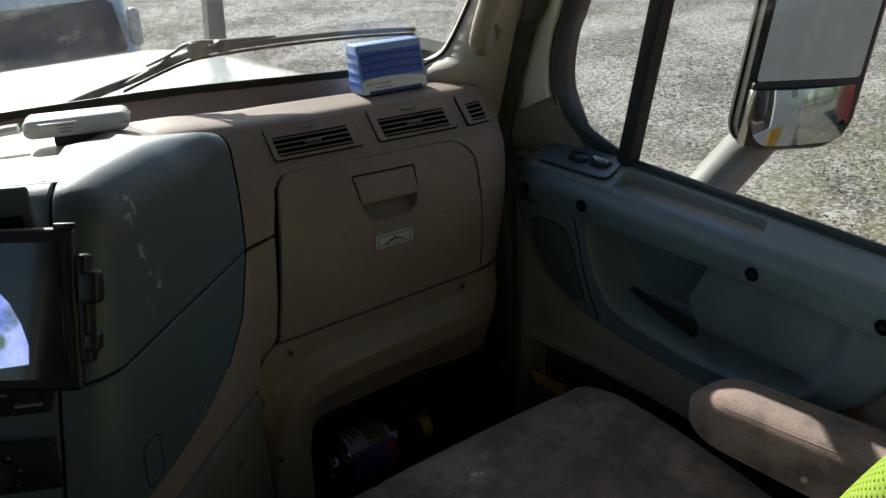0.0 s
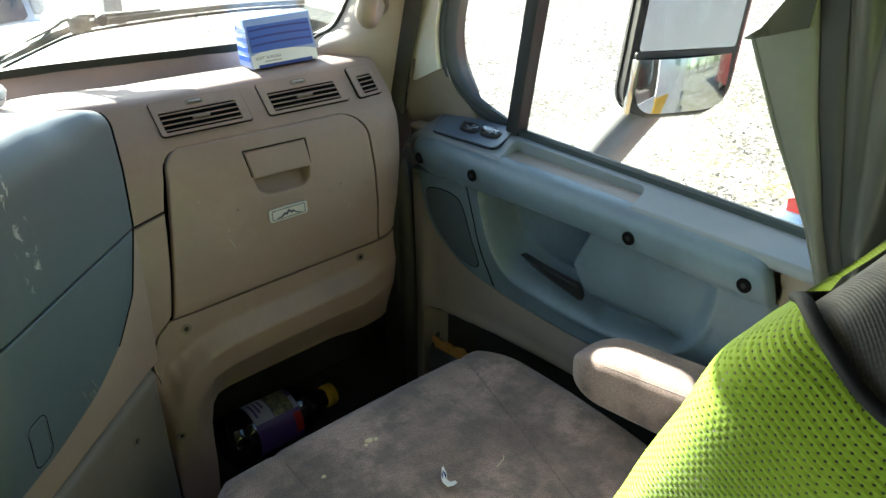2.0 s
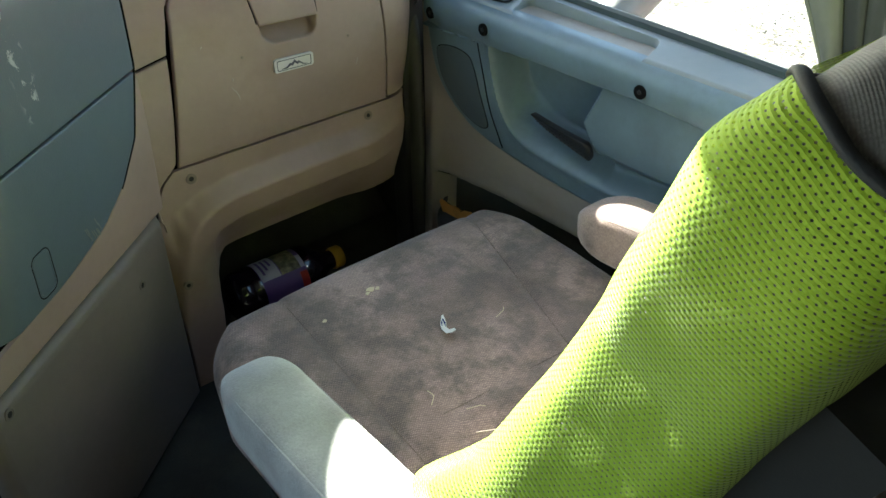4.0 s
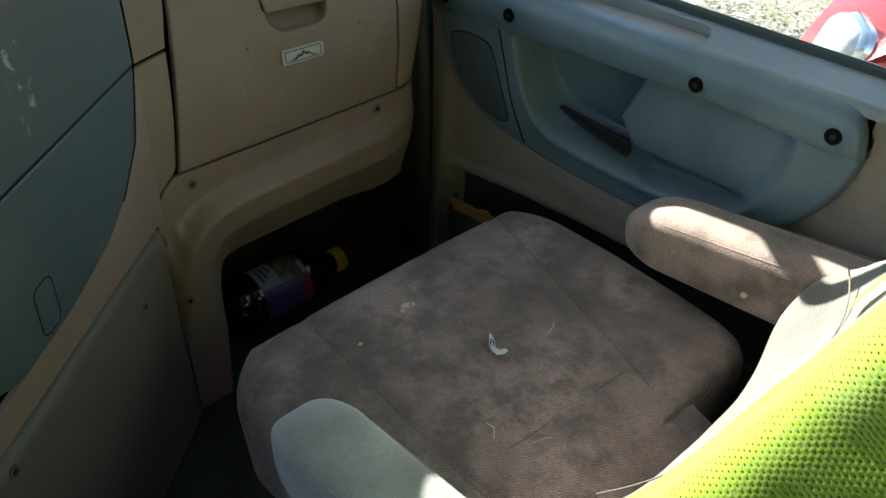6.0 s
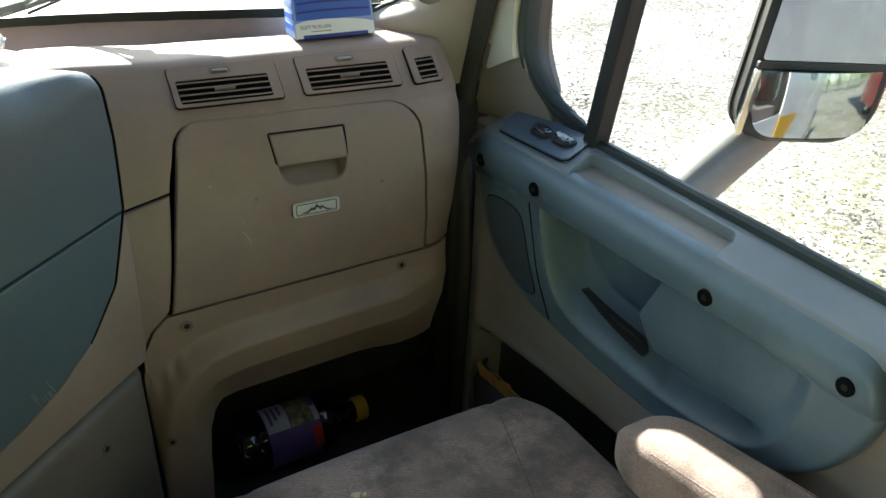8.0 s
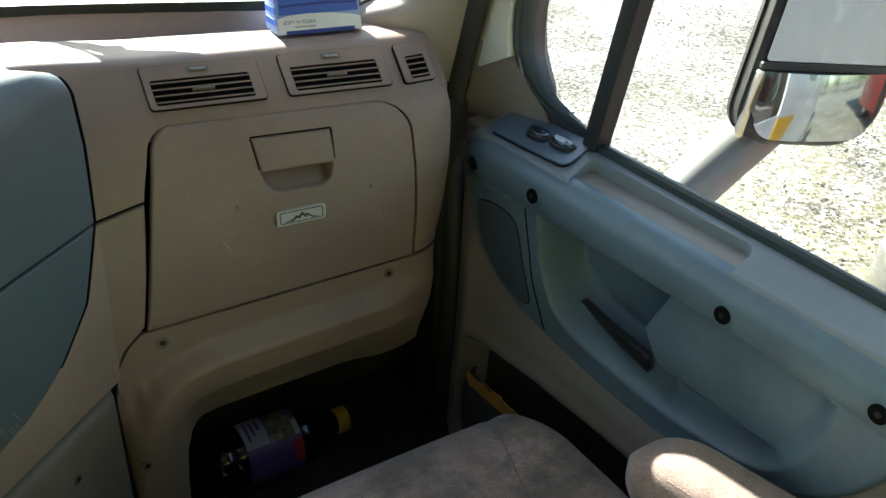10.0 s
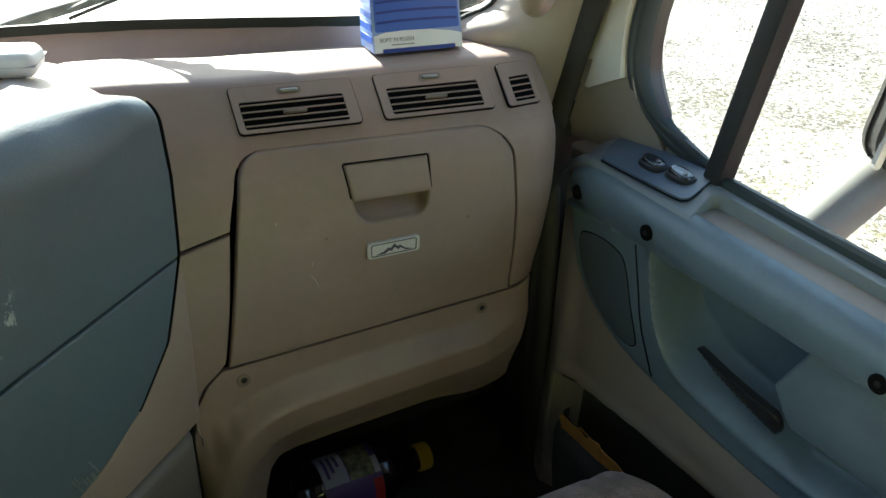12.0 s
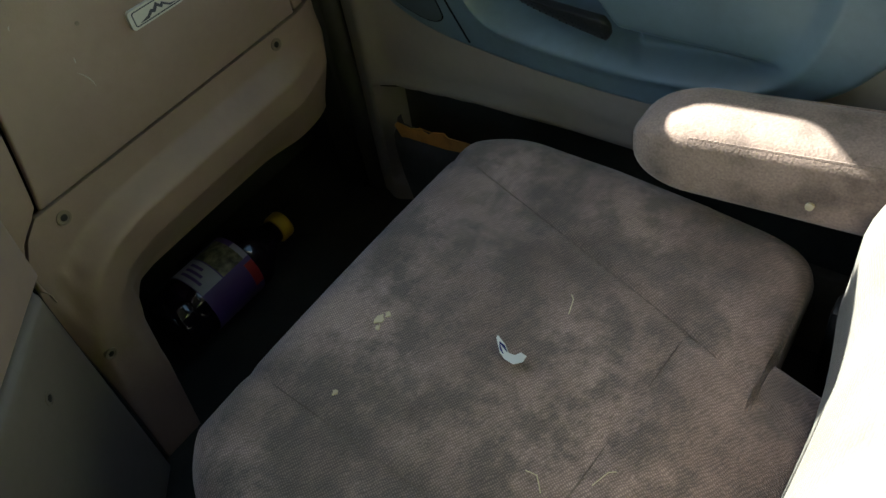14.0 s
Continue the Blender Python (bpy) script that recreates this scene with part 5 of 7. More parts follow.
g_lo, g_hi, g_a, g_b = loop_spans(GRILLE)
grille = part("speaker_grille", panel(lambda y, z: (insert_x(y, z) - 0.0012, y, z), lambda y, z: (-1, 0, 0), g_lo + 0.0003, g_hi - 0.0003, g_a, g_b, 24, 24, 0.003, 0.0008), SPEAKER_MESH, insert, "fine speaker grille")
part("grille_joint", tube([(insert_x(u, v) + 0.0002, u, v) for u, v in GRILLE], 0.0013, 6, closed=True), GAP, grille)
up_line = [(table(z, [0.325, 0.33, 0.38, 0.43, 0.49], [0.982, 0.985, 1.003, 1.016, 1.034]), z) for z in [0.325 + 0.168 * i / 24 for i in range(25)]]
part("panel_joint", tube([(insert_x(y, z) + 0.0001, y, z) for y, z in up_line], 0.0014, 6), GAP, insert)
for y_a, y_b in ((1.022, 1.150), (0.510, 0.566)):
    along = [(y, bar_low(y) - 0.0045) for y in [lerp(y_a, y_b, i / 16) for i in range(17)]]
    part("panel_joint", tube([(insert_x(y, z) + 0.0001, y, z) for y, z in along], 0.0014, 6), GAP, insert)
# proud black discs: shade in the screw holes put into their colour
for y, z in ((1.134, 0.518), (1.000, 0.527), (0.700, 0.525), (0.531, 0.523)):
    x = insert_x(y, z) - 0.0022
    cup = part("screw_recess", disc_stack((x, y, z), (-1, 0, 0), [(-0.01, 0.0094), (0.0002, 0.0094), (0.0004, 0.0086), (0.0003, 0.004)], 22), GAP, insert)
    part("screw_head", disc_stack((x, y, z), (-1, 0, 0), [(0, 0.0034), (0.0008, 0.0034), (0.0012, 0.002)], 12), SCREW, cup)

# black pull handle across the recess
P_FRONT, P_REAR = Vector((1.150, 0.927, 0.406)), Vector((1.138, 0.796, 0.405))


def pull_low(f):
    return table(f, [0, 0.05, 0.3, 0.6, 0.85, 0.95, 1.0], [0.009, 0.014, 0.021, 0.027, 0.032, 0.034, 0.031])


def pull_at(f, a, b):
    """Place on the pull handle: f along it, a from its top edge (0) to its lower edge (1), b out of its face."""
    p = P_FRONT.lerp(P_REAR, f)
    return Vector((p.x - b - 0.005 * math.sin(math.pi * f) + 0.010 * a, p.y, p.z + 0.002 * math.sin(math.pi * f) - a * pull_low(f)))


def pull_ring(f):
    end = table(f, [0, 0.03, 0.96, 1], [0.4, 1, 1, 0.5])
    return [pull_at(f, 0.5 + (a - 0.5) * end, b * end) for a, b in ((0.0, 0.0), (0.0, 0.005), (0.03, 0.0075), (0.10, 0.0085), (0.14, 0.0065), (0.5, 0.0075), (0.85, 0.0065), (0.97, 0.004), (1.0, 0.0), (0.96, -0.004), (0.5, -0.005), (0.04, -0.004))]


pull = part("pull_handle", loft([pull_ring(f) for f in (0, 0.01, 0.03, 0.12, 0.25, 0.4, 0.55, 0.7, 0.8, 0.87, 0.92, 0.95, 0.97, 0.99, 1)]), BLACK, insert, "black ribbed pull handle")
for k in range(14):
    f = 0.10 + 0.84 * k / 13
    for a in ((0.42, 0.72) if f < 0.5 else (0.34, 0.56, 0.78)):
        part("grip_dot", disc_stack(pull_at(f, a, 0.0066), (-1, 0, 0.15), [(-0.003, 0.0014), (0.0008, 0.0012), (0.0013, 0.0005)], 8), BLACK, pull)


# window sill ledge with a storage pocket
def sill_z(y):
    """Lower edge of the window: it falls towards the rear."""
    return 0.578 - 0.013 * min(1.0, max(0.0, (1.02 - y) / 0.57))


def ledge_z(y, x):
    f = (x - 1.12) / 0.095
    z = lerp(0.5602, sill_z(y) - 0.003, step(f, 0.1, 0.75))
    # storage pocket with round ends
    c = 0.155 * (y - 0.85) * 0.05
    qx, qy = abs(x - 1.1545 - c) - 0.0285 + 0.014, abs(y - 0.846 - 0.25 * (x - 1.16)) - 0.124 + 0.014
    d = 0.014 - (math.hypot(max(qx, 0), max(qy, 0)) + min(0.0, max(qx, qy)))
    z -= 0.007 * max(0.0, (1.134 - x) / 0.007) ** 2
    if y > 1.135:
        z -= 0.034 * ((y - 1.135) / 0.055) ** 2
    z -= 0.044 * step(d, -0.0005, 0.006) * lerp(1.0, 0.75, step(y, 0.90, 0.965))
    return z


LY = sorted({round(0.28 + 0.91 * i / 240, 4) for i in range(241)} | {round(0.705 + 0.0012 * i, 4) for i in range(24)} | {round(0.950 + 0.0012 * i, 4) for i in range(30)})
LX = sorted({round(1.1270 + 0.0780 * i / 52, 5) for i in range(53)})
part("sill_ledge", slab(lambda x, y: (x, y, ledge_z(y, x)), lambda x, y: (x, y, ledge_z(y, x) - 0.006), LX, LY), LEDGE, door, "grey-blue window sill with a long storage pocket")

# switch plate
sw = thing("window_switch", (1.17, 1.06, 0.572), "blue-grey switch plate with two black rocker switches on the door sill", "switch")
SWO = [tuple(q) for q in smooth_loop([(1.186, 1.144), (1.160, 1.136), (1.140, 1.122), (1.1365, 1.112), (1.1395, 1.04), (1.1420, 0.996), (1.147, 0.986), (1.156, 0.985), (1.180, 0.991), (1.198, 0.998), (1.202, 1.006), (1.199, 1.07), (1.194, 1.136)], 5)]
SWITCH_PLATE = material("switch_plate", (0.098, 0.128, 0.172), 0.4, vary=0.08, grain=0.2)
part("plate", plate(SWO, lambda u, v, w: (u, v, lerp(0.5628, 0.5765, (u - 1.137) / 0.065) - 0.016 * max(0.0, v - 1.11) + 0.0040 - w), 0.006), SWITCH_PLATE, sw)
part("plate_joint", tube([(u, v, lerp(0.5628, 0.5765, (u - 1.137) / 0.065) - 0.016 * max(0.0, v - 1.11) + 0.0005) for u, v in SWO], 0.0012, 6, closed=True), GAP, sw)
for y0, x0 in ((1.064, 1.168), (1.022, 1.172)):
    z0 = lerp(0.5628, 0.5765, (x0 - 1.137) / 0.065) + 0.0040

    def oval(a, b, h, dip=0.0):
        return [Vector((x0 + a * math.copysign(abs(math.cos(t)) ** 0.7, math.cos(t)), y0 + b * math.copysign(abs(math.sin(t)) ** 0.7, math.sin(t)), z0 + h + dip * math.sin(t))) for t in (2 * math.pi * k / 28 for k in range(28))]

    part("switch_rim", loft([oval(0.0125, 0.0195, -0.003), oval(0.0125, 0.0195, 0.0022), oval(0.0112, 0.0180, 0.0036)]), BLACK, sw)
    rock = part("rocker", loft([oval(0.0098, 0.0160, 0.001), oval(0.0098, 0.0160, 0.006, 0.0012), oval(0.0085, 0.0145, 0.0076, 0.0016), oval(0.0050, 0.0100, 0.0072, 0.0012), oval(0.0015, 0.0030, 0.0066, 0.0004)]), GLOSS_BLACK, sw, "glossy black rocker switch", angle=60)
    part("rocker_mark", rbox((0.005, 0.004, 0.0006), 0.0002, Matrix.Translation((x0, y0 - 0.007, z0 + 0.0074)), 1), BAR_GREY, rock)


# taupe door body below the sill, with the map pocket
def pocket_top(y):
    return table(y, [0.3, 0.9, 1.0, 1.15], [0.242, 0.234, 0.230, 0.216])


def body_x(y, z):
    x = 1.146 - 0.008 * step(z, 0.30, 0.0)
    top = pocket_top(y)
    m = step(z, 0.03, 0.06) * (1 - step(z, top - 0.012, top)) * (1 - step(y, 1.146, 1.162)) * step(y, 0.30, 0.33)
    x += 0.045 * m
    if z > 0.30:
        x += 0.06 * step(loop_distance(INSERT, y, z), 0.003, 0.012) * (in_rear(z) < y < in_front(z)) * (z > IN_LO)
    rim = math.exp(-((z - top - 0.006) / 0.012) ** 2) * (1 - step(y, 1.13, 1.17))
    x -= 0.006 * rim
    x -= 0.012 * math.exp(-((y - 1.162) / 0.02) ** 2) * step(z, 0.5, 0.2)
    return x


part("door_body", panel(lambda y, z: (body_x(y, z), y, z), lambda y, z: (-1, 0, 0), -0.02, 0.556, lambda z: 0.28, lambda z: 1.196, 180, 140, 0.045, 0.006), DOOR_TAN, door, "taupe moulded lower door trim")
part("pocket_liner", panel(lambda y, z: (body_x(y, z) - 0.0025, y, z), lambda y, z: (-1, 0, 0), 0.045, 0.2165, lambda z: 0.34, lambda z: 1.145, 60, 30, 0.002, 0), CARPET, door, "dark carpet lined map pocket")


def lip_x(y, z):
    return 1.108 - 0.010 * step(z, 0.02, 0.12) + 0.012 * step(z, 0.145, 0.165) + 0.03 * step(y, 1.10, 1.142)


part("pocket_lip", panel(lambda y, z: (lip_x(y, z), y, z), lambda y, z: (-1, 0, 0), -0.015, 0.172, lambda z: 0.33, lambda z: table(z, [0, 0.12, 0.172], [1.142, 1.136, 1.122]), 50, 24, 0.012, 0.005), material("pocket_carpet", (0.045, 0.042, 0.038), 0.95, vary=0.3, grain=0.8, grain_scale=500), door, "dark carpeted pocket front")
part("door_core", rbox((0.045, 0.90, 0.47), 0.01, Matrix.Translation((1.228, 0.745, 0.225)), 2), DOOR_TAN, door)

# papers in the map pocket
fo = thing("folder", (1.115, 1.02, 0.10), "worn orange card folder sticking out of the door pocket", "folder")
card = [(1.108, 0.180), (1.102, 0.187), (1.080, 0.183), (1.064, 0.188), (1.050, 0.182), (1.042, 0.189), (1.022, 0.195), (1.016, 0.188), (0.985, 0.190), (0.93, 0.172), (0.86, 0.160), (0.80, 0.150), (0.80, 0.07), (1.07, 0.07)]
part("front_cover", plate(card, lambda u, v, w: (1.118 + w - 0.10 * (v - 0.07) + 0.02 * (1.09 - u), u, v), 0.0018), FOLDER, fo)
card2 = [(1.080, 0.172), (1.04, 0.170), (0.985, 0.168), (0.90, 0.160), (0.82, 0.15), (0.82, 0.07), (1.07, 0.07)]
part("back_cover", plate(card2, lambda u, v, w: (1.128 + w - 0.05 * (v - 0.07), u, v), 0.0018), FOLDER, fo)
part("papers", plate([(1.03, 0.175), (0.95, 0.171), (0.85, 0.160), (0.85, 0.08), (1.03, 0.08)], lambda u, v, w: (1.1225 + w - 0.08 * (v - 0.07), u, v), 0.003), FOLDER_BLUE, fo, "pale blue loose papers")

# window opening: rounded frame, rubber, divider bar, two panes
def opening(inset=0.0, n=8):
    """Outline (y, z) of the window, leaning front edge and round corners."""
    z0, z1 = 0.580 - inset, 1.24 + inset
    y0, y1 = 0.455 - inset, 1.150 + inset
    pts = []
    for cu, cv, a, r in ((y1, z0, -90, 0.130), (y1, z1, 0, 0.10), (y0, z1, 90, 0.10), (y0, z0, 180, 0.06)):
        r = r + inset
        su, sv = (-1 if a in (-90, 0) else 1), (1 if a in (-90, 180) else -1)
        for k in range(n + 1):
            t = radians(a + 90 * k / n)
            u, v = cu + su * r + r * math.cos(t), cv + sv * r + r * math.sin(t)
            if u > 0.8:
                u -= 0.08 * max(0, v - 0.66) * min(1, (u - 0.8) / 0.3)
            if v < 0.7:
                v += (sill_z(u) - 0.580) * (1 - step(v, 0.60, 0.68))
            pts.append((u, v))
    return pts


def frame_outer():
    pts = []
    for u, v in opening():
        if u > 0.98 and v < 0.9:
            pts.append((max(u, 1.02) + 0.055, v - 0.03 if v > 0.60 else 0.565))
        else:
            pts.append((u + (0.06 if u > 0.8 else -0.16), v + (0.30 if v > 0.9 else -0.012)))
    return pts


SILL_RUBBER = material("green_black_rubber", (0.020, 0.030, 0.026), 0.5, vary=0.15, grain=0.2)
SEAL_RUBBER = material("blue_black_rubber", (0.042, 0.050, 0.056), 0.5, vary=0.15, grain=0.3)
win = thing("window_2", (1.21, 0.8, 0.575), "passenger door window with black rubber surround and divider bar", "window", kind="structure")
part("window_frame", ring(opening(0.006), frame_outer(), lambda u, v, w: (min(1.203, 1.175 + 0.028 * step(v, 0.62, 0.575) + 0.028 * step(u, 0.99, 1.05) * step(v, 0.80, 0.70)) + w * (1 - 0.85 * step(v, 0.62, 0.575)), u, v), 0.036), DOOR_TAN, win, "taupe door window surround")
part("rubber_seal", ring(opening(-0.002), [(u + 0.020 * step(u, 0.95, 1.05) * step(v, 0.60, 0.64), v) for u, v in opening(0.006)], lambda u, v, w: (1.202 + w, u, v), 0.014), SEAL_RUBBER, win, "black rubber window seal")
part("sill_rubber", slab(lambda f, y: (lerp(1.194, 1.2045, f), y, sill_z(y) + table(f, [0, 0.25, 0.7, 1], [-0.006, 0.004, 0.007, 0.003])), lambda f, y: (lerp(1.194, 1.2045, f), y, sill_z(y) - 0.012), [0, 0.12, 0.25, 0.5, 0.7, 0.85, 1], [0.45 + 0.55 * i / 30 for i in range(31)]), SILL_RUBBER, win, "green-black rubber lip along the sill")
part("divider_bar", loft([[Vector((1.192, y0 - 0.012, z)), Vector((1.190, y0 - 0.008, z)), Vector((1.190, y0 + 0.008, z)), Vector((1.192, y0 + 0.012, z)), Vector((1.216, y0 + 0.012, z)), Vector((1.216, y0 - 0.012, z))] for z, y0 in ((0.566, 0.998), (0.78, 0.958), (1.0, 0.917), (1.26, 0.868))]), RUBBER, win, "black window divider bar")
out = opening(0.004)
pane = part("pane", plate(out, lambda u, v, w: (1.205 + w, u, v), 0.004), WINDOW, win, "clear door glass")
pane.visible_shadow = False
# cream sail trim on the door's front post and the black door seal
# the surround sweeps round the front lower corner of the window
SWEEP_IN = spline([(1.204, 0.88, 1.5), (1.204, 0.965, 1.2), (1.204, 1.085, 0.834), (1.204, 1.115, 0.758), (1.204, 1.124, 0.703), (1.205, 1.118, 0.656), (1.207, 1.090, 0.617), (1.208, 1.056, 0.603), (1.209, 1.010, 0.590), (1.209, 0.980, 0.583)], 8)
SWEEP_OUT = spline([(1.171, 0.90, 1.5), (1.171, 0.985, 1.2), (1.171, 1.104, 0.832), (1.171, 1.131, 0.762), (1.171, 1.140, 0.706), (1.174, 1.136, 0.658), (1.186, 1.124, 0.622), (1.198, 1.096, 0.592), (1.204, 1.050, 0.574), (1.206, 0.995, 0.566)], 8)


def sweep(f, i):
    o, n = Vector(SWEEP_OUT[int(i)]), Vector(SWEEP_IN[int(i)])
    p = o.lerp(n, f)
    return Vector((lerp(o.x, n.x, table(f, [0, 0.06, 0.3, 0.36, 0.55, 0.8, 1], [0.12, 0, 0.04, 0.16, 0.2, 0.45, 0.9])), p.y, p.z))


part("corner_surround", slab(sweep, lambda f, i: Vector((1.212, sweep(f, i).y, sweep(f, i).z)), [0, 0.03, 0.06, 0.2, 0.3, 0.33, 0.36, 0.5, 0.62, 0.75, 0.90], list(range(len(SWEEP_IN)))), SEAL_RUBBER, win, "blue-black rubber surround sweeping round the corner", angle=60)
# mauve strip: the sunlit ground's pink reflection put into its colour
part("glass_run", slab(lambda f, i: sweep(f, i) + Vector((0.003, 0, 0)), lambda f, i: Vector((1.213, sweep(f, i).y, sweep(f, i).z)), [0.86, 0.9, 0.95, 1], [i for i in range(len(SWEEP_IN)) if SWEEP_IN[i][2] > 0.615]), material("mauve_reflection", (0.10, 0.078, 0.078), 0.35, vary=0.15), win, "glass channel, pink ground reflection painted in mauve-grey")


SEAL_FRONT = spline([(1.135, 1.224, -0.01), (1.135, 1.226, 0.2), (1.138, 1.230, 0.40), (1.142, 1.246, 0.50), (1.142, 1.249, 0.54), (1.142, 1.242, 0.593), (1.142, 1.230, 0.646), (1.142, 1.214, 0.698), (1.142, 1.190, 0.763), (1.142, 1.162, 0.823), (1.142, 1.05, 1.2), (1.142, 0.96, 1.5)], 6)
SEAL_BACK = spline([(1.146, 1.194, -0.01), (1.146, 1.196, 0.2), (1.150, 1.205, 0.40), (1.155, 1.224, 0.503), (1.155, 1.226, 0.538), (1.155, 1.218, 0.575), (1.155, 1.205, 0.623), (1.155, 1.188, 0.677), (1.155, 1.152, 0.777), (1.155, 1.122, 0.830), (1.155, 1.01, 1.2), (1.155, 0.92, 1.5)], 6)
sail = [(1.216, 0.634), (1.206, 0.629), (1.196, 0.628)] + [(p[1] + 0.0015, p[2]) for p in reversed(SWEEP_OUT) if 0.656 < p[2] < 1.2] + [(p[1] + 0.022, p[2]) for p in reversed(SEAL_BACK) if 0.66 < p[2] < 1.2]
part("sail_trim", plate(sail, lambda u, v, w: (1.164 + w, u, v), 0.02), CREAM, door, "cream plastic post trim")


def post_inner(z):
    return table(z, [0.555, 0.582, 0.598, 0.622, 0.66, 0.70], [1.075, 1.082, 1.098, 1.118, 1.131, 1.138])


part("post_trim", slab(lambda f, z: (lerp(1.162, lerp(1.196, 1.1775, step(z, 0.59, 0.65)), f ** 0.8), lerp(pillar_out(z).y - 0.012, post_inner(z), f), z), lambda f, z: (1.20, lerp(pillar_out(z).y - 0.012, post_inner(z), f), z), [0, 0.1, 0.3, 0.6, 1], [0.555, 0.57, 0.58, 0.59, 0.60, 0.61, 0.62, 0.635, 0.65, 0.665]), DOOR_TAN, door)


def seal_ring(i):
    """Cross-section of the door seal: a flattened oval between its front and back edges."""
    a, b = Vector(SEAL_FRONT[i]), Vector(SEAL_BACK[i])
    c, h = (a + b) / 2, (a - b) / 2
    n = Vector((-0.94, -0.34, 0)) * 0.010
    return [c + h * math.cos(t) + n * math.sin(t) for t in (2 * math.pi * k / 20 for k in range(20))]


part("door_seal", loft([seal_ring(i) for i in range(len(SEAL_FRONT))]), material("worn_black_rubber", (0.048, 0.045, 0.040), 0.65, vary=0.2, grain=0.3), door, "black rubber door seal")
part("jamb", rbox((0.14, 0.05, 0.60), 0.01, Matrix.Translation((1.19, 1.245, 0.28)), 2), RUBBER, door)

# ---- curtain at the rear of the window ----
cu = thing("curtain", (1.10, 0.40, 0.5), "grey-green vinyl cab curtain gathered behind the seat", "curtain")


CZ = [0.42 + 1.10 * i / 110 for i in range(111)]


def lead_y(z):
    return table(z, [0.42, 0.616, 0.659, 0.716, 0.81, 0.822, 0.845, 0.87, 1.5], [0.40, 0.474, 0.496, 0.527, 0.569, 0.556, 0.530, 0.522, 0.50])


def pale_y(z):
    return table(z, [0.42, 0.616, 0.74, 0.86, 1.5], [0.392, 0.455, 0.484, 0.503, 0.48])


def band_y(z):
    return table(z, [0.42, 0.616, 0.66, 0.867, 1.5], [0.380, 0.437, 0.443, 0.474, 0.45])


def gathered(f, z):
    """Vinyl drape: folds fan out upwards from a pinch near the sill."""
    y = lerp(band_y(z), 0.02, f)
    spread = 0.30 * max(0.0, z - 0.60) + 0.085
    a = (y - 0.43) / spread
    one = abs(math.sin(a * 5.6 + 0.25 + 0.5 * noise.noise((1.5, z * 5, 0.2))))
    two = math.sin(a * 3.1 + 5.0 * (z - 0.6)) * 0.5 + 0.5
    soft = noise.noise((y * 16, z * 6, 1.7)) * 0.007 + noise.noise((y * 40, z * 22, 4.0)) * 0.0025
    fold = 0.034 * one ** 1.3 + 0.022 * two + soft
    return Vector((1.119 - fold * step(f, 0.0, 0.09) - 0.05 * step(f, 0.3, 1.0), y, z))


def flat_strip(edge_a, edge_b, x0, bow, n=12):
    """A strip of the curtain between two edges that run down it."""
    def at(f, z, back=0.0):
        return Vector((x0 - bow * math.sin(math.pi * f) + 0.002 * noise.noise((f * 2, z * 9, 2.2)) + back, lerp(edge_a(z), edge_b(z), f), z))
    return slab(at, lambda f, z: at(f, z, 0.003), [i / n for i in range(n + 1)], CZ)


part("cloth", slab(gathered, lambda f, z: gathered(f, z) + Vector((0.003, 0, 0)), [(i / 170) ** 1.25 for i in range(171)], CZ), CURTAIN, cu, angle=80)
part("leading_edge", flat_strip(lead_y, pale_y, 1.117, 0.007), CURTAIN_PALE, cu, "paler grey curtain edge", angle=80)
part("hem_band", flat_strip(pale_y, band_y, 1.1185, 0.002), CURTAIN_HEM, cu, "darker curtain band", angle=80)
part("edge_lining", tube([(1.117, lead_y(z) - 0.001, z) for z in CZ if z < 0.812], 0.0028, 8), CURTAIN_PALE, cu)


def torn(u, v):
    top = table(u, [0, 0.25, 0.85, 1], [0.004, 0.012, 0.062, 0.050])
    return Vector((1.106 - 0.012 * v, lerp(0.566, 0.504, u) - 0.012 * v * u, 0.808 + 0.022 * u + top * v))


part("torn_flap", slab(torn, lambda u, v: torn(u, v) + Vector((0.002, 0, 0)), [i / 8 for i in range(9)], [0, 0.5, 1]), CURTAIN, cu)


# ==== passenger seat ====
seat = thing("truck_seat", (0.79, 0.55, 0.0), "taupe cloth truck seat with two padded armrests, stained cushion", "seat")
CX0, CX1, CY0, CY1 = 0.541, 1.074, 0.400, 0.922


def cushion_half(y, r=0.090):
    d = y - (CY1 - r)
    return r - math.sqrt(max(0, r * r - d * d)) if d > 0 else 0.0


NOTCH_X, NOTCH_Y = 0.908, 0.522


def cushion_edge(y):
    """Right edge of the cushion, drawn in and rounded towards its rear corner."""
    edge = table(y, [0.51, 0.574, 0.645, 0.743, 0.83], [1.052, 1.060, 1.068, CX1, CX1]) - cushion_half(y)
    d = NOTCH_Y + 0.034 - y
    if d > 0:
        edge -= 0.034 - math.sqrt(max(0.0, 0.034 ** 2 - min(d, 0.034) ** 2))
    return edge


def cushion_right(y):
    """The same with the notch beside the backrest's hinge."""
    return lerp(NOTCH_X, cushion_edge(y), step(y, NOTCH_Y - 0.004, NOTCH_Y + 0.003))


def rolled(d, r):
    """Drop of a rolled edge at the distance d from it."""
    return r - math.sqrt(max(0, r * r - (r - max(d, 0)) ** 2)) if d < r else 0.0


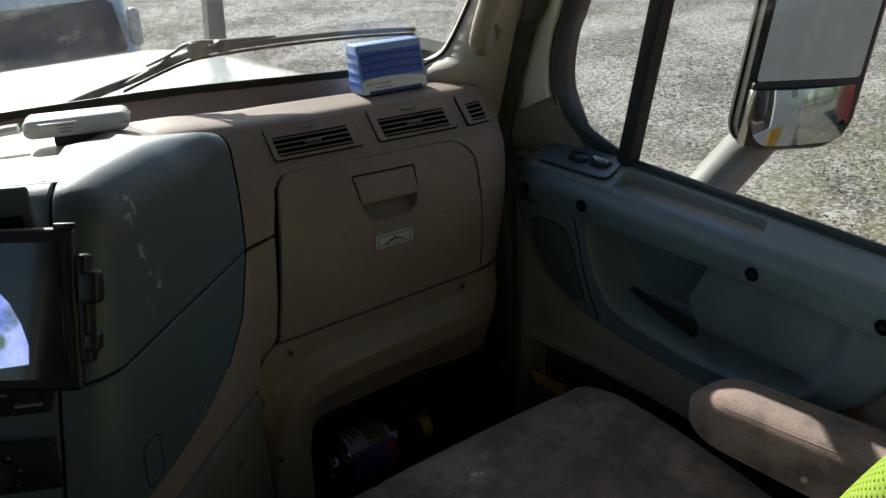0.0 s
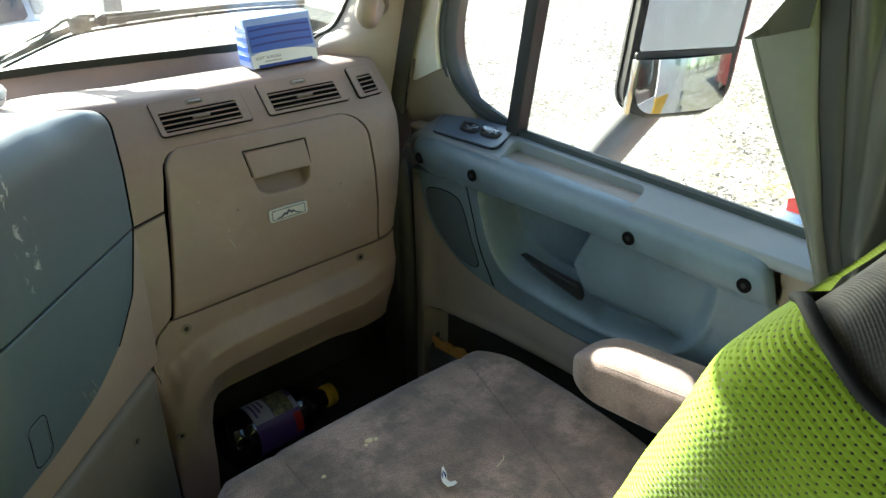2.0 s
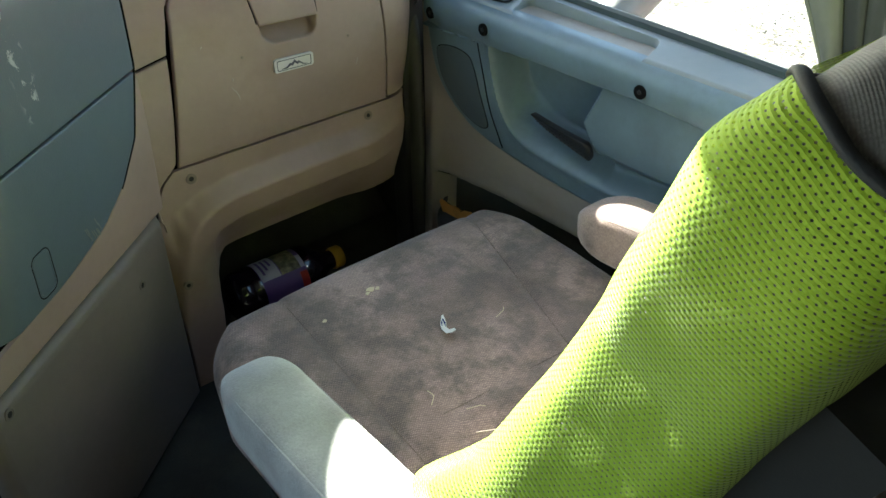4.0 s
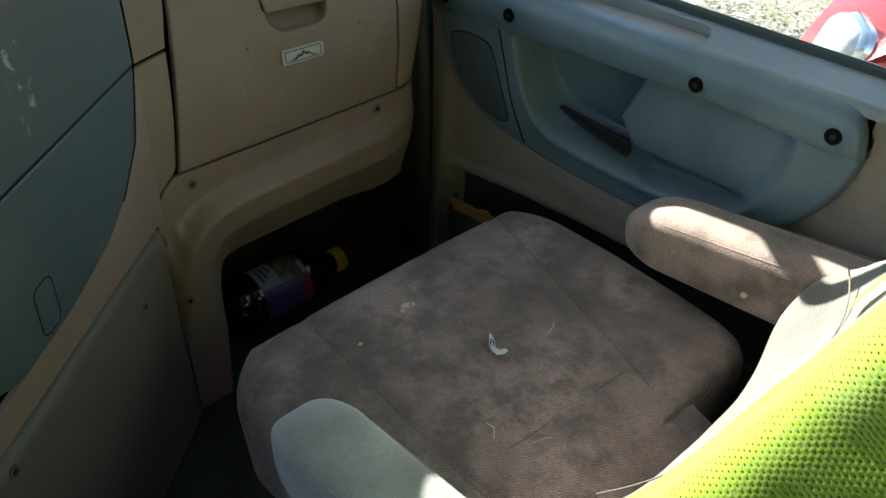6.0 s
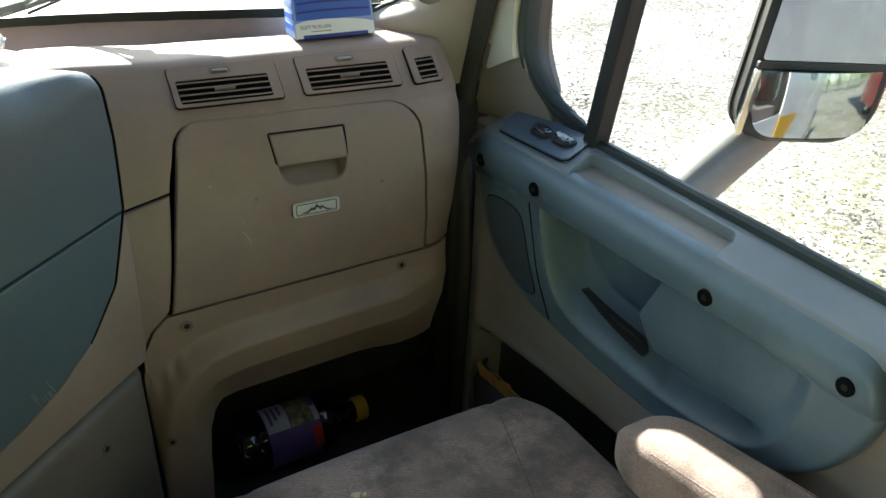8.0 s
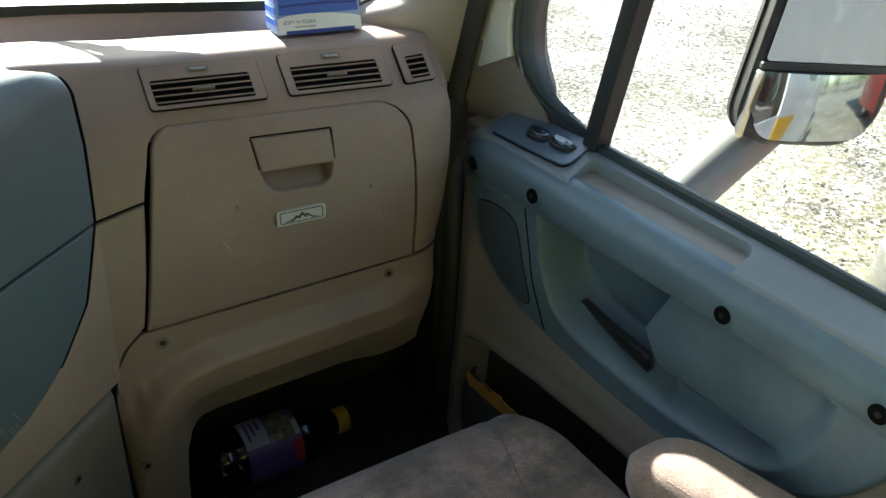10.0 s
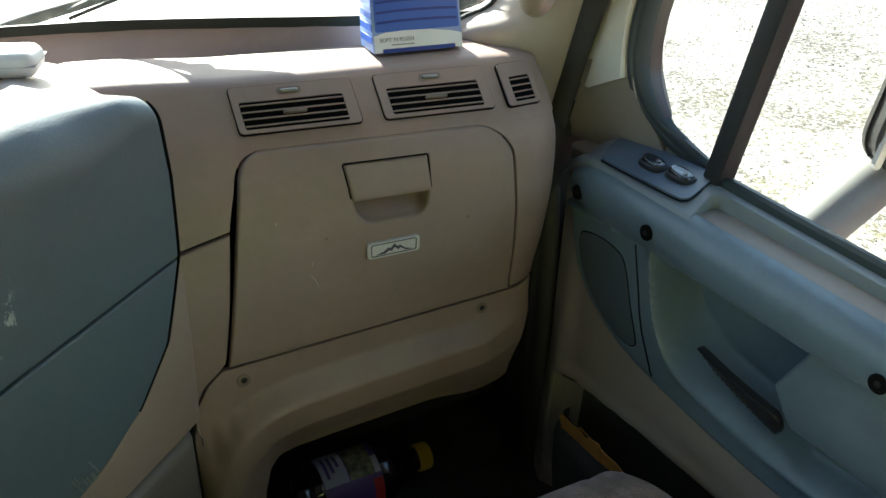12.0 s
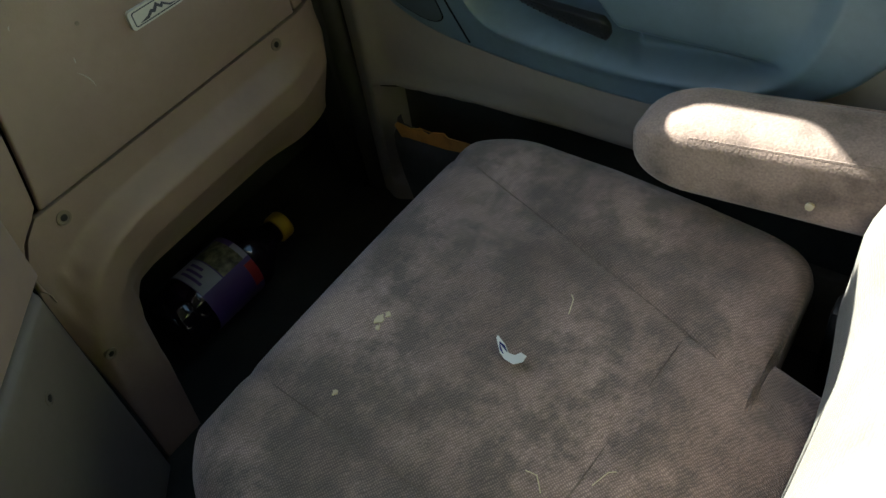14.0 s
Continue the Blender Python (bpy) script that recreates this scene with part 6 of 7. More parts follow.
def cushion_z(x, y):
    z = 0.302 + 0.03 * (y - 0.75) - 0.90 * max(0, 0.58 - y) ** 1.5
    cx = (x - 0.79) / 0.26
    z -= 0.008 * cx * cx
    z -= rolled(min(x - (CX0 + cushion_half(y)), cushion_edge(max(y, NOTCH_Y)) - x, CY1 - y), 0.048)
    if y > NOTCH_Y:
        z -= rolled(math.hypot(y - NOTCH_Y, max(0.0, NOTCH_X - x)), 0.012)
    else:
        z -= rolled(NOTCH_X - x, 0.012)
    # shallow channels along the sewn lines
    for a, b in ((0.642, 0.664), (0.876, 0.986)):
        line = lerp(a, b, (y - 0.55) / 0.33)
        z -= 0.0035 * math.exp(-((x - line) / 0.006) ** 2)
    if 0.69 < x < 0.89:
        z -= 0.0030 * math.exp(-((y - 0.590 - 0.067 * (0.88 - x)) / 0.006) ** 2) * step(x, 0.69, 0.74)
    z += 0.002 * noise.noise((x * 6, y * 6, 0.3))
    return z


CV = sorted({CY0 + (CY1 - CY0) * i / 60 for i in range(61)} | {0.512 + 0.0012 * i for i in range(48)} | {CY1 - 0.03 * (1 - math.cos(math.pi / 2 * i / 8)) for i in range(9)})


def cushion_xy(f, y):
    return lerp(CX0 + cushion_half(y), cushion_right(y), f)


CU = sorted({i / 90 for i in range(91)} | {0.01 * i / 4 for i in range(5)} | {1 - 0.01 * i / 4 for i in range(5)})
part("cushion", slab(lambda f, y: (cushion_xy(f, y), y, cushion_z(cushion_xy(f, y), y)), lambda f, y: (lerp(0.79, cushion_xy(f, y), 0.985), lerp(0.7, y, 0.97), 0.165), CU, CV), SEAT_CLOTH, seat, "taupe seat cushion with dark stains")


SEAM = material("seam_thread", (0.15, 0.115, 0.10), 0.9, vary=0.3, fine=300)
for a, b in ((0.642, 0.664), (0.876, 0.986)):
    line = []
    for i in range(30):
        y = lerp(0.56, 0.885, i / 29)
        x = lerp(a, b, (y - 0.55) / 0.33)
        line.append((x, y, cushion_z(x, y) + 0.0004))
    part("stitched_seam", tube(line, 0.0006, 6), SEAM, seat)
cross_line = [(lerp(0.880, 0.700, i / 19), 0.590 + 0.012 * i / 19, cushion_z(lerp(0.880, 0.700, i / 19), 0.590 + 0.012 * i / 19) + 0.0004) for i in range(20)]
part("stitched_seam", tube(cross_line, 0.0006, 6), SEAM, seat)
part("seat_pan", rbox((0.46, 0.44, 0.05), 0.012, Matrix.Translation((0.79, 0.66, 0.145)), 2), BLACK, seat)
part("pedestal", loft([[Vector((0.79 + sx * a, 0.66 + sy * b, z)) for sx, sy in ((-1, -1), (1, -1), (1, 1), (-1, 1))] for a, b, z in ((0.20, 0.20, 0.0), (0.20, 0.20, 0.02), (0.15, 0.15, 0.04), (0.17, 0.17, 0.125))]), BLACK, seat)
part("hinge_plate", rbox((0.03, 0.12, 0.10), 0.006, Matrix.Translation((1.0, 0.44, 0.22)), 2), BLACK, seat)
part("hinge_bar", tube([(0.60, 0.42, 0.20), (1.0, 0.42, 0.20)], 0.016, 12), STEEL, seat)


def back_front_y(z):
    return 0.592 - 0.40 * z


FWD = Vector((0, 0.928, 0.371))


def back_ring(z, grow=0.0, n=96, ruffle=0.0):
    """A cross-section of the backrest at the height z on its front face, in even steps."""
    hw = table(z, [0.24, 0.27, 0.33, 0.45, 0.54, 0.60, 0.66, 0.70, 0.74, 0.78, 0.81, 0.83, 0.844, 0.854, 0.861, 0.866, 0.869], [0.210, 0.232, 0.247, 0.249, 0.222, 0.206, 0.200, 0.207, 0.213, 0.216, 0.214, 0.208, 0.197, 0.178, 0.150, 0.110, 0.060]) + grow
    ht = table(z, [0.24, 0.27, 0.33, 0.6, 0.81, 0.846, 0.861, 0.869], [0.045, 0.062, 0.072, 0.068, 0.060, 0.054, 0.044, 0.024]) + grow
    c = Vector((0.792, back_front_y(z), z)) - FWD * 0.068
    m = 288
    dense = []
    for k in range(m):
        t = 2 * math.pi * k / m
        ct, st = math.cos(t), math.sin(t)
        ex = 0.34
        u = math.copysign(abs(ct) ** ex, ct) * hw
        v = math.copysign(abs(st) ** ex, st) * ht * (1.0 if st > 0 else 0.78)
        # side bolsters stand forward of the middle
        if st > 0:
            v += (0.075 * abs(u / hw) ** 3 * table(z, [0.24, 0.27, 0.347, 0.40, 0.50, 0.80, 0.85], [0.48, 0.66, 0.92, 1.0, 0.28, 0.28, 0.0]) - 0.008) * abs(st) ** ex
            # waist roll low on the front
            v += 0.012 * math.exp(-((z - 0.36) / 0.06) ** 2) * abs(st) ** ex
        dense.append((u, v))
    dense.append(dense[0])
    arc_ = [0.0]
    for (a, b), (d, e) in zip(dense, dense[1:]):
        arc_.append(arc_[-1] + math.hypot(d - a, e - b))
    us = np.interp(np.linspace(0, arc_[-1], n + 1)[:-1], arc_, [q[0] for q in dense])
    vs_ = np.interp(np.linspace(0, arc_[-1], n + 1)[:-1], arc_, [q[1] for q in dense])
    pts = []
    for u, v in zip(us, vs_):
        if ruffle:
            w = ruffle * (noise.noise((u * 14, z * 9, v * 14)) + 0.6 * noise.noise((u * 30, z * 22, 3 + v * 30)))
            u, v = u * (1 + w / hw), v * (1 + w / ht)
        pts.append(c + Vector((float(u), 0, 0)) + FWD * float(v))
    return pts


TOP_Z = [0.81, 0.817, 0.824, 0.831, 0.837, 0.842, 0.847, 0.851, 0.854, 0.857, 0.8595, 0.862, 0.864, 0.8655, 0.8665, 0.8675, 0.8685, 0.869]
BZ = [0.24, 0.25, 0.27, 0.29, 0.31] + [0.33 + 0.015 * i for i in range(32)] + TOP_Z
part("backrest", loft([back_ring(z) for z in BZ]), BACK_CLOTH, seat, "pale ribbed cloth backrest", angle=70)
part("back_shell", loft([[Vector((0.792 + sx * (0.185 if z < 0.76 else 0.10), back_front_y(z), z)) - FWD * d for sx, d in ((-1, 0.105), (-1, 0.165), (1, 0.165), (1, 0.105))] for z in (0.26, 0.5, 0.68, 0.72)]), BLACK, seat, "black plastic rear shell")
line = []
for i in range(30):
    t = i / 29
    x = lerp(0.60, 0.985, t)
    z = 0.455 + 0.02 * math.sin(t * math.pi)
    line.append(Vector((x, back_front_y(z), z)) + FWD * (0.075 * abs((x - 0.792) / 0.246) ** 3 - 0.007 + 0.012 * math.exp(-((z - 0.36) / 0.06) ** 2)))
part("stitched_seam", tube(line, 0.0008, 6), SEAM, seat)


def armrest(name, x0, y_front, y_back, z_top, half, mat, label, drift=0.0):
    rings = []
    L = y_front - y_back
    for i in range(34):
        f = (i / 33) ** 1.7
        d = f * L
        k = math.sqrt(max(0.0, 1 - max(0, (0.06 - d) / 0.06) ** 2)) if d < 0.06 else 1.0
        h = half * (0.30 + 0.70 * k)
        hz = (0.037 + 0.012 * f) * (0.22 + 0.78 * k)
        y = y_front - d
        cz = z_top - 0.037 - 0.012 * f + 0.010 * f
        pts = []
        for q in range(32):
            t = 2 * math.pi * q / 32
            ct, st = math.cos(t), math.sin(t)
            pts.append(Vector((x0 + math.copysign(abs(ct) ** 0.45, ct) * h + drift * f, y, cz + math.copysign(abs(st) ** 0.45, st) * hz)))
        rings.append(pts)
    a = part(name, loft(rings), mat, seat, label, angle=60)
    for sgn in (-1, 1):
        ln = [(x0 + sgn * half * 0.86 + drift * (0.17 + 0.83 * i / 20), y_front - 0.06 - (L - 0.08) * i / 20, z_top + 0.010 * i / 20 - 0.0060) for i in range(21)]
        part("piping", tube(ln, 0.0016, 6), mat, a)
    return a


armrest("armrest", 1.044, 0.712, 0.36, 0.398, 0.043, ARM_CLOTH, "sunlit tan cloth armrest, worn", 0.045)
armrest("armrest", 0.522, 0.706, 0.33, 0.420, 0.040, GREY_CLOTH, "grey cloth armrest")
part("armrest_bracket", rbox((0.02, 0.05, 0.12), 0.005, Matrix.Translation((1.040, 0.45, 0.27)), 2), BLACK, seat)
part("armrest_bracket", rbox((0.02, 0.05, 0.12), 0.005, Matrix.Translation((0.535, 0.44, 0.30)), 2), BLACK, seat)
part("fleck", disc_stack((1.0205, 0.543, 0.350), (-1, 0, 0.2), [(-0.003, 0.004), (0.001, 0.0038), (0.0016, 0.002)], 9), CRUMB, seat)

# ---- safety vest pulled over the backrest ----
vest = thing("safety_vest", (0.79, 0.25, 0.40), "lime mesh safety vest with black binding over the seat back", "vest")
NV, NR, NT = 260, 100, 34
V_MID = 0.81


def section(p, z):
    """Side and forward offsets of a place on the section at z."""
    r = p - (Vector((0.792, back_front_y(z), z)) - FWD * 0.068)
    return r.x, r.dot(FWD)


def hem(u, v):
    """Lower edge of the vest round the backrest: lowest on the sides, higher across the front."""
    front = step(v, 0.0, 0.05)
    return 0.40 - 0.07 * (1 - front) * (1 - step(u, -0.10, 0.0)) + 0.075 * front * (1 - step(abs(u), 0.17, 0.25)) + 0.02 * front + 0.006 * math.sin(u * 40)


# the armhole: side, back and top inside these planes, fitted to the camera's view
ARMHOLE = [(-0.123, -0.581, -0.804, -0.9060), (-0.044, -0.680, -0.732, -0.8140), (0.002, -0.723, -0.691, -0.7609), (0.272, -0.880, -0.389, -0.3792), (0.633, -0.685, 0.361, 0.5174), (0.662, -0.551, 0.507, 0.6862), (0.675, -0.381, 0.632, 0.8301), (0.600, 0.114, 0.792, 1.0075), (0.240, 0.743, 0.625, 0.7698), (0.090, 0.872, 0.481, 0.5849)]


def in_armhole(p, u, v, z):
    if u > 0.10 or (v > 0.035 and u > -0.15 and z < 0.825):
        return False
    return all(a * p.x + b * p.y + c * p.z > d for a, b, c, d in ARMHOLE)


base_ring = [section(p, 0.50) for p in back_ring(0.50, 0.009, NV)]
low = [hem(u, v) for u, v in base_ring]
bm = bmesh.new()
uv = bm.loops.layers.uv.new("weave")
levels = [0.32 + (V_MID - 0.32) * i / 120 for i in range(120)]
top_line = np.interp(np.linspace(0, 1, NT + 1), np.linspace(0, 1, len(TOP_Z)), TOP_Z)
levels += [float(z) for z in top_line]
rings_at = [back_ring(z, 0.009, NV, 0.0018) for z in levels]


def vest_point(k, z):
    i = int(np.searchsorted(levels, z, side="right")) - 1
    i = max(0, min(len(levels) - 2, i))
    return rings_at[i][k].lerp(rings_at[i + 1][k], (z - levels[i]) / (levels[i + 1] - levels[i]))


grid = []
for i in range(NR + NT + 1):
    row = []
    for k in range(NV):
        z = lerp(low[k], V_MID, i / NR) if i <= NR else float(top_line[i - NR])
        row.append((bm.verts.new(vest_point(k, z)), z))
    grid.append(row)
run = [[0.0] * (NR + NT + 1) for k in range(NV)]
for k in range(NV):
    run[k][0] = low[k]
    for i in range(NR + NT):
        way = 1.08 * (grid[i + 1][k][1] - grid[i][k][1]) if i < NR else (grid[i + 1][k][0].co - grid[i][k][0].co).length
        run[k][i + 1] = run[k][i] + way
ref = back_ring(0.60, 0.009, NV)
arc = [0.0]
for k in range(NV):
    arc.append(arc[-1] + (ref[(k + 1) % NV] - ref[k]).length)
for i in range(NR + NT):
    for k in range(NV):
        j = (k + 1) % NV
        quad = (grid[i][k], grid[i][j], grid[i + 1][j], grid[i + 1][k])
        zc = sum(q[1] for q in quad) / 4
        mid = sum((q[0].co for q in quad), Vector()) / 4
        u, v = section(mid, zc)
        # front middle and far side left out to lessen lime bounce light
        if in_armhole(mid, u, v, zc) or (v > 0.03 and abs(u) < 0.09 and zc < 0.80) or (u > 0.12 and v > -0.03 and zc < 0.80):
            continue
        fc = bm.faces.new([q[0] for q in quad])
        for lp, (kk, ii) in zip(fc.loops, ((k, i), (k + 1, i), (k + 1, i + 1), (k, i + 1))):
            lp[uv].uv = (arc[kk], run[kk % NV][ii])
bmesh.ops.delete(bm, geom=[v for v in bm.verts if not v.link_faces], context="VERTS")
hole_edges = []
for e in bm.edges:
    if len(e.link_faces) == 1:
        m_ = (e.verts[0].co + e.verts[1].co) / 2
        inward = m_ + (m_ - e.link_faces[0].calc_center_median())
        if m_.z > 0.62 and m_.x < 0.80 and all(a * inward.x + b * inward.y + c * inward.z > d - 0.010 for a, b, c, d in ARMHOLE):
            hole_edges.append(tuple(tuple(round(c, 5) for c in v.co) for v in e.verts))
part("mesh_cloth", bm, VEST, vest, "perforated lime mesh", angle=180)


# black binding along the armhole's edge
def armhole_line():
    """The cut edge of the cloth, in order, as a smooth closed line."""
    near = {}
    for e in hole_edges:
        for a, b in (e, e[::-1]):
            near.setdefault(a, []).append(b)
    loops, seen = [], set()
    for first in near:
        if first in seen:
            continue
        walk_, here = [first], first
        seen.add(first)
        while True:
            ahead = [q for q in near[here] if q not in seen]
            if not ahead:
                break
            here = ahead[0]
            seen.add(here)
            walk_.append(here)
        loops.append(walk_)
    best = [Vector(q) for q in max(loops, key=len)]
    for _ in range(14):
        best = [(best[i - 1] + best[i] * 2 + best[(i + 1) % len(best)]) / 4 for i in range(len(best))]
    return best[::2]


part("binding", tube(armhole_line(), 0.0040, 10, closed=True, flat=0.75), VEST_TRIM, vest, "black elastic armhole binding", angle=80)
# the backrest's cloth again, toned for its shaded shoulder, shows in the armhole
part("shoulder_cap", loft([back_ring(z, 0.002, 160) for z in [0.62 + 0.015 * i for i in range(12)] + TOP_Z]), SHOULDER_CLOTH, seat, "worn grey shoulder of the backrest cloth, toned for shade", angle=70)


# ---- small things on the cushion ----
sc = thing("paper_scrap", (0.79, 0.705, 0.303), "torn white paper scrap with blue print lying on the cushion", "paper")
o = Vector((0.790, 0.706, cushion_z(0.79, 0.706) + 0.0015))
out_line = [(-0.006, 0.028), (-0.002, 0.031), (0.002, 0.018), (0.001, 0.006), (0.006, -0.004), (0.014, -0.008), (0.016, -0.022), (0.008, -0.026), (-0.003, -0.018), (-0.010, -0.004), (-0.011, 0.008)]
ca, sa = 0.62 * math.cos(-0.55), 0.62 * math.sin(-0.55)


def scrap(u, v, w):
    return o + Vector((u * ca - v * sa, u * sa + v * ca, 0.008 * (v / 0.03) ** 2 + 0.004 * abs(u / 0.01) - w))


body = part("paper", plate(out_line, scrap, 0.0006), PAPER, sc)
part("print_patch", plate([(-0.0090, 0.012), (-0.0045, 0.022), (0.0005, 0.016), (-0.0005, 0.006), (-0.0085, 0.003)], lambda u, v, w: scrap(u, v, w - 0.0020), 0.0016), PAPER_BLUE, body)
for i, (x0, y0, r) in enumerate(((0.764, 0.830, 0.0065), (0.773, 0.826, 0.004), (0.756, 0.825, 0.0035), (0.684, 0.816, 0.0035))):
    rr = random.Random(i)
    cr = thing("crumb", (x0, y0, cushion_z(x0, y0)), "dried pale food crumb stuck to the cushion", "crumb")
    pts = [(x0 + math.cos(2 * math.pi * k / 11) * r * rr.uniform(0.4, 1.1), y0 + math.sin(2 * math.pi * k / 11) * r * rr.uniform(0.35, 0.8)) for k in range(11)]
    part("flake", plate(pts, lambda u, v, w: (u, v, cushion_z(u, v) + 0.0016 - w), 0.0022), CRUMB, cr)
for i, (x0, y0, a) in enumerate(((0.868, 0.690, 0.4), (0.705, 0.63, 1.1), (0.735, 0.585, -0.5))):
    th = thing("lint_thread", (x0, y0, cushion_z(x0, y0)), "short pale thread lying on the cushion", "thread")
    pts = [(x0 + math.cos(a) * s * 0.011 + 0.003 * math.cos(3 * s), y0 + math.sin(a) * s * 0.011, cushion_z(x0 + math.cos(a) * s * 0.011, y0 + math.sin(a) * s * 0.011) + 0.001) for s in (-1, -0.5, 0, 0.5, 1)]
    part("thread", tube(pts, 0.0005, 5), CRUMB, th)

# ---- bottle on the floor ----
bo = thing("juice_bottle", (0.86, 1.245, 0.0), "dark juice bottle with purple label and yellow cap on the floor", "bottle")
B0, BAX = Vector((0.738, 1.248, 0.052)), Vector((1.0, -0.01, -0.01)).normalized()
prof = [(0.0, 0.030), (0.004, 0.040), (0.012, 0.047), (0.030, 0.048), (0.036, 0.045), (0.042, 0.048), (0.050, 0.0475), (0.140, 0.0475), (0.150, 0.049), (0.160, 0.047), (0.178, 0.034), (0.190, 0.024), (0.200, 0.0185), (0.212, 0.0175)]
body = part("body", disc_stack(B0, BAX, prof, 32), JUICE, bo)


def wrap(a0, a1, h0, h1, r):
    A = BAX.orthogonal().normalized()
    A = Vector((0, 0, 1)) - BAX * BAX.z
    A.normalize()
    Bv = BAX.cross(A)
    return slab(lambda h, t: B0 + BAX * h + (A * math.cos(t) + Bv * math.sin(t)) * r, lambda h, t: B0 + BAX * h + (A * math.cos(t) + Bv * math.sin(t)) * (r - 0.0005), [h0, h1], [lerp(a0, a1, i / 24) for i in range(25)])


label = part("label_wrap", wrap(-math.pi * 0.98, math.pi * 0.98, 0.052, 0.139, 0.0482), LABEL_PURPLE, body, "purple paper label")
part("label_panel", wrap(-0.6, 0.75, 0.053, 0.090, 0.0486), LABEL_PALE, label)
part("label_picture", wrap(-0.5, 0.75, 0.092, 0.130, 0.0486), LABEL_FRUIT, label, "printed fruit picture")
part("label_red", wrap(0.9, 1.7, 0.124, 0.1385, 0.0486), LABEL_RED, label)
part("label_red", wrap(0.2, 0.75, 0.130, 0.1385, 0.0486), LABEL_PALE, label)
for k in range(3):
    part("print_bar", wrap(-0.3, 0.5 - 0.15 * k, 0.060 + 0.009 * k, 0.0645 + 0.009 * k, 0.0489), LABEL_PURPLE, label)
part("cap", disc_stack(B0 + BAX * 0.212, BAX, [(0, 0.0205), (0.002, 0.0215), (0.018, 0.0215), (0.021, 0.0195), (0.022, 0.012)], 28), CAP_YELLOW, bo, "yellow screw cap")


# ==== outside ====
def far_grid():
    a = [-220, -120, -60, -30, -15, -8, -4, 0, 4, 8, 12, 16, 24, 40, 70, 120, 220]
    return a


tagged(part("ground", sheet(lambda x, y: (x, y, GZ + 0.02 * noise.noise((x * 0.4, y * 0.4, 0))), far_grid(), far_grid()), GROUND), "pale sandy ground with tyre tracks, weeds and dark gravel", "ground", kind="structure")

rng = random.Random(11)
verts, faces = [], []
for i in range(5200):
    x, y = rng.uniform(2.2, 8), rng.uniform(-1.5, 4.5)
    if noise.noise((x * 0.55, y * 0.55, 2)) < 0.05 + max(0, (y - 4) * 0.08):
        continue
    n0 = len(verts)
    a, h, w = rng.uniform(0, 6.28), rng.uniform(0.004, 0.014), rng.uniform(0.006, 0.016)
    dx, dy = math.cos(a) * w, math.sin(a) * w
    lx, ly = rng.uniform(-0.04, 0.04), rng.uniform(-0.04, 0.04)
    z = GZ - 0.005 + 0.02 * noise.noise((x * 0.4, y * 0.4, 0))
    verts += [(x - dx, y - dy, z), (x + dx, y + dy, z), (x + lx, y + ly, z + h)]
    faces.append((n0, n0 + 1, n0 + 2))
me = bpy.data.meshes.new("weeds")
me.from_pydata(verts, [], faces)
me.materials.append(GRASS)
tagged(new("weeds", me), "sparse dry green weeds on the sand", "weeds", kind="stuff")

verts, faces = [], []
for i in range(19000):
    if rng.random() < 0.55:
        x, y = rng.uniform(3.5, 14), rng.uniform(4.0, 14)
        if noise.noise((x * 0.35, y * 0.35, 7)) < -0.05:
            continue
    else:
        x, y = rng.uniform(2.0, 7.5), rng.uniform(0.5, 6)
        if noise.noise((x * 0.8, y * 0.8, 3)) < -0.15:
            continue
    r = rng.uniform(0.004, 0.013) if rng.random() < 0.96 else rng.uniform(0.015, 0.025)
    n0 = len(verts)
    z = GZ + 0.02 * noise.noise((x * 0.4, y * 0.4, 0))
    a = rng.uniform(0, 6.28)
    for k in range(4):
        t = a + k * math.pi / 2
        q = r * rng.uniform(0.7, 1.2)
        verts.append((x + math.cos(t) * q, y + math.sin(t) * q, z - 0.004))
    verts.append((x + r * 0.2, y, z + r * rng.uniform(0.25, 0.6)))
    faces += [(n0, n0 + 1, n0 + 4), (n0 + 1, n0 + 2, n0 + 4), (n0 + 2, n0 + 3, n0 + 4), (n0 + 3, n0, n0 + 4)]
me = bpy.data.meshes.new("gravel")
me.from_pydata(verts, [], faces)
me.materials.append(STONE)
tagged(new("gravel", me), "scattered dark gravel on the sand", "gravel", kind="stuff")

# ---- our own truck's outside: hood, cowl, cab side ----
truck = thing("truck_body", (0, 1.0, GZ), "white truck hood and cab side seen from inside", "truck", kind="structure")


def hood_p(x, y):
    d = max(0, abs(x) - 0.95)
    z = 0.615 - 0.035 * (y - 1.45) - 0.9 * d * d - 0.20 * max(0, y - 2.25) ** 2
    return Vector((x, y, z))


part("hood", slab(hood_p, lambda x, y: hood_p(x, y) - Vector((0, 0, 0.03)), [-1.15 + 2.3 * i / 50 for i in range(51)], [1.46 + 1.95 * i / 40 for i in range(41)]), WHITE_PAINT, truck, "white painted hood in full sun")
part("cowl_grille", slab(lambda x, y: (x, y + table(abs(x), [0, 1.1], [0.02, -0.08]), 0.655 - 0.25 * (y - 1.42)), lambda x, y: (x, y + table(abs(x), [0, 1.1], [0.02, -0.08]), 0.63 - 0.25 * (y - 1.42)), [-0.88 + 1.76 * i / 20 for i in range(21)], [1.42, 1.50, 1.60]), material("grey_cowl", (0.5, 0.5, 0.49), 0.6, vary=0.1, grain=0.6, grain_scale=150), truck)
part("front_fascia", rbox((2.2, 0.3, 1.0), 0.12, Matrix.Translation((0, 3.4, -0.35)), 4), WHITE_PAINT, truck)
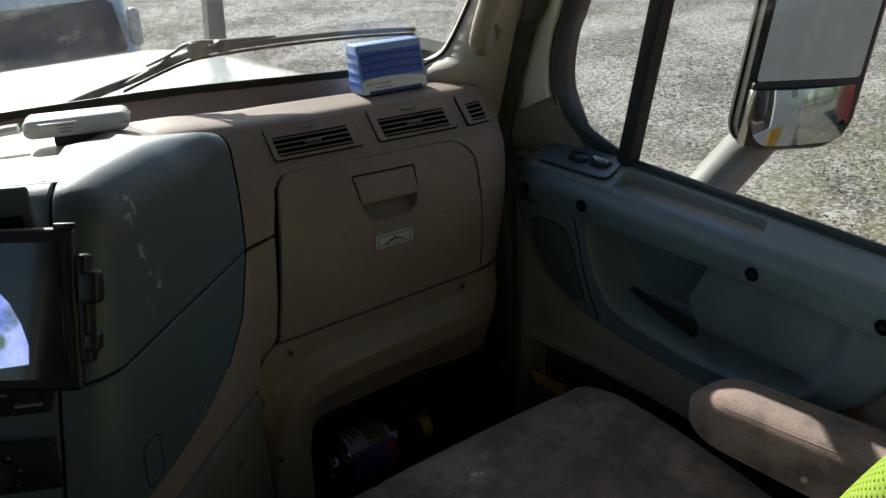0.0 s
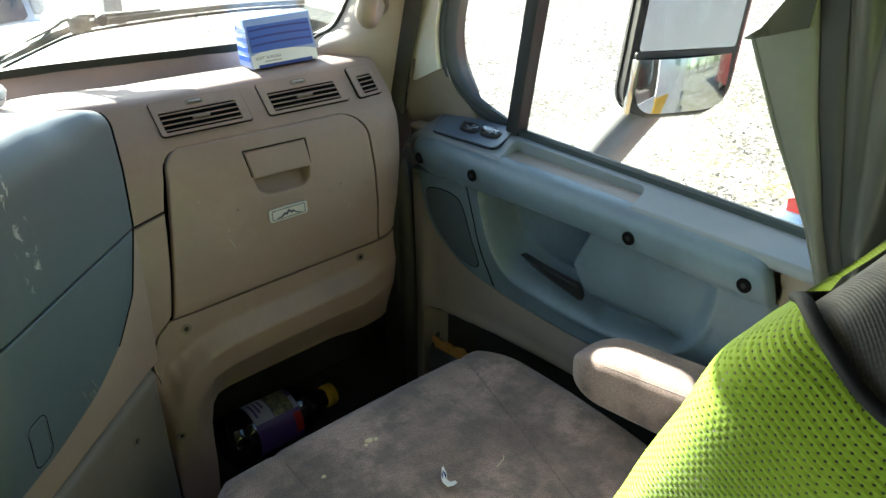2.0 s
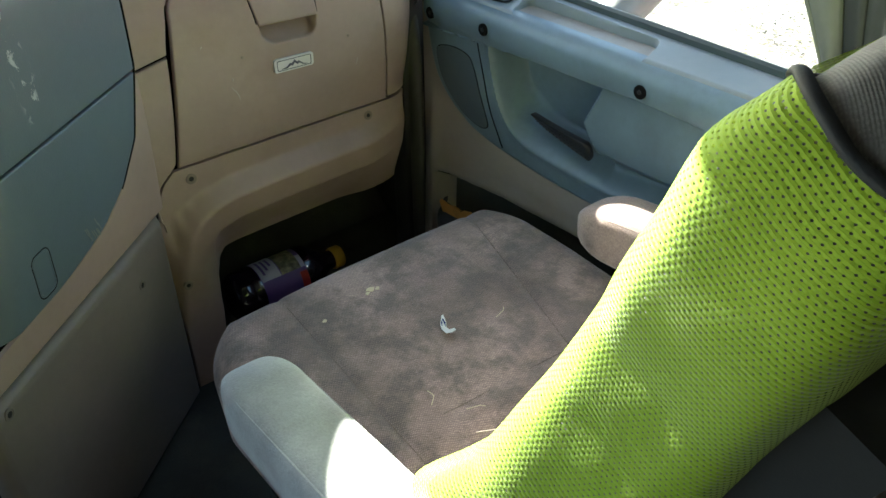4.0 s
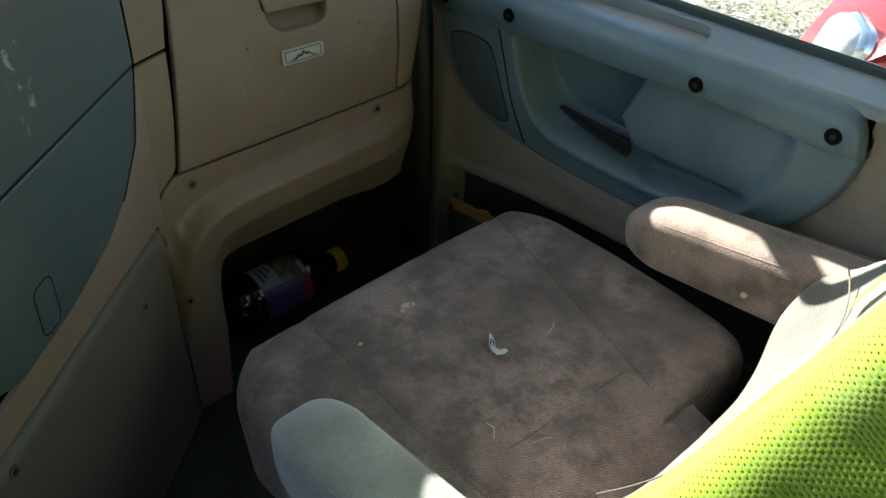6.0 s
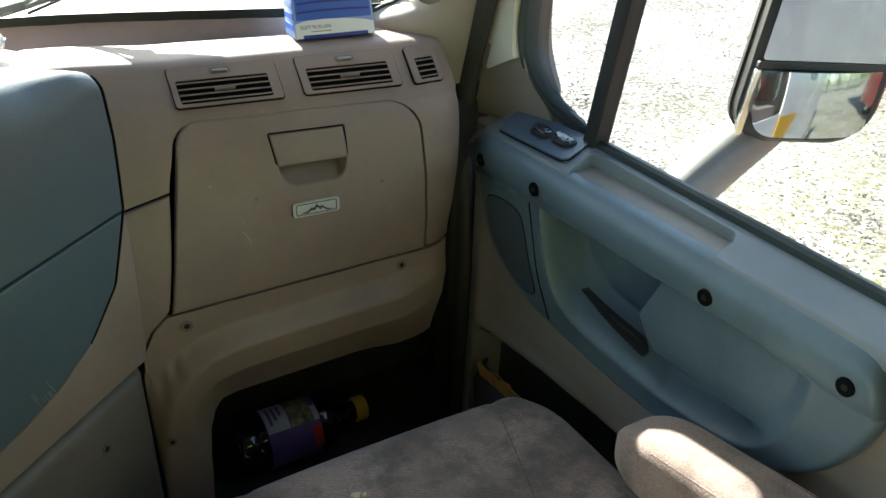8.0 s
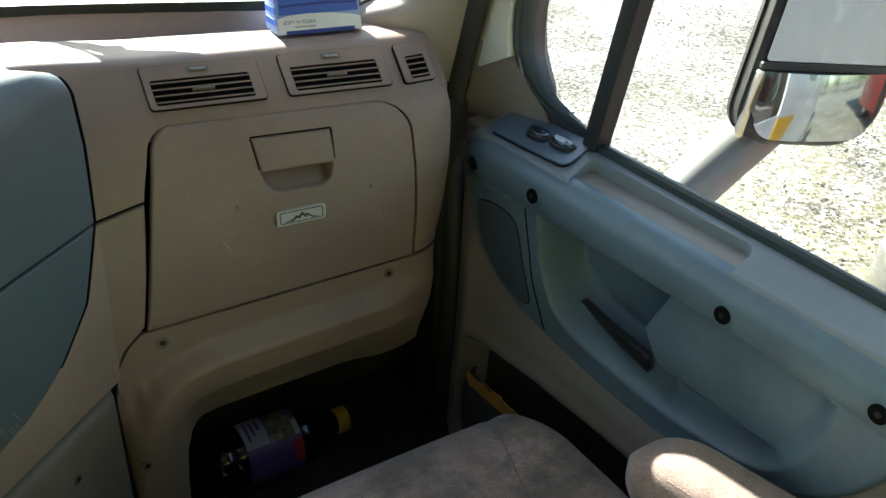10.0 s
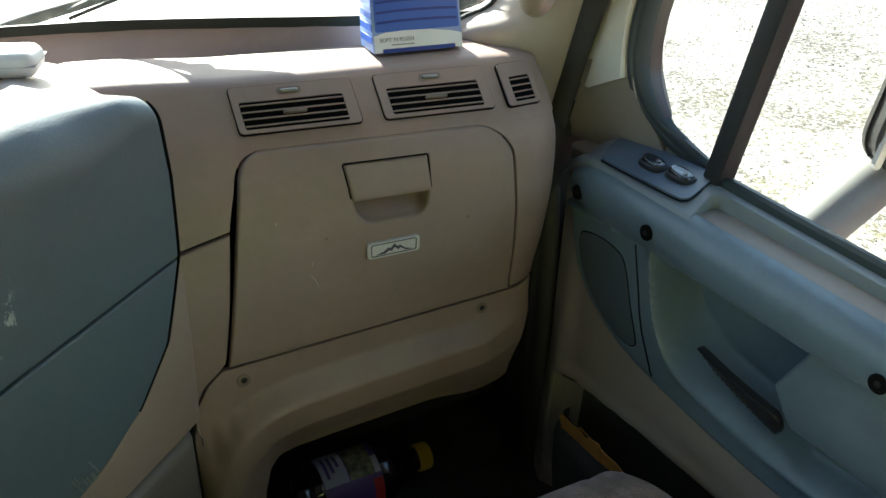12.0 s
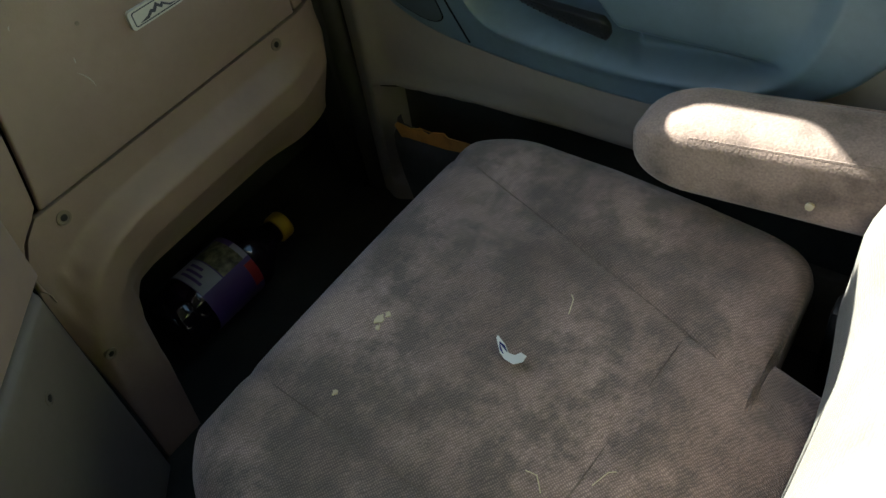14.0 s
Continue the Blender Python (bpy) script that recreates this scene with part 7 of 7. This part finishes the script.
part("cab_side", slab(lambda y, z: (1.262 + 0.05 * step(z, -0.2, -0.9), y, z), lambda y, z: (1.255, y, z), [-2.2, -1.0, 0.2, 0.44], [-0.75, -0.4, 0.0, 0.6, 1.3, 1.66]), WHITE_PAINT, truck, "white cab side")
part("door_skin", slab(lambda y, z: (1.262 + 0.05 * step(z, -0.2, -0.9), y, z), lambda y, z: (1.254, y, z), [0.445, 0.7, 1.0, 1.25, 1.40], [-0.75, -0.4, 0.0, 0.3, 0.48]), WHITE_PAINT, truck, "white door skin")
part("cab_window", plate(rrect(-0.62, -0.10, 0.72, 1.12, 0.10), lambda u, v, w: (1.268 - w, u, v), 0.004), DARK_GLASS, truck, "dark tinted side window")
part("door_stripe", plate([(0.44, 0.46), (0.02, 0.40), (0.16, 0.20), (0.40, 0.12)], lambda u, v, w: (1.268 - w, u, v), 0.003), YELLOW_STRIPE, truck, "yellow painted stripe")
part("roof_cap", rbox((2.5, 3.4, 0.06), 0.02, Matrix.Translation((0, -0.55, 1.68)), 2), WHITE_PAINT, truck)
part("sleeper_back", rbox((2.5, 0.06, 2.4), 0.02, Matrix.Translation((0, -2.25, 0.45)), 2), WHITE_PAINT, truck)
part("sleeper_roof", rbox((2.5, 1.2, 0.06), 0.02, Matrix.Translation((0, -1.65, 1.66)), 2), WHITE_PAINT, truck)

# hood mirror on its post
hm = thing("hood_mirror", (1.177, 2.56, 0.54), "small dark hood mirror on a grey post", "mirror")
part("post", loft([[Vector((1.177 + sx * a + (z - 0.52) * 0.06, 2.56 + sy * 0.02, z)) for sx, sy in ((-1, -1), (1, -1), (1, 1), (-1, 1))] for a, z in ((0.040, 0.48), (0.026, 0.56), (0.023, 0.72))]), ARM_GREY, hm)
part("head", rbox((0.17, 0.10, 0.17), 0.045, Matrix.Translation((1.18, 2.57, 0.79)), 5), BLACK, hm)

# wiper
wp = thing("wiper", (0.73, 1.38, 0.75), "black windscreen wiper resting on the glass", "wiper")


def on_glass(x, z, off=0.02):
    return Vector((x, shield_y(x, z) + off, z))


DUSTY = material("dusty_black_wiper", (0.085, 0.085, 0.08), 0.6, vary=0.2, grain=0.3, stain=(0.22, 0.21, 0.19), stain_amount=0.5, stain_scale=30)


def wiper_bar(pts, heights, thick, off):
    """A flat bar along the glass: pts are (x, z), heights its half heights."""
    rings = []
    line = spline([on_glass(x, z, off) for x, z in pts], 5)
    hs = np.interp(np.linspace(0, 1, len(line)), np.linspace(0, 1, len(heights)), heights)
    for p, h in zip(line, hs):
        rings.append([p + Vector((0, a * thick, b * h * 0.72)) for a, b in ((-1, -0.8), (-1, 0.8), (-0.5, 1), (0.5, 1), (1, 0.8), (1, -0.8), (0.5, -1), (-0.5, -1))])
    return loft(rings)


part("arm", wiper_bar([(0.510, 0.690), (0.560, 0.708), (0.625, 0.727), (0.680, 0.748), (0.712, 0.760)], [0.011, 0.010, 0.009, 0.007, 0.006], 0.005, 0.034), DUSTY, wp)
blade = part("blade_frame", wiper_bar([(0.600, 0.718), (0.66, 0.744), (0.70, 0.758), (0.76, 0.764), (0.84, 0.768), (0.94, 0.768), (1.034, 0.762)], [0.004, 0.006, 0.008, 0.0075, 0.006, 0.0055, 0.005], 0.004, 0.026), DUSTY, wp)
part("rubber_strip", wiper_bar([(0.600, 0.710), (0.66, 0.735), (0.70, 0.749), (0.76, 0.755), (0.84, 0.760), (0.94, 0.761), (1.030, 0.756)], [0.003], 0.002, 0.018), RUBBER, blade)
part("bridge", wiper_bar([(0.640, 0.744), (0.675, 0.760), (0.690, 0.770), (0.712, 0.774), (0.74, 0.772), (0.78, 0.772), (0.82, 0.772)], [0.003, 0.004, 0.0045, 0.004, 0.003], 0.004, 0.034), DUSTY, wp)
part("clip", rbox((0.030, 0.020, 0.026), 0.005, Matrix.Translation(on_glass(0.710, 0.762, 0.030)), 3), DUSTY, wp)
part("nozzle", disc_stack(on_glass(0.735, 0.768, 0.022), (0, -1, 0), [(0, 0.009), (0.010, 0.009), (0.013, 0.006)], 14), BLACK, wp)
part("hose", tube(spline([on_glass(0.675, 0.752, 0.04), on_glass(0.655, 0.738, 0.045), on_glass(0.63, 0.724, 0.05)], 5), 0.0028, 6), RUBBER, wp)

# ---- passenger side mirror ----
sm_t = thing("side_mirror", (1.54, 0.95, 0.55), "black framed truck side mirror with flat and convex glass", "mirror")
ML, MRt = Vector((1.457, 0.971, 0)), Vector((1.594, 0.880, 0))
MU = (MRt - ML).normalized()
MN = Vector((MU.y, -MU.x, 0))
MC = (ML + MRt) / 2
MW = (MRt - ML).length


def mir(u, v, w):
    return MC + MU * (u + 0.13 * (v - 0.60)) + Vector((0, 0, v)) + MN * (-w)


hw = MW / 2
part("housing", loft([[mir(u, v, w) for u, v in rrect(-hw - 0.018 + s, hw + 0.010 - s, 0.548 + s, 1.20 - s, 0.055 - s * 0.5, 8)] for s, w in ((0.006, -0.026), (0.0, -0.020), (0.0, 0.016), (0.012, 0.035), (0.04, 0.05))]), BLACK, sm_t, "black mirror housing")
part("edge_trim", ring(rrect(-hw - 0.0185, hw + 0.0105, 0.5475, 1.2005, 0.055, 8), rrect(-hw - 0.022, hw + 0.014, 0.544, 1.204, 0.058, 8), lambda u, v, w: mir(u, v, w + 0.004), 0.010), BLACK, sm_t)
tilt = radians(1.0)


def upper_glass(u, v, w):
    return mir(u, v, w - 0.030 - (u + hw) * math.tan(tilt))


part("upper_glass", plate(rrect(-hw - 0.008, hw - 0.006, 0.668, 1.17, 0.006), upper_glass, 0.003), MIRROR, sm_t, "flat mirror glass")


def convex(f, g, d):
    """Point of the bulged lower glass, with round lower corners."""
    u = lerp(-hw - 0.006, hw - 0.006, f)
    e = max(0.0, abs(u) - (hw - 0.032))
    v = lerp(0.565 + 0.036 - math.sqrt(max(0.0, 0.036 ** 2 - e * e)), 0.656, g)
    return mir(u, v, d - 0.050 + 0.085 * u + 0.05 * (v - 0.605) + 1.6 * (u * u + (v - 0.605) ** 2))


part("convex_glass", slab(lambda f, g: convex(f, g, 0), lambda f, g: convex(f, g, 0.010), [i / 28 for i in range(29)], [i / 16 for i in range(17)]), MIRROR, sm_t, "convex mirror glass")
part("divider", plate(rrect(-hw - 0.013, hw + 0.001, 0.657, 0.667, 0.003), lambda u, v, w: mir(u, v, w - 0.034), 0.012), BLACK, sm_t)
part("glass_edge", plate(rrect(-hw - 0.014, -hw - 0.006, 0.562, 0.656, 0.004), lambda u, v, w: mir(u, v, w - 0.036), 0.012), CHROME, sm_t)
armp = spline([(1.265, 1.02, 0.34), (1.33, 1.0, 0.42), (1.42, 0.99, 0.49), (1.53, 0.985, 0.555)], 6)
part("arm", tube(armp, 0.056, 16, flat=0.7, up=(0.3, 0.5, 0.8)), ARM_GREY, sm_t, "grey plastic mirror arm")

# ---- red truck parked alongside ----
red = thing("red_truck", (5.4, 0.2, GZ), "red truck parked alongside with large clear headlamp", "truck")


def red_hood(x, y):
    d = abs(x - 5.15) / 1.1
    z = -0.22 + 0.22 * step(1.6 - y, 0, 1.8) - 0.34 * d ** 2.6 - 0.25 * max(0, y - 1.0) ** 2
    return Vector((x, y, z))


part("hood", slab(red_hood, lambda x, y: red_hood(x, y) - Vector((0, 0, 0.25)), [4.1 + 2.1 * i / 30 for i in range(31)], [-0.9 + 2.8 * i / 30 for i in range(31)]), RED_PAINT, red, "red painted hood")
part("fender", loft([[Vector((x, 0.9 + math.cos(t) * 0.75 * s, -0.78 + math.sin(t) * 0.5 * s)) for t in (math.pi * k / 16 for k in range(17))] for x, s in ((3.95, 0.92), (4.0, 1.0), (4.3, 1.02), (4.5, 0.9))], closed=False, caps=False), RED_PAINT, red)
lampm = Matrix.Translation((4.08, 1.66, -0.62)) @ Matrix.Rotation(radians(35), 4, "Z") @ Matrix.Rotation(radians(20), 4, "X")
part("headlamp", rbox((0.36, 0.18, 0.40), 0.085, lampm, 6), LAMP_GLASS, red, "clear plastic headlamp")
part("headlamp_rim", rbox((0.40, 0.15, 0.44), 0.09, lampm @ Matrix.Translation((0, -0.03, 0)), 5), CHROME, red)
part("bumper", rbox((2.2, 0.25, 0.40), 0.08, Matrix.Translation((5.15, 1.86, -0.98)), 4), CHROME, red)
part("cab", loft([[Vector((5.15 + sx * a, y, z)) for sx, y in ((-1, y0), (1, y0), (1, y1), (-1, y1))] for a, y0, y1, z in ((1.15, -3.4, -0.85, -0.95), (1.15, -3.4, -0.75, 0.1), (1.08, -3.4, -1.05, 0.85), (1.0, -3.3, -1.35, 1.1))]), RED_PAINT, red, "red cab")
part("sleeper", rbox((2.3, 3.0, 2.3), 0.12, Matrix.Translation((5.15, -4.9, 0.2)), 4), RED_PAINT, red, "red sleeper box")
part("side_window", rbox((0.02, 0.9, 0.5), 0.008, Matrix.Translation((4.02, -1.75, 0.42)), 2), DARK_GLASS, red)
part("fuel_tank", disc_stack((4.3, -3.3, -0.85), (0, 1, 0), [(0, 0.26), (0.02, 0.3), (1.3, 0.3), (1.32, 0.26)], 24), CHROME, red)
for y0 in (0.75, -4.6):
    wheel = part("wheel", disc_stack((4.02, y0, GZ + 0.5), (1, 0, 0), [(0, 0.30), (0.01, 0.44), (0.04, 0.50), (0.26, 0.50), (0.29, 0.44)], 32), RUBBER, red)
    part("rim", disc_stack((4.01, y0, GZ + 0.5), (1, 0, 0), [(0, 0.29), (0.012, 0.29), (0.02, 0.12)], 24), CHROME, wheel)
part("chassis", rbox((0.9, 5.5, 0.2), 0.03, Matrix.Translation((5.15, -3.6, -0.75)), 2), BLACK, red)

# ---- grey car parked in front ----
car = thing("parked_car", (1.8, 9.5, GZ), "pale grey parked car with dark tinted rear window", "car")


def car_ring(y, hwid, z0, z1, r):
    return [Vector((1.8 + u, y, v)) for u, v in rrect(-hwid, hwid, z0, z1, r, 6)]


part("body", loft([car_ring(y, w_, z0, z1, r) for y, w_, z0, z1, r in ((8.55, 0.92, -1.0, -0.66, 0.12), (8.62, 1.02, -1.05, -0.58, 0.15), (9.6, 1.04, -1.1, -0.52, 0.2), (12.4, 1.04, -1.1, -0.56, 0.2), (12.9, 0.9, -1.0, -0.66, 0.15))]), SILVER_PAINT, car)
cabin = part("cabin", loft([[Vector((1.8 + u * a, y + e, z)) for u, y, e in ((-0.9, y0, 0), (0.9, y0, 0), (1, y0, 0.12), (1, y1, 0), (-1, y1, 0), (-1, y0, 0.12))] for a, y0, y1, z in ((1.0, 8.62, 12.0, -0.60), (0.98, 8.85, 11.6, -0.10), (0.92, 9.0, 11.4, 0.02), (0.82, 9.3, 11.1, 0.12), (0.6, 9.8, 10.7, 0.15))]), SILVER_PAINT, car)
part("rear_window", plate([(-0.84, 0.03), (-0.80, 0.0), (0.80, 0.0), (0.84, 0.03), (0.82, 0.42), (0.76, 0.47), (-0.76, 0.47), (-0.82, 0.42)], lambda u, v, w: (1.8 + u, 8.60 + v * 0.46 + w, -0.57 + v), 0.02), DARK_GLASS, cabin, "tinted rear window")
for sx in (-1, 1):
    part("tail_lamp", rbox((0.11, 0.14, 0.36), 0.05, Matrix.Translation((1.8 + sx * 0.96, 8.68, -0.37)), 4), LAMP_GLASS, car)
    for y0 in (9.3, 12.0):
        part("wheel", disc_stack((1.8 + sx * 0.86, y0, GZ + 0.34), (sx, 0, 0), [(0, 0.2), (0.01, 0.31), (0.03, 0.34), (0.18, 0.34), (0.2, 0.30)], 28), RUBBER, car)

# ---- far trees behind the trucks ----
def tree(x, y, h, seed):
    r = random.Random(seed)
    t = thing("tree", (x, y, GZ), "green leafy tree at the edge of the lot", "tree", "trees")
    part("trunk", tube([(x, y, GZ - 0.1), (x + 0.1, y, GZ + h * 0.3), (x - 0.1, y + 0.1, GZ + h * 0.75)], [0.22, 0.16, 0.05], 8), BARK, t)
    for k in range(4):
        a = r.uniform(0, 6.28)
        part("limb", tube([(x, y, GZ + h * (0.3 + 0.1 * k)), (x + math.cos(a) * 1.2, y + math.sin(a) * 1.2, GZ + h * (0.45 + 0.1 * k))], [0.09, 0.03], 6), BARK, t)
    vs, fs = [], []
    clumps = [Vector((x + r.gauss(0, h * 0.16), y + r.gauss(0, h * 0.16), GZ + h * r.uniform(0.25, 1.0))) for _ in range(26)]
    for c in clumps:
        for _ in range(70):
            p = c + Vector((r.gauss(0, 0.45), r.gauss(0, 0.45), r.gauss(0, 0.35)))
            n0 = len(vs)
            for _ in range(3):
                vs.append(p + Vector((r.uniform(-0.13, 0.13), r.uniform(-0.13, 0.13), r.uniform(-0.1, 0.1))))
            fs.append((n0, n0 + 1, n0 + 2))
    m_ = bpy.data.meshes.new("crown")
    m_.from_pydata([tuple(v) for v in vs], [], fs)
    m_.materials.append(LEAF)
    c = new("crown", m_)
    c.parent = t
    c.matrix_parent_inverse = Matrix.Translation(t.location).inverted()
    return t


for i in range(14):
    tree(-9 + 2.4 * i + 0.8 * math.sin(i * 3.1), -24 - 2.5 * math.sin(i * 1.7), 6.5 + 1.5 * math.sin(i * 2.3), 40 + i)
